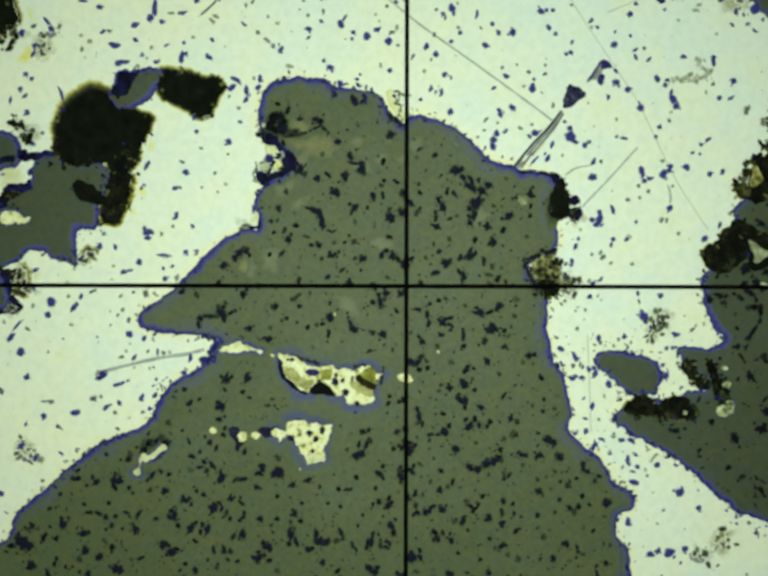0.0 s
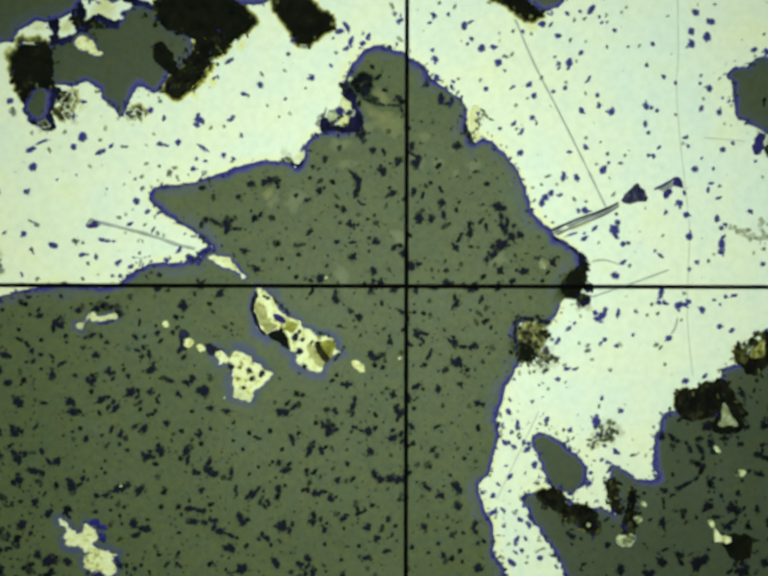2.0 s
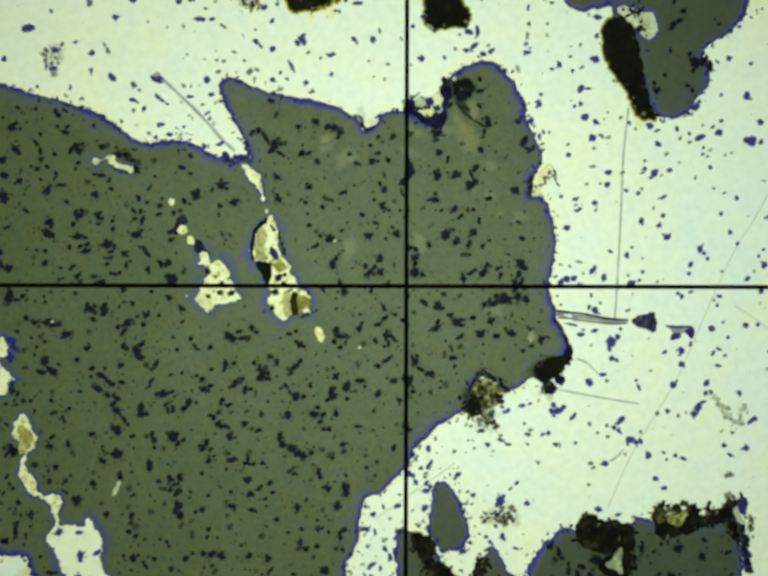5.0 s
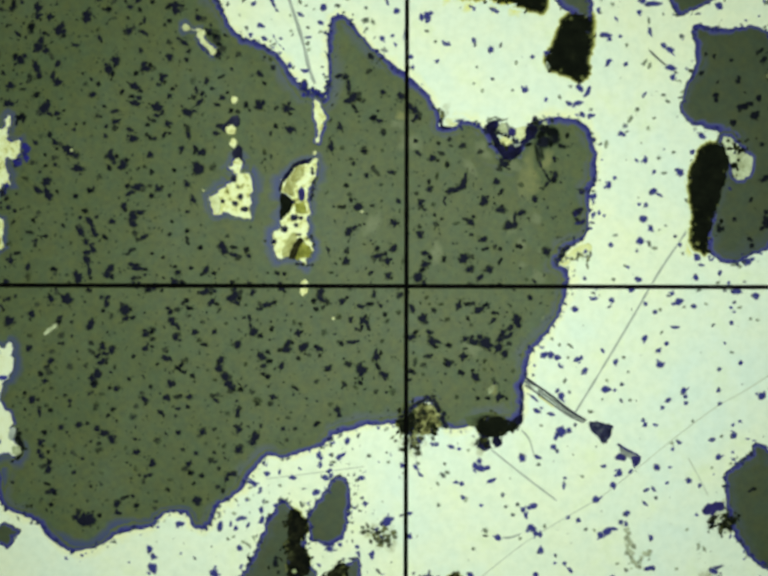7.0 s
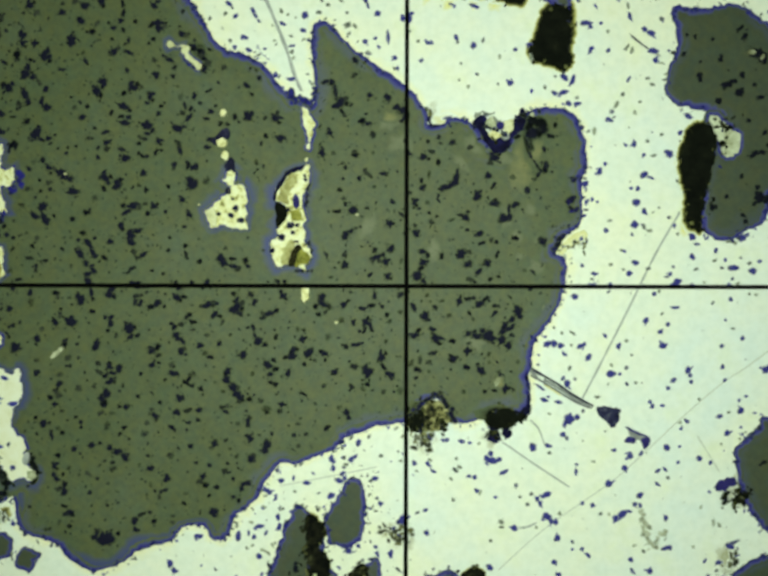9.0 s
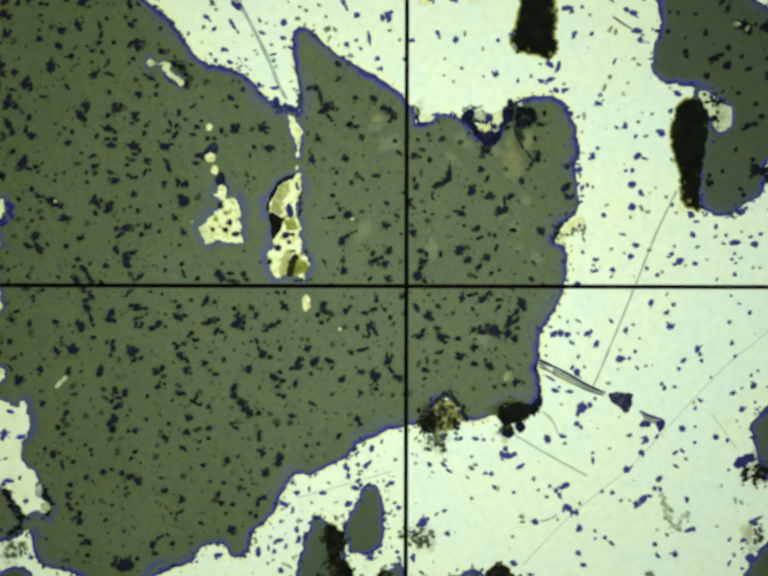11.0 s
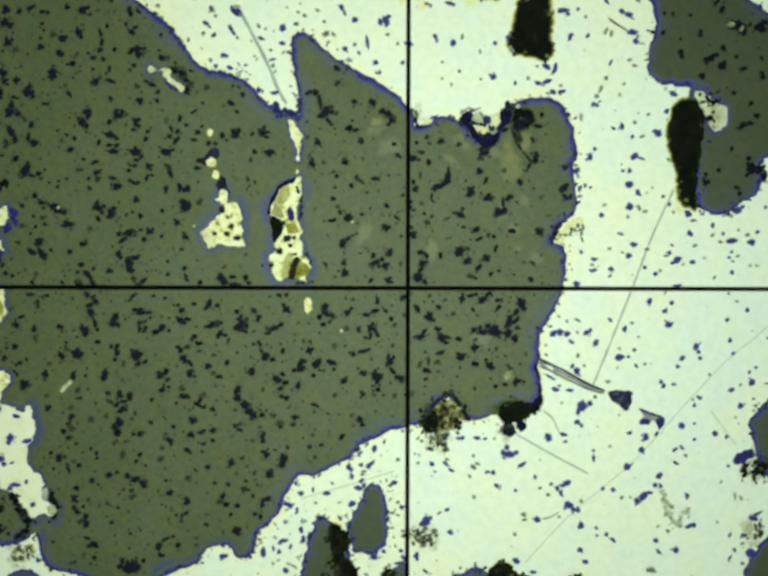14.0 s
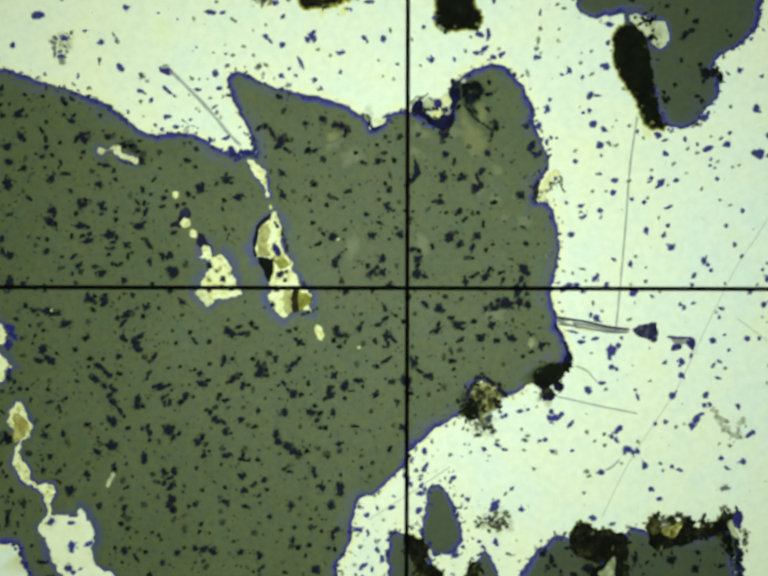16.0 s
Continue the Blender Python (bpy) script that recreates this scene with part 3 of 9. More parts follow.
DARK_SPECKS_ROW_1 = [(-0.819, 0.572, 0.009, 0.007, 0), (-0.792, 0.568, 0.007, 0.004, 60), (-0.767, 0.576, 0.01, 0.004, 20), (-0.759, 0.613, 0.011, 0.0075, -81), (-0.744, 0.568, 0.005, 0.003, 0), (-0.733, 0.566, 0.004, 0.003, 0), (-0.721, 0.628, 0.0132, 0.009, 80), (-0.715, 0.645, 0.0154, 0.0105, 20), (-0.692, 0.576, 0.006, 0.004, -40), (-0.663, 0.568, 0.009, 0.008, -60), (-0.653, 0.574, 0.007, 0.0035, 30), (-0.646, 0.562, 0.0045, 0.0025, 20), (-0.566, 0.57, 0.007, 0.004, 60), (-0.561, 0.562, 0.005, 0.004, 0), (-0.546, 0.567, 0.006, 0.0035, -40), (-0.821, 0.547, 0.01, 0.008, 90), (-0.814, 0.504, 0.009, 0.006, 80), (-0.809, 0.54, 0.006, 0.006, 0), (-0.799, 0.489, 0.006, 0.0045, 40)]
DARK_SPECKS_ROW_2 = [(-0.748, 0.514, 0.004, 0.003, 0), (-0.747, 0.496, 0.007, 0.005, 0), (-0.745, 0.544, 0.004, 0.0035, 0), (-0.741, 0.53, 0.003, 0.0025, 0), (-0.723, 0.52, 0.006, 0.0045, 60), (-0.722, 0.456, 0.003, 0.003, 0), (-0.711, 0.486, 0.005, 0.003, 20), (-0.707, 0.48, 0.009, 0.005, -40), (-0.703, 0.513, 0.0095, 0.006, 0), (-0.694, 0.46, 0.0025, 0.0025, 0), (-0.682, 0.461, 0.006, 0.0045, 60), (-0.675, 0.478, 0.005, 0.003, 30), (-0.668, 0.524, 0.0095, 0.0075, -30), (-0.651, 0.482, 0.003, 0.003, 0), (-0.639, 0.472, 0.007, 0.0035, 10), (-0.626, 0.488, 0.007, 0.004, 20), (-0.625, 0.524, 0.008, 0.0025, -70), (-0.622, 0.504, 0.011, 0.0025, 80), (-0.619, 0.469, 0.005, 0.0035, -50)]
DARK_SPECKS_ROW_3 = [(-0.611, 0.538, 0.004, 0.003, 60), (-0.596, 0.489, 0.0045, 0.0035, -60), (-0.572, 0.541, 0.004, 0.003, -60), (-0.562, 0.485, 0.005, 0.004, 0), (-0.561, 0.525, 0.008, 0.005, -30), (-0.556, 0.456, 0.0045, 0.004, 0), (-0.553, 0.534, 0.005, 0.003, 20), (-0.549, 0.49, 0.014, 0.006, 0), (-0.546, 0.478, 0.008, 0.006, -20), (-0.536, 0.485, 0.006, 0.004, 60), (-0.504, 0.487, 0.003, 0.002, 0), (-0.501, 0.518, 0.004, 0.003, 60), (-0.499, 0.472, 0.008, 0.005, -20), (-0.472, 0.458, 0.007, 0.004, 50), (-0.825, 0.442, 0.009, 0.007, 90), (-0.823, 0.424, 0.007, 0.005, 0), (-0.811, 0.36, 0.011, 0.008, 20), (-0.809, 0.377, 0.008, 0.005, 90), (-0.804, 0.392, 0.004, 0.003, 0)]
DARK_SPECKS_ROW_4 = [(-0.798, 0.427, 0.007, 0.0065, 0), (-0.796, 0.39, 0.003, 0.0025, 0), (-0.795, 0.358, 0.007, 0.005, -30), (-0.776, 0.402, 0.01, 0.009, -40), (-0.771, 0.414, 0.008, 0.0045, 50), (-0.765, 0.393, 0.005, 0.004, 0), (-0.739, 0.378, 0.008, 0.0025, -5), (-0.723, 0.44, 0.01, 0.009, 20), (-0.69, 0.399, 0.007, 0.004, -30), (-0.652, 0.359, 0.009, 0.0075, 60), (-0.64, 0.449, 0.003, 0.0025, 0), (-0.639, 0.418, 0.006, 0.004, 0), (-0.634, 0.424, 0.009, 0.006, 60), (-0.626, 0.432, 0.005, 0.003, 90), (-0.613, 0.441, 0.003, 0.0025, 0), (-0.611, 0.427, 0.004, 0.0025, 0), (-0.607, 0.449, 0.008, 0.0025, 85), (-0.605, 0.388, 0.006, 0.0035, -50), (-0.603, 0.424, 0.009, 0.003, -15)]
DARK_SPECKS_ROW_5 = [(-0.594, 0.363, 0.005, 0.004, 0), (-0.588, 0.353, 0.008, 0.008, 90), (-0.582, 0.362, 0.004, 0.003, 90), (-0.565, 0.447, 0.003, 0.003, 0), (-0.55, 0.413, 0.005, 0.003, -30), (-0.545, 0.383, 0.0075, 0.006, 50), (-0.531, 0.424, 0.005, 0.0035, 0), (-0.518, 0.416, 0.01, 0.004, -15), (-0.51, 0.383, 0.0045, 0.0045, 0), (-0.507, 0.402, 0.0045, 0.003, 60), (-0.463, 0.436, 0.005, 0.005, 0), (-0.458, 0.444, 0.011, 0.005, 10), (-0.453, 0.406, 0.006, 0.005, 90), (-0.444, 0.404, 0.01, 0.007, 90), (-0.434, 0.36, 0.007, 0.0025, 40), (-0.416, 0.379, 0.003, 0.0025, 0), (-0.407, 0.411, 0.005, 0.004, 0), (-0.358, 0.377, 0.007, 0.0045, -60), (-0.345, 0.36, 0.004, 0.0025, 0)]
DARK_SPECKS_ROW_6 = [(-0.333, 0.395, 0.005, 0.0035, -70), (-0.183, 0.396, 0.007, 0.003, 20), (-0.176, 0.378, 0.007, 0.0025, -60), (-0.173, 0.366, 0.004, 0.003, -40), (-0.163, 0.358, 0.013, 0.009, 10), (-0.161, 0.364, 0.006, 0.006, 0), (-0.14, 0.356, 0.005, 0.0025, 70), (-0.139, 0.416, 0.0065, 0.0035, 40), (-0.139, 0.446, 0.0065, 0.005, -40), (-0.118, 0.446, 0.005, 0.003, 10), (-0.103, 0.379, 0.0065, 0.0045, 10), (-0.067, 0.378, 0.008, 0.0065, 90), (-0.046, 0.358, 0.007, 0.006, 90), (-0.032, 0.352, 0.009, 0.005, -60), (-0.908, 0.265, 0.0121, 0.0083, -35), (-0.856, 0.275, 0.0088, 0.006, -14), (-0.819, 0.299, 0.006, 0.004, -40), (-0.809, 0.32, 0.015, 0.006, -70), (-0.801, 0.307, 0.007, 0.005, 40)]
DARK_SPECKS_ROW_7 = [(-0.801, 0.265, 0.0055, 0.0045, 20), (-0.783, 0.348, 0.009, 0.003, -55), (-0.776, 0.255, 0.005, 0.004, 60), (-0.773, 0.31, 0.01, 0.004, 80), (-0.767, 0.336, 0.008, 0.004, 60), (-0.761, 0.298, 0.01, 0.007, 20), (-0.695, 0.314, 0.004, 0.0025, -50), (-0.687, 0.284, 0.008, 0.005, 0), (-0.679, 0.307, 0.0045, 0.0045, 0), (-0.662, 0.34, 0.01, 0.01, 0), (-0.661, 0.264, 0.0035, 0.0025, 0), (-0.651, 0.35, 0.004, 0.004, 0), (-0.638, 0.257, 0.008, 0.0035, 20), (-0.63, 0.298, 0.006, 0.0025, 60), (-0.609, 0.292, 0.006, 0.003, 0), (-0.608, 0.34, 0.006, 0.004, 50), (-0.607, 0.314, 0.011, 0.006, -10), (-0.601, 0.28, 0.011, 0.005, 0), (-0.594, 0.307, 0.005, 0.003, -50)]
DARK_SPECKS_ROW_8 = [(-0.594, 0.291, 0.005, 0.004, 0), (-0.567, 0.252, 0.005, 0.0025, -30), (-0.557, 0.324, 0.006, 0.0025, 0), (-0.555, 0.279, 0.011, 0.008, 0), (-0.553, 0.338, 0.007, 0.007, 0), (-0.551, 0.262, 0.008, 0.0035, 0), (-0.542, 0.27, 0.005, 0.004, 90), (-0.532, 0.305, 0.0045, 0.0035, 90), (-0.529, 0.32, 0.004, 0.003, 0), (-0.489, 0.278, 0.013, 0.007, 0), (-0.484, 0.309, 0.005, 0.004, 0), (-0.48, 0.324, 0.007, 0.003, -60), (-0.471, 0.301, 0.01, 0.004, 55), (-0.467, 0.32, 0.006, 0.003, 60), (-0.462, 0.346, 0.007, 0.004, 80), (-0.449, 0.333, 0.004, 0.004, 0), (-0.434, 0.302, 0.006, 0.0025, 0), (-0.426, 0.317, 0.005, 0.004, -20), (-0.421, 0.26, 0.008, 0.004, 10)]
DARK_SPECKS_ROW_9 = [(-0.417, 0.33, 0.003, 0.0025, 0), (-0.404, 0.295, 0.005, 0.004, 0), (-0.391, 0.295, 0.004, 0.003, 0), (-0.376, 0.311, 0.006, 0.0035, 90), (-0.367, 0.301, 0.003, 0.003, 0), (-0.349, 0.314, 0.009, 0.009, 0), (-0.317, 0.261, 0.0045, 0.0025, 80), (-0.314, 0.314, 0.006, 0.0025, 60), (-0.31, 0.277, 0.0045, 0.004, 0), (-0.293, 0.315, 0.011, 0.0055, -15), (-0.289, 0.326, 0.004, 0.003, 90), (-0.279, 0.275, 0.01, 0.006, -15), (-0.205, 0.308, 0.006, 0.005, 0), (-0.192, 0.252, 0.01, 0.0055, -60), (-0.18, 0.295, 0.008, 0.005, -40), (-0.158, 0.34, 0.006, 0.0025, -50), (-0.151, 0.332, 0.004, 0.002, 0), (-0.125, 0.262, 0.004, 0.003, 0), (-0.124, 0.254, 0.0065, 0.004, 0)]
DARK_SPECKS_ROW_10 = [(-0.115, 0.325, 0.006, 0.0045, 60), (-0.108, 0.34, 0.003, 0.002, 0), (-0.102, 0.32, 0.009, 0.0035, 10), (-0.09, 0.299, 0.0065, 0.004, -50), (-0.036, 0.332, 0.005, 0.003, -30), (-0.029, 0.34, 0.008, 0.007, 0), (-0.022, 0.292, 0.004, 0.003, 0), (-0.014, 0.267, 0.007, 0.003, -30), (0.017, 0.262, 0.007, 0.0065, 0), (0.024, 0.294, 0.004, 0.003, 0), (0.028, 0.259, 0.004, 0.0025, 0), (0.032, 0.274, 0.007, 0.003, -20), (0.045, 0.305, 0.0045, 0.0035, 60), (0.048, 0.253, 0.0065, 0.0035, 70), (0.05, 0.292, 0.004, 0.0025, 0), (0.073, 0.296, 0.006, 0.004, 0), (0.112, 0.29, 0.006, 0.004, 0), (0.155, 0.26, 0.006, 0.003, 0), (0.163, 0.272, 0.009, 0.008, 90)]
DARK_SPECKS_ROW_11 = [(0.174, 0.264, 0.004, 0.003, 0), (-0.994, 0.167, 0.0154, 0.0105, -77), (-0.934, 0.201, 0.0088, 0.006, 44), (-0.926, 0.172, 0.0154, 0.0105, -36), (-0.855, 0.239, 0.011, 0.0075, -24), (-0.791, 0.23, 0.005, 0.004, 0), (-0.789, 0.169, 0.005, 0.005, 0), (-0.779, 0.242, 0.011, 0.009, 20), (-0.769, 0.232, 0.007, 0.004, 0), (-0.762, 0.19, 0.005, 0.004, -40), (-0.753, 0.235, 0.0065, 0.005, 0), (-0.749, 0.225, 0.0035, 0.003, 0), (-0.749, 0.175, 0.008, 0.0045, -20), (-0.743, 0.164, 0.003, 0.0025, 0), (-0.741, 0.243, 0.003, 0.0025, 0), (-0.737, 0.174, 0.006, 0.004, -40), (-0.733, 0.216, 0.0025, 0.002, 0), (-0.724, 0.167, 0.01, 0.006, -15), (-0.715, 0.16, 0.011, 0.007, -30)]
DARK_SPECKS_ROW_12 = [(-0.714, 0.207, 0.004, 0.0035, 0), (-0.713, 0.219, 0.003, 0.0025, 0), (-0.703, 0.155, 0.006, 0.005, 0), (-0.696, 0.224, 0.003, 0.0025, 0), (-0.669, 0.242, 0.005, 0.0045, 30), (-0.651, 0.224, 0.004, 0.003, 80), (-0.649, 0.204, 0.0045, 0.0035, 0), (-0.633, 0.237, 0.009, 0.0045, 10), (-0.633, 0.223, 0.006, 0.004, 60), (-0.631, 0.164, 0.009, 0.008, 60), (-0.624, 0.154, 0.005, 0.004, 0), (-0.603, 0.212, 0.003, 0.0025, 0), (-0.601, 0.225, 0.007, 0.0035, -30), (-0.599, 0.162, 0.005, 0.005, 60), (-0.591, 0.208, 0.009, 0.007, 0), (-0.568, 0.24, 0.004, 0.003, 0), (-0.567, 0.22, 0.004, 0.0025, 60), (-0.559, 0.215, 0.006, 0.003, -60), (-0.557, 0.25, 0.005, 0.003, 20)]
DARK_SPECKS_ROW_13 = [(-0.553, 0.181, 0.006, 0.0055, 0), (-0.549, 0.215, 0.004, 0.003, 40), (-0.531, 0.226, 0.007, 0.003, 70), (-0.528, 0.248, 0.007, 0.0045, -15), (-0.521, 0.23, 0.003, 0.0025, 0), (-0.5, 0.157, 0.004, 0.004, 0), (-0.493, 0.194, 0.003, 0.0025, 0), (-0.491, 0.202, 0.0065, 0.0045, 50), (-0.485, 0.244, 0.006, 0.004, 90), (-0.482, 0.232, 0.009, 0.0035, -75), (-0.467, 0.21, 0.003, 0.0025, 0), (-0.464, 0.202, 0.008, 0.0025, 80), (-0.459, 0.174, 0.006, 0.005, 90), (-0.453, 0.2, 0.008, 0.005, -30), (-0.453, 0.166, 0.013, 0.009, 90), (-0.446, 0.204, 0.006, 0.005, 90), (-0.427, 0.243, 0.008, 0.004, 0), (-0.149, 0.18, 0.0045, 0.0035, 0), (-0.147, 0.235, 0.0035, 0.0035, 0)]
DARK_SPECKS_ROW_14 = [(-0.144, 0.203, 0.003, 0.0025, 0), (-0.141, 0.226, 0.0045, 0.003, -50), (-0.139, 0.163, 0.004, 0.0035, 0), (-0.135, 0.152, 0.004, 0.003, 90), (-0.126, 0.155, 0.002, 0.002, 0), (-0.111, 0.206, 0.0045, 0.004, 0), (-0.101, 0.225, 0.004, 0.002, 30), (-0.094, 0.217, 0.011, 0.0025, -40), (-0.061, 0.221, 0.0065, 0.0045, -20), (-0.039, 0.165, 0.006, 0.003, -30), (-0.005, 0.186, 0.004, 0.003, 0), (0.006, 0.167, 0.006, 0.006, 0), (0.017, 0.213, 0.005, 0.003, 90), (0.017, 0.155, 0.004, 0.0025, 10), (0.019, 0.198, 0.006, 0.005, 0), (0.118, 0.157, 0.004, 0.0025, 0), (0.133, 0.191, 0.0085, 0.008, 0), (0.14, 0.201, 0.003, 0.0025, 0), (0.152, 0.234, 0.007, 0.0055, 80)]
DARK_SPECKS_ROW_15 = [(0.165, 0.215, 0.007, 0.0025, 75), (0.168, 0.178, 0.011, 0.0045, 0), (0.171, 0.185, 0.004, 0.004, 0), (0.193, 0.151, 0.011, 0.007, 10), (0.201, 0.169, 0.01, 0.003, 90), (0.204, 0.155, 0.007, 0.004, 90), (0.213, 0.179, 0.008, 0.005, 30), (0.235, 0.212, 0.007, 0.0045, 80), (-1.019, 0.149, 0.0088, 0.006, -8), (-1, 0.117, 0.011, 0.0075, -17), (-0.975, 0.135, 0.011, 0.0075, -87), (-0.934, 0.06, 0.0099, 0.0067, 44), (-0.904, 0.144, 0.0088, 0.006, -75), (-0.901, 0.05, 0.0088, 0.006, 75), (-0.891, 0.097, 0.009, 0.007, -33), (-0.888, 0.08, 0.0143, 0.0097, -54), (-0.849, 0.071, 0.01, 0.007, -3), (-0.837, 0.059, 0.0132, 0.009, -23), (-0.788, 0.127, 0.0045, 0.004, 90)]
DARK_SPECKS_ROW_16 = [(-0.771, 0.112, 0.003, 0.002, 0), (-0.769, 0.075, 0.011, 0.0045, -30), (-0.765, 0.148, 0.003, 0.0025, 0), (-0.761, 0.126, 0.004, 0.003, 40), (-0.753, 0.095, 0.01, 0.0065, 10), (-0.75, 0.074, 0.01, 0.005, -60), (-0.744, 0.145, 0.007, 0.0035, 20), (-0.744, 0.065, 0.007, 0.006, 0), (-0.742, 0.131, 0.004, 0.0035, 0), (-0.729, 0.077, 0.004, 0.003, -30), (-0.694, 0.129, 0.013, 0.006, -5), (-0.691, 0.074, 0.0045, 0.004, 90), (-0.663, 0.09, 0.0065, 0.004, 15), (-0.657, 0.097, 0.0025, 0.0025, 0), (-0.632, 0.142, 0.005, 0.004, 90), (-0.605, 0.149, 0.009, 0.009, 0), (-0.591, 0.069, 0.007, 0.006, 20), (-0.589, 0.144, 0.003, 0.003, 0), (-0.589, 0.11, 0.005, 0.0045, 0)]
DARK_SPECKS_ROW_17 = [(-0.586, 0.061, 0.004, 0.003, 0), (-0.581, 0.097, 0.01, 0.004, 30), (-0.569, 0.112, 0.012, 0.006, 10), (-0.569, 0.052, 0.009, 0.008, 60), (-0.557, 0.11, 0.005, 0.004, 90), (-0.554, 0.062, 0.01, 0.004, 5), (-0.545, 0.147, 0.005, 0.004, 40), (-0.545, 0.117, 0.004, 0.0025, 0), (-0.538, 0.099, 0.0045, 0.0045, 0), (-0.525, 0.114, 0.0065, 0.0055, 90), (-0.502, 0.105, 0.004, 0.003, 90), (-0.489, 0.053, 0.003, 0.003, 0), (-0.47, 0.132, 0.0075, 0.005, -20), (-0.461, 0.077, 0.004, 0.0025, 0), (-0.453, 0.103, 0.009, 0.0045, -40), (-0.178, 0.059, 0.004, 0.003, 0), (-0.151, 0.135, 0.007, 0.003, 10), (-0.129, 0.088, 0.007, 0.007, 0), (-0.119, 0.097, 0.008, 0.0035, 40)]
DARK_SPECKS_ROW_18 = [(-0.118, 0.139, 0.008, 0.007, -60), (-0.11, 0.104, 0.003, 0.0025, 0), (-0.099, 0.129, 0.0025, 0.0025, 0), (-0.09, 0.147, 0.0045, 0.0025, 0), (-0.067, 0.062, 0.005, 0.0045, 90), (-0.049, 0.055, 0.004, 0.004, 0), (-0.045, 0.121, 0.005, 0.0025, 90), (-0.039, 0.119, 0.007, 0.006, 0), (-0.034, 0.068, 0.007, 0.007, 0), (-0.017, 0.139, 0.008, 0.002, -40), (-0.009, 0.102, 0.003, 0.0025, 0), (0.011, 0.12, 0.004, 0.003, 0), (0.015, 0.104, 0.008, 0.006, 90), (0.032, 0.068, 0.0085, 0.0045, 10), (0.038, 0.148, 0.003, 0.0025, 0), (0.043, 0.06, 0.006, 0.0035, -60), (0.044, 0.129, 0.0055, 0.004, 20), (0.054, 0.142, 0.003, 0.003, 0), (0.071, 0.062, 0.006, 0.0035, 85)]
DARK_SPECKS_ROW_19 = [(0.103, 0.149, 0.006, 0.0025, -10), (0.111, 0.07, 0.01, 0.0075, 0), (0.115, 0.144, 0.008, 0.0055, -20), (0.119, 0.12, 0.004, 0.0025, 0), (0.125, 0.075, 0.006, 0.003, 0), (0.144, 0.114, 0.009, 0.005, 10), (0.15, 0.095, 0.007, 0.0025, 30), (0.158, 0.052, 0.004, 0.0025, 0), (0.166, 0.054, 0.0075, 0.006, 90), (0.169, 0.102, 0.005, 0.003, 90), (0.181, 0.1, 0.004, 0.003, 0), (0.184, 0.074, 0.007, 0.0025, 70), (0.219, 0.111, 0.0055, 0.004, -40), (0.226, 0.124, 0.0035, 0.002, 0), (0.275, 0.108, 0.008, 0.007, 90), (0.283, 0.099, 0.004, 0.0025, 0), (-1.021, -0.027, 0.007, 0.006, -33), (-0.961, 0.044, 0.008, 0.004, -3), (-0.956, -0.005, 0.011, 0.009, 56)]
DARK_SPECKS_ROW_20 = [(-0.858, 0.037, 0.0055, 0.0037, 6), (-0.823, 0.03, 0.005, 0.004, 0), (-0.809, 0.026, 0.004, 0.003, 0), (-0.771, -0.014, 0.008, 0.003, 0), (-0.768, 0.012, 0.006, 0.0035, -40), (-0.763, -0.03, 0.0025, 0.0025, 0), (-0.761, 0.029, 0.0045, 0.004, 60), (-0.757, -0.03, 0.006, 0.0025, 80), (-0.757, -0.038, 0.004, 0.003, 90), (-0.739, -0.016, 0.005, 0.0025, 0), (-0.706, 0.011, 0.0045, 0.0025, -30), (-0.674, 0.014, 0.005, 0.004, 0), (-0.674, 0.032, 0.004, 0.0025, 0), (-0.669, 0.004, 0.012, 0.005, -60), (-0.667, 0.047, 0.0055, 0.004, 20), (-0.657, 0.032, 0.006, 0.005, 20), (-0.655, -0.016, 0.007, 0.0045, 90), (-0.651, 0.024, 0.01, 0.004, -40), (-0.651, -0.036, 0.009, 0.0045, 10)]
DARK_SPECKS_ROW_21 = [(-0.644, 0.01, 0.011, 0.004, -60), (-0.643, -0.018, 0.006, 0.003, 30), (-0.642, 0.039, 0.004, 0.0025, 30), (-0.639, -0.028, 0.007, 0.004, -40), (-0.637, 0.002, 0.007, 0.004, 0), (-0.619, 0, 0.006, 0.004, -30), (-0.609, 0.035, 0.0065, 0.0045, 0), (-0.567, 0.037, 0.009, 0.006, -20), (-0.567, -0.026, 0.004, 0.002, 30), (-0.561, -0.017, 0.007, 0.003, 20), (-0.559, 0.017, 0.006, 0.004, -40), (-0.558, -0.046, 0.007, 0.004, -10), (-0.549, 0.006, 0.007, 0.003, 20), (-0.546, -0.045, 0.005, 0.003, 0), (-0.539, 0.014, 0.009, 0.0045, 35), (-0.519, -0.018, 0.004, 0.002, 10), (-0.495, -0.022, 0.0035, 0.0025, 0), (-0.489, 0.026, 0.004, 0.003, 0), (-0.469, -0.037, 0.004, 0.0025, 20)]
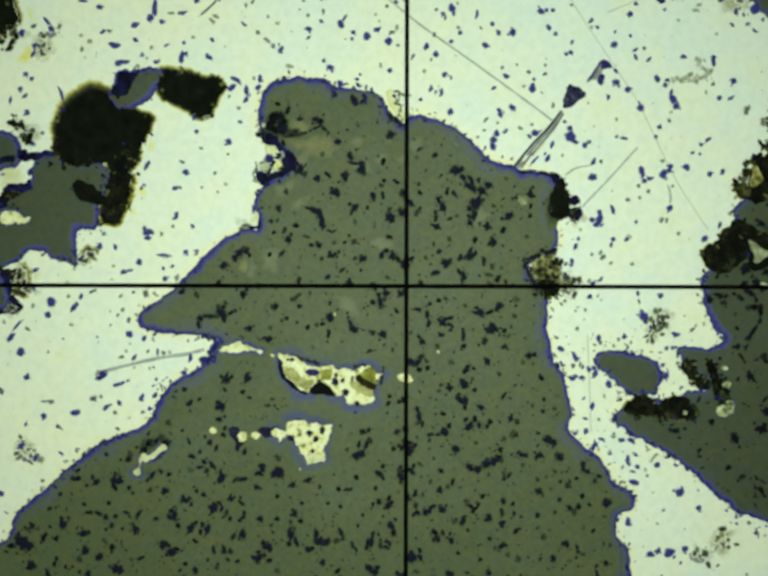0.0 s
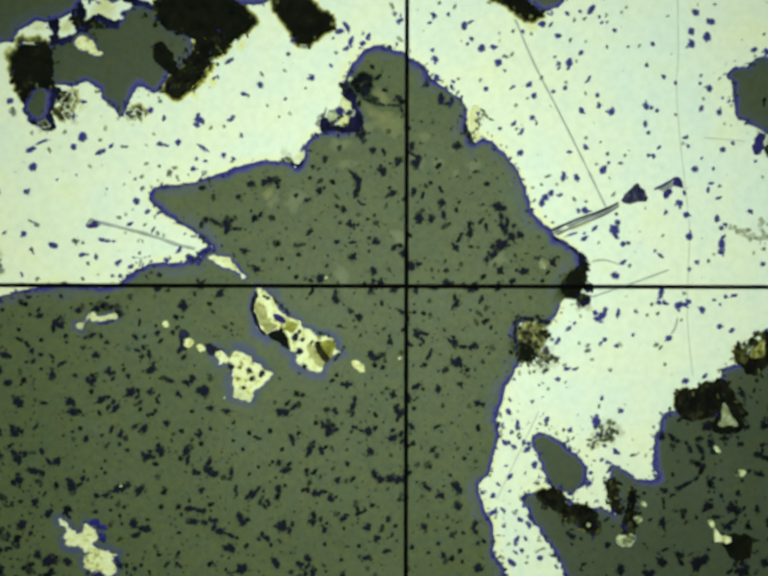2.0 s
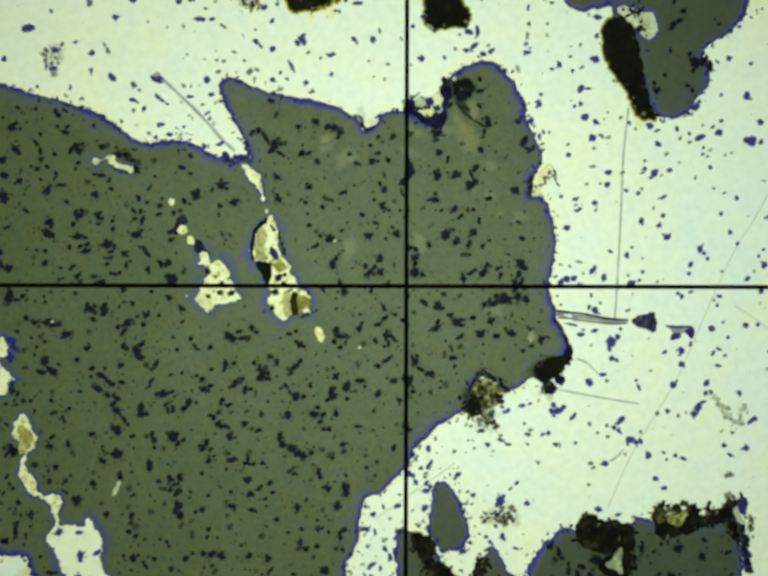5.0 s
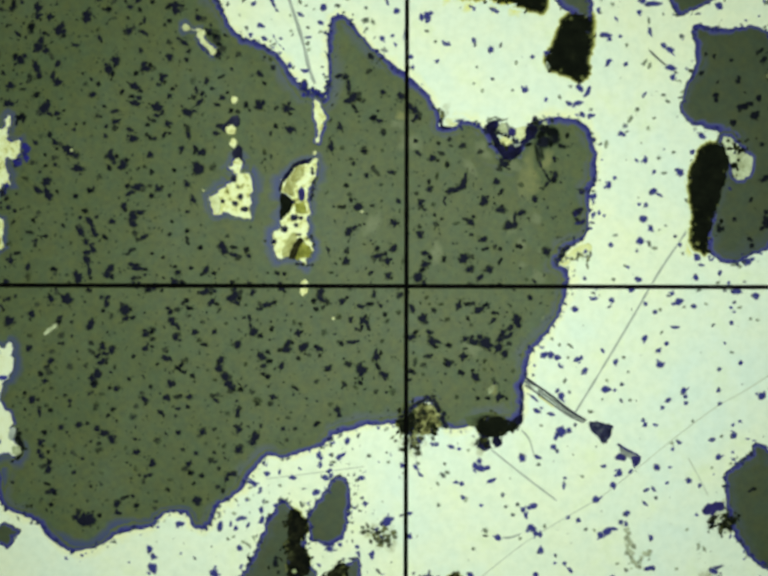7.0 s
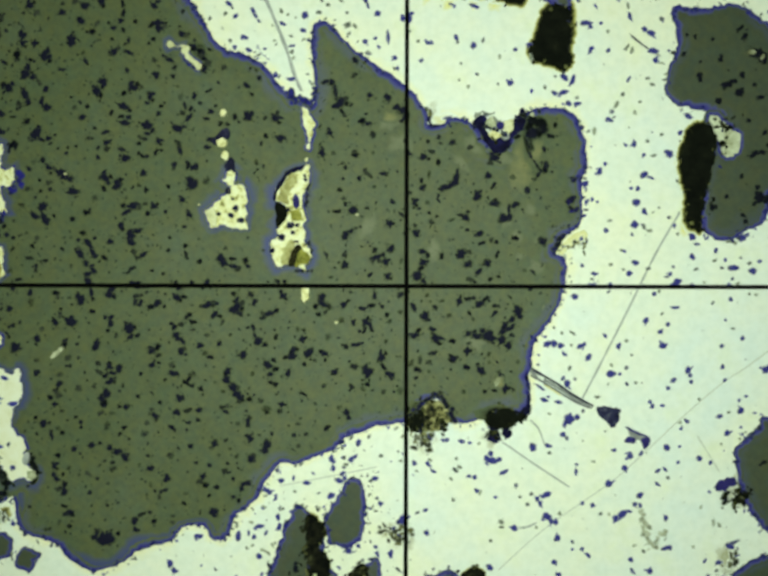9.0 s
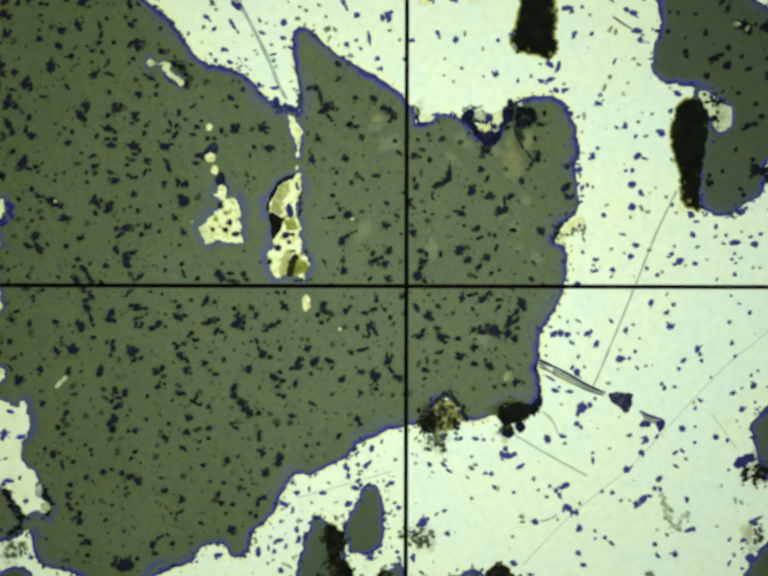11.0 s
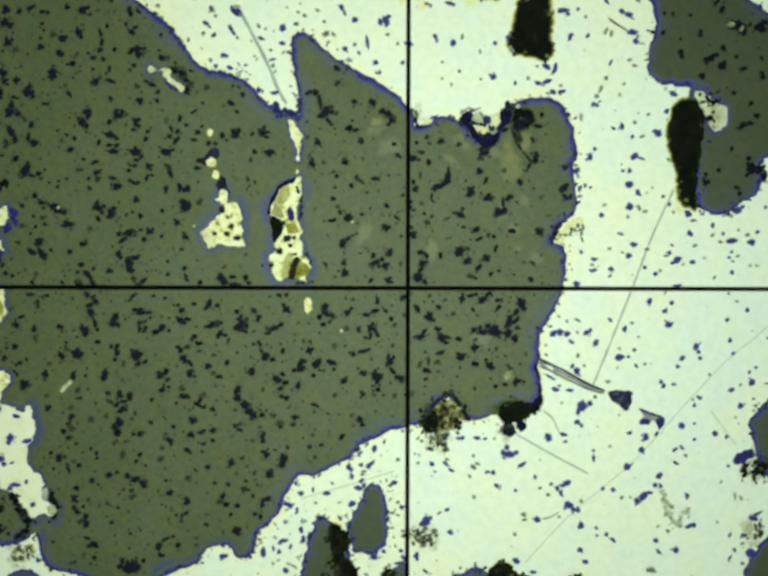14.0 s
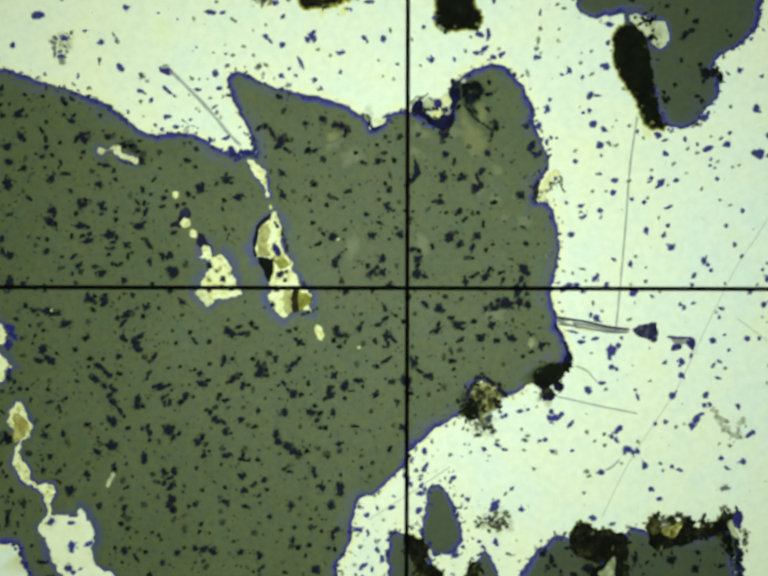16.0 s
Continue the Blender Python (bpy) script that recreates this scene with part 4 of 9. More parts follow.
DARK_SPECKS_ROW_22 = [(-0.461, -0.048, 0.006, 0.0045, 70), (-0.455, 0.039, 0.0045, 0.004, 60), (-0.452, 0.02, 0.009, 0.0025, -75), (-0.436, -0.035, 0.004, 0.003, 0), (-0.423, 0.009, 0.005, 0.0035, 40), (-0.411, -0.044, 0.006, 0.0025, 50), (-0.404, -0.034, 0.0065, 0.0055, 30), (-0.389, -0.038, 0.005, 0.0035, 20), (-0.381, 0.019, 0.008, 0.007, 60), (-0.374, 0.009, 0.01, 0.006, 0), (-0.372, 0.041, 0.004, 0.003, 0), (-0.355, 0.02, 0.008, 0.0025, 5), (-0.351, 0.005, 0.01, 0.0045, -20), (-0.344, -0.001, 0.005, 0.003, 0), (-0.329, 0.02, 0.006, 0.0045, 80), (-0.324, 0.008, 0.004, 0.004, 0), (-0.313, -0.05, 0.0055, 0.004, -30), (-0.26, -0.018, 0.005, 0.003, 0), (-0.252, -0.038, 0.004, 0.003, 0)]
DARK_SPECKS_ROW_23 = [(-0.246, -0.047, 0.009, 0.006, -50), (-0.246, -0.018, 0.004, 0.003, 0), (-0.168, 0.045, 0.008, 0.003, -40), (-0.166, -0.043, 0.008, 0.007, 0), (-0.138, 0.031, 0.0025, 0.0025, 0), (-0.129, 0.047, 0.0045, 0.0035, 0), (-0.125, 0.028, 0.0065, 0.0065, 0), (-0.113, -0.046, 0.004, 0.0025, 40), (-0.072, 0.011, 0.005, 0.003, 40), (-0.071, 0.041, 0.004, 0.004, 0), (-0.063, 0.047, 0.011, 0.0045, 10), (-0.059, -0.031, 0.008, 0.0035, 85), (-0.053, 0.041, 0.005, 0.005, 0), (-0.041, 0.041, 0.007, 0.007, 0), (-0.036, 0.01, 0.0065, 0.005, 20), (-0.006, -0.025, 0.0065, 0.004, 40), (0.023, -0.047, 0.008, 0.0045, 100), (0.026, 0.017, 0.01, 0.0075, 10), (0.031, 0.034, 0.007, 0.003, 30)]
DARK_SPECKS_ROW_24 = [(0.035, 0.046, 0.009, 0.006, -10), (0.039, 0.007, 0.006, 0.003, -40), (0.067, -0.045, 0.0055, 0.004, -20), (0.115, -0.027, 0.01, 0.005, 75), (0.125, 0.049, 0.0085, 0.0055, 15), (0.132, -0.022, 0.006, 0.003, 20), (0.134, 0.019, 0.007, 0.0035, -20), (0.137, -0.05, 0.004, 0.004, 0), (0.143, -0.019, 0.005, 0.003, 0), (0.143, 0.015, 0.004, 0.002, 0), (0.15, 0.036, 0.007, 0.0045, 20), (0.158, -0.029, 0.01, 0.0065, 20), (0.169, -0.017, 0.006, 0.003, 30), (0.175, 0.023, 0.005, 0.003, 40), (0.189, -0.047, 0.007, 0.003, 45), (0.19, -0.031, 0.007, 0.0025, 0), (0.191, 0.029, 0.004, 0.0025, 0), (0.236, -0.038, 0.011, 0.008, 80), (0.241, -0.048, 0.006, 0.005, 0)]
DARK_SPECKS_ROW_25 = [(0.256, 0.011, 0.0055, 0.005, 90), (-0.931, -0.081, 0.007, 0.006, 56), (-0.825, -0.143, 0.006, 0.005, 90), (-0.821, -0.122, 0.004, 0.004, 0), (-0.803, -0.121, 0.007, 0.005, 0), (-0.801, -0.077, 0.007, 0.006, 30), (-0.791, -0.059, 0.006, 0.0025, 25), (-0.764, -0.084, 0.006, 0.005, 40), (-0.712, -0.08, 0.007, 0.003, -15), (-0.711, -0.136, 0.005, 0.003, 90), (-0.708, -0.088, 0.0045, 0.003, -50), (-0.707, -0.142, 0.0065, 0.006, 20), (-0.699, -0.125, 0.006, 0.003, 90), (-0.699, -0.112, 0.0035, 0.0025, 0), (-0.677, -0.101, 0.003, 0.003, 0), (-0.677, -0.135, 0.012, 0.009, -10), (-0.666, -0.083, 0.008, 0.0045, -45), (-0.658, -0.091, 0.008, 0.008, 0), (-0.648, -0.052, 0.01, 0.0065, 90)]
DARK_SPECKS_ROW_26 = [(-0.639, -0.073, 0.008, 0.004, 85), (-0.635, -0.086, 0.004, 0.004, 0), (-0.634, -0.112, 0.006, 0.0035, 10), (-0.607, -0.122, 0.004, 0.003, 80), (-0.601, -0.073, 0.009, 0.007, 90), (-0.599, -0.148, 0.004, 0.003, 30), (-0.597, -0.06, 0.01, 0.006, 40), (-0.595, -0.134, 0.008, 0.0045, 90), (-0.594, -0.12, 0.007, 0.004, 20), (-0.593, -0.078, 0.005, 0.004, -40), (-0.563, -0.13, 0.004, 0.003, 0), (-0.554, -0.14, 0.011, 0.008, 20), (-0.548, -0.073, 0.005, 0.003, 30), (-0.548, -0.085, 0.006, 0.003, 80), (-0.545, -0.137, 0.005, 0.004, 90), (-0.542, -0.052, 0.013, 0.005, 0), (-0.54, -0.09, 0.005, 0.0025, 0), (-0.54, -0.071, 0.006, 0.0025, 0), (-0.536, -0.083, 0.005, 0.003, 80)]
DARK_SPECKS_ROW_27 = [(-0.528, -0.052, 0.004, 0.003, 0), (-0.526, -0.063, 0.003, 0.0025, 0), (-0.515, -0.092, 0.006, 0.0045, 30), (-0.502, -0.084, 0.008, 0.006, 40), (-0.488, -0.063, 0.0025, 0.0025, 0), (-0.488, -0.089, 0.0035, 0.003, 60), (-0.469, -0.123, 0.0045, 0.0025, 0), (-0.464, -0.13, 0.005, 0.004, 0), (-0.463, -0.068, 0.009, 0.007, 0), (-0.458, -0.145, 0.008, 0.006, 60), (-0.451, -0.123, 0.0055, 0.0045, 30), (-0.449, -0.066, 0.007, 0.003, -10), (-0.441, -0.108, 0.004, 0.003, 90), (-0.435, -0.102, 0.005, 0.0035, 0), (-0.425, -0.116, 0.007, 0.003, 10), (-0.424, -0.132, 0.0045, 0.0025, 20), (-0.411, -0.082, 0.004, 0.0025, 0), (-0.398, -0.077, 0.01, 0.007, 0), (-0.395, -0.14, 0.004, 0.003, 0)]
DARK_SPECKS_ROW_28 = [(-0.388, -0.102, 0.004, 0.003, 0), (-0.382, -0.074, 0.004, 0.004, 0), (-0.382, -0.096, 0.008, 0.005, 70), (-0.373, -0.099, 0.005, 0.003, 0), (-0.348, -0.052, 0.0045, 0.004, 0), (-0.34, -0.063, 0.007, 0.004, 60), (-0.339, -0.077, 0.011, 0.011, 0), (-0.334, -0.09, 0.007, 0.0045, -40), (-0.313, -0.118, 0.004, 0.0025, 0), (-0.304, -0.065, 0.008, 0.004, 60), (-0.302, -0.118, 0.007, 0.0025, -60), (-0.298, -0.132, 0.007, 0.002, -65), (-0.289, -0.145, 0.008, 0.007, -30), (-0.286, -0.086, 0.006, 0.003, -40), (-0.284, -0.096, 0.006, 0.0025, 15), (-0.275, -0.149, 0.005, 0.004, 0), (-0.269, -0.086, 0.014, 0.0045, 20), (-0.257, -0.078, 0.0045, 0.004, 0), (-0.254, -0.132, 0.005, 0.003, 80)]
DARK_SPECKS_ROW_29 = [(-0.215, -0.129, 0.0025, 0.0025, 0), (-0.199, -0.132, 0.008, 0.006, 20), (-0.179, -0.063, 0.005, 0.0045, 0), (-0.171, -0.079, 0.005, 0.0035, 0), (-0.164, -0.058, 0.013, 0.005, -30), (-0.157, -0.073, 0.005, 0.003, 60), (-0.151, -0.061, 0.006, 0.004, 90), (-0.121, -0.055, 0.008, 0.0045, 40), (-0.117, -0.137, 0.003, 0.002, 0), (-0.11, -0.14, 0.005, 0.004, 0), (-0.098, -0.089, 0.006, 0.004, 70), (-0.09, -0.135, 0.01, 0.0035, 10), (-0.084, -0.106, 0.004, 0.0025, 0), (-0.081, -0.059, 0.009, 0.004, 0), (-0.077, -0.13, 0.004, 0.002, 50), (-0.074, -0.103, 0.007, 0.0025, 80), (-0.073, -0.086, 0.01, 0.006, 60), (-0.064, -0.092, 0.011, 0.004, -70), (-0.063, -0.051, 0.0065, 0.0035, 15)]
DARK_SPECKS_ROW_30 = [(-0.042, -0.052, 0.004, 0.0035, 0), (-0.031, -0.068, 0.0045, 0.004, 0), (0.029, -0.106, 0.012, 0.005, 20), (0.037, -0.094, 0.005, 0.0035, 50), (0.046, -0.063, 0.009, 0.007, 80), (0.055, -0.071, 0.004, 0.003, 0), (0.062, -0.14, 0.0025, 0.0025, 0), (0.064, -0.09, 0.007, 0.004, -20), (0.072, -0.138, 0.007, 0.0035, 15), (0.073, -0.108, 0.012, 0.006, -20), (0.078, -0.116, 0.005, 0.003, 20), (0.107, -0.11, 0.006, 0.004, 0), (0.107, -0.141, 0.004, 0.003, 0), (0.114, -0.146, 0.0085, 0.006, -15), (0.139, -0.092, 0.006, 0.005, 0), (0.14, -0.128, 0.0075, 0.007, 0), (0.146, -0.062, 0.003, 0.0025, 0), (0.152, -0.086, 0.004, 0.004, 0), (0.156, -0.097, 0.01, 0.0055, 0)]
DARK_SPECKS_ROW_31 = [(0.168, -0.083, 0.006, 0.005, 60), (0.183, -0.094, 0.014, 0.009, -30), (0.208, -0.1, 0.009, 0.007, 80), (0.209, -0.082, 0.009, 0.0045, 70), (0.214, -0.068, 0.006, 0.006, 0), (0.223, -0.075, 0.012, 0.004, 35), (0.223, -0.109, 0.0075, 0.007, 60), (0.227, -0.055, 0.008, 0.004, 50), (0.228, -0.088, 0.005, 0.004, 0), (-0.807, -0.173, 0.008, 0.006, 0), (-0.796, -0.155, 0.005, 0.0035, 0), (-0.785, -0.197, 0.01, 0.008, 20), (-0.744, -0.188, 0.0035, 0.0025, 0), (-0.743, -0.177, 0.0065, 0.006, 40), (-0.74, -0.248, 0.007, 0.006, 0), (-0.735, -0.156, 0.004, 0.0035, 60), (-0.733, -0.246, 0.003, 0.003, 0), (-0.686, -0.185, 0.006, 0.0045, 80), (-0.685, -0.176, 0.007, 0.003, 40)]
DARK_SPECKS_ROW_32 = [(-0.676, -0.211, 0.006, 0.0045, 0), (-0.674, -0.227, 0.006, 0.0025, 0), (-0.66, -0.181, 0.003, 0.003, 0), (-0.655, -0.209, 0.003, 0.003, 0), (-0.623, -0.187, 0.006, 0.0035, 20), (-0.62, -0.178, 0.012, 0.005, 70), (-0.614, -0.217, 0.005, 0.0035, 0), (-0.611, -0.234, 0.008, 0.003, -20), (-0.596, -0.241, 0.005, 0.004, 60), (-0.589, -0.221, 0.008, 0.006, 90), (-0.584, -0.25, 0.008, 0.007, 0), (-0.583, -0.234, 0.008, 0.003, 5), (-0.569, -0.224, 0.008, 0.006, 75), (-0.552, -0.157, 0.007, 0.004, 40), (-0.538, -0.153, 0.006, 0.0035, 30), (-0.524, -0.231, 0.004, 0.003, 60), (-0.51, -0.175, 0.004, 0.003, 0), (-0.507, -0.183, 0.008, 0.005, 20), (-0.502, -0.21, 0.008, 0.005, 40)]
DARK_SPECKS_ROW_33 = [(-0.494, -0.173, 0.007, 0.004, 70), (-0.491, -0.19, 0.006, 0.003, 20), (-0.489, -0.205, 0.0035, 0.0035, 0), (-0.474, -0.239, 0.003, 0.003, 40), (-0.462, -0.208, 0.006, 0.0045, 30), (-0.459, -0.225, 0.009, 0.005, -10), (-0.453, -0.153, 0.009, 0.0045, -20), (-0.448, -0.226, 0.003, 0.003, 0), (-0.445, -0.178, 0.007, 0.006, 70), (-0.443, -0.16, 0.005, 0.003, -30), (-0.44, -0.171, 0.004, 0.003, 0), (-0.436, -0.183, 0.0035, 0.0025, 0), (-0.431, -0.241, 0.008, 0.003, -20), (-0.425, -0.233, 0.007, 0.0035, 60), (-0.418, -0.247, 0.006, 0.003, 0), (-0.408, -0.163, 0.008, 0.0045, 10), (-0.385, -0.185, 0.007, 0.003, 10), (-0.369, -0.156, 0.005, 0.0045, 0), (-0.347, -0.229, 0.009, 0.007, -30)]
DARK_SPECKS_ROW_34 = [(-0.346, -0.211, 0.008, 0.006, 60), (-0.332, -0.244, 0.011, 0.007, -50), (-0.317, -0.175, 0.007, 0.0065, 0), (-0.267, -0.19, 0.011, 0.006, -40), (-0.259, -0.209, 0.006, 0.0035, 0), (-0.258, -0.226, 0.004, 0.003, 0), (-0.255, -0.18, 0.005, 0.0035, -40), (-0.249, -0.198, 0.0065, 0.0035, 10), (-0.248, -0.229, 0.005, 0.005, 0), (-0.235, -0.212, 0.003, 0.003, 0), (-0.231, -0.172, 0.005, 0.003, 20), (-0.223, -0.203, 0.008, 0.005, 70), (-0.217, -0.169, 0.01, 0.005, 0), (-0.216, -0.156, 0.008, 0.005, 60), (-0.209, -0.154, 0.004, 0.004, 0), (-0.191, -0.183, 0.004, 0.003, 0), (-0.188, -0.244, 0.008, 0.0025, -20), (-0.184, -0.16, 0.0085, 0.008, 0), (-0.17, -0.174, 0.0035, 0.003, 0)]
DARK_SPECKS_ROW_35 = [(-0.153, -0.158, 0.009, 0.005, -20), (-0.149, -0.171, 0.0035, 0.003, 0), (-0.127, -0.193, 0.008, 0.0045, 20), (-0.091, -0.221, 0.007, 0.0035, -50), (-0.089, -0.179, 0.007, 0.004, 0), (-0.061, -0.187, 0.012, 0.009, 90), (-0.059, -0.213, 0.0045, 0.003, 0), (-0.034, -0.156, 0.011, 0.0055, 80), (-0.029, -0.175, 0.007, 0.0035, -50), (-0.025, -0.226, 0.0045, 0.003, 60), (-0.014, -0.19, 0.011, 0.0055, -35), (-0.003, -0.224, 0.0025, 0.002, 0), (0.039, -0.192, 0.0045, 0.0025, 15), (0.041, -0.174, 0.0075, 0.0035, -10), (0.062, -0.158, 0.005, 0.0035, 0), (0.092, -0.218, 0.0055, 0.0045, 0), (0.141, -0.161, 0.006, 0.0045, -30), (0.164, -0.153, 0.003, 0.003, 0), (0.171, -0.165, 0.01, 0.006, -35)]
DARK_SPECKS_ROW_36 = [(0.183, -0.208, 0.0045, 0.0035, 0), (0.202, -0.204, 0.006, 0.003, 0), (0.211, -0.174, 0.008, 0.006, -30), (0.224, -0.198, 0.009, 0.0075, 0), (0.241, -0.199, 0.0035, 0.0025, 0), (-0.732, -0.338, 0.004, 0.0035, 0), (-0.714, -0.35, 0.007, 0.0065, 0), (-0.705, -0.295, 0.005, 0.005, 0), (-0.703, -0.347, 0.004, 0.0025, 10), (-0.695, -0.308, 0.0065, 0.0045, 0), (-0.693, -0.283, 0.007, 0.004, -60), (-0.689, -0.266, 0.007, 0.005, 40), (-0.689, -0.291, 0.005, 0.005, 0), (-0.649, -0.271, 0.0065, 0.004, -10), (-0.649, -0.33, 0.0035, 0.0035, 0), (-0.638, -0.34, 0.004, 0.003, 60), (-0.637, -0.35, 0.003, 0.003, 0), (-0.601, -0.288, 0.007, 0.006, 90), (-0.599, -0.318, 0.006, 0.003, 10)]
DARK_SPECKS_ROW_37 = [(-0.594, -0.298, 0.007, 0.004, 30), (-0.593, -0.303, 0.005, 0.004, 0), (-0.592, -0.278, 0.01, 0.007, 75), (-0.565, -0.27, 0.003, 0.002, 0), (-0.562, -0.302, 0.004, 0.003, 0), (-0.549, -0.344, 0.004, 0.0035, 60), (-0.548, -0.303, 0.007, 0.005, 0), (-0.544, -0.299, 0.005, 0.004, 0), (-0.526, -0.278, 0.004, 0.0035, 0), (-0.503, -0.33, 0.004, 0.0035, 0), (-0.495, -0.302, 0.004, 0.0025, 0), (-0.489, -0.313, 0.008, 0.004, -30), (-0.484, -0.321, 0.005, 0.003, 60), (-0.48, -0.287, 0.004, 0.003, 90), (-0.452, -0.335, 0.006, 0.0035, -20), (-0.445, -0.34, 0.003, 0.003, -60), (-0.444, -0.304, 0.007, 0.006, 90), (-0.441, -0.274, 0.007, 0.005, 90), (-0.436, -0.272, 0.005, 0.004, 90)]
DARK_SPECKS_ROW_38 = [(-0.423, -0.298, 0.007, 0.004, 0), (-0.421, -0.338, 0.003, 0.0025, 0), (-0.417, -0.323, 0.005, 0.0025, 20), (-0.399, -0.252, 0.005, 0.004, 0), (-0.399, -0.295, 0.006, 0.004, 40), (-0.399, -0.316, 0.0045, 0.0035, 0), (-0.352, -0.286, 0.005, 0.0035, 0), (-0.344, -0.294, 0.006, 0.003, -20), (-0.342, -0.282, 0.004, 0.004, 0), (-0.322, -0.258, 0.013, 0.0075, -50), (-0.318, -0.271, 0.005, 0.004, 0), (-0.302, -0.288, 0.0025, 0.0025, 0), (-0.298, -0.264, 0.0055, 0.004, 0), (-0.297, -0.308, 0.008, 0.005, 60), (-0.295, -0.318, 0.004, 0.004, 0), (-0.295, -0.34, 0.005, 0.0025, -30), (-0.289, -0.345, 0.008, 0.005, 75), (-0.274, -0.266, 0.005, 0.005, 0), (-0.246, -0.33, 0.004, 0.0025, 70)]
DARK_SPECKS_ROW_39 = [(-0.234, -0.284, 0.005, 0.0045, 0), (-0.23, -0.269, 0.008, 0.0045, -10), (-0.2, -0.33, 0.0045, 0.0045, 0), (-0.194, -0.306, 0.004, 0.0025, 0), (-0.176, -0.326, 0.004, 0.003, 0), (-0.137, -0.314, 0.003, 0.003, 0), (-0.133, -0.308, 0.006, 0.004, 20), (-0.095, -0.274, 0.007, 0.006, 90), (-0.092, -0.284, 0.006, 0.0045, 80), (-0.727, -0.371, 0.003, 0.0025, 0), (-0.697, -0.371, 0.008, 0.004, 90), (-0.685, -0.434, 0.0065, 0.0055, 0), (-0.68, -0.412, 0.005, 0.004, 30), (-0.674, -0.365, 0.005, 0.004, 0), (-0.666, -0.45, 0.004, 0.003, 60), (-0.647, -0.396, 0.0055, 0.0045, 0), (-0.635, -0.405, 0.003, 0.0025, 0), (-0.614, -0.445, 0.007, 0.0025, -40), (-0.613, -0.385, 0.0065, 0.006, -40)]
DARK_SPECKS_ROW_40 = [(-0.596, -0.38, 0.0035, 0.003, 0), (-0.583, -0.416, 0.003, 0.0025, 0), (-0.574, -0.388, 0.0065, 0.0055, -20), (-0.567, -0.418, 0.004, 0.004, 60), (-0.561, -0.395, 0.007, 0.006, 40), (-0.557, -0.358, 0.004, 0.0025, 40), (-0.554, -0.392, 0.005, 0.004, 0), (-0.542, -0.404, 0.009, 0.0065, 90), (-0.537, -0.366, 0.0025, 0.002, 90), (-0.495, -0.398, 0.0035, 0.003, 0), (-0.489, -0.424, 0.007, 0.0045, 0), (-0.485, -0.42, 0.004, 0.003, 90), (-0.453, -0.44, 0.007, 0.0065, 0), (-0.41, -0.37, 0.0055, 0.0035, 0), (-0.395, -0.403, 0.0035, 0.0025, 20), (-0.386, -0.441, 0.0055, 0.0045, 0), (-0.379, -0.43, 0.007, 0.0045, 40), (-0.373, -0.447, 0.0055, 0.005, -20), (-0.368, -0.37, 0.004, 0.0025, 0)]
DARK_SPECKS_ROW_41 = [(-0.368, -0.406, 0.004, 0.003, 0), (-0.362, -0.362, 0.007, 0.0055, 40), (-0.349, -0.449, 0.0045, 0.004, -30), (-0.339, -0.352, 0.004, 0.0025, 30), (-0.335, -0.415, 0.0055, 0.004, 80), (-0.331, -0.399, 0.003, 0.0025, 0), (-0.327, -0.418, 0.005, 0.0025, 40), (-0.317, -0.43, 0.004, 0.0025, 90), (-0.298, -0.448, 0.008, 0.004, 70), (-0.293, -0.438, 0.011, 0.004, 20), (-0.285, -0.436, 0.005, 0.005, 0), (-0.284, -0.386, 0.0085, 0.007, 20), (-0.279, -0.378, 0.004, 0.003, 0), (-0.257, -0.369, 0.009, 0.004, 10), (-0.254, -0.356, 0.011, 0.006, 85), (-0.189, -0.351, 0.004, 0.003, 0), (-0.736, -0.48, 0.007, 0.003, 20), (-0.729, -0.522, 0.0035, 0.0025, 0), (-0.685, -0.452, 0.0045, 0.004, 90)]
DARK_SPECKS_ROW_42 = [(-0.678, -0.462, 0.0075, 0.0045, -20), (-0.673, -0.481, 0.006, 0.004, 80), (-0.661, -0.47, 0.006, 0.004, 80), (-0.661, -0.486, 0.009, 0.005, 80), (-0.657, -0.515, 0.007, 0.0025, -10), (-0.654, -0.531, 0.006, 0.0035, 20), (-0.645, -0.525, 0.008, 0.004, -20), (-0.64, -0.531, 0.005, 0.005, 0), (-0.608, -0.483, 0.004, 0.004, 60), (-0.595, -0.453, 0.0035, 0.003, 0), (-0.573, -0.461, 0.003, 0.003, 0), (-0.57, -0.505, 0.003, 0.003, 0), (-0.511, -0.533, 0.0075, 0.006, 60), (-0.507, -0.55, 0.0065, 0.004, -30), (-0.502, -0.52, 0.005, 0.003, 40), (-0.494, -0.516, 0.005, 0.0025, 30), (-0.482, -0.513, 0.0035, 0.003, 90), (-0.475, -0.469, 0.003, 0.003, 0), (-0.472, -0.53, 0.005, 0.004, 0)]
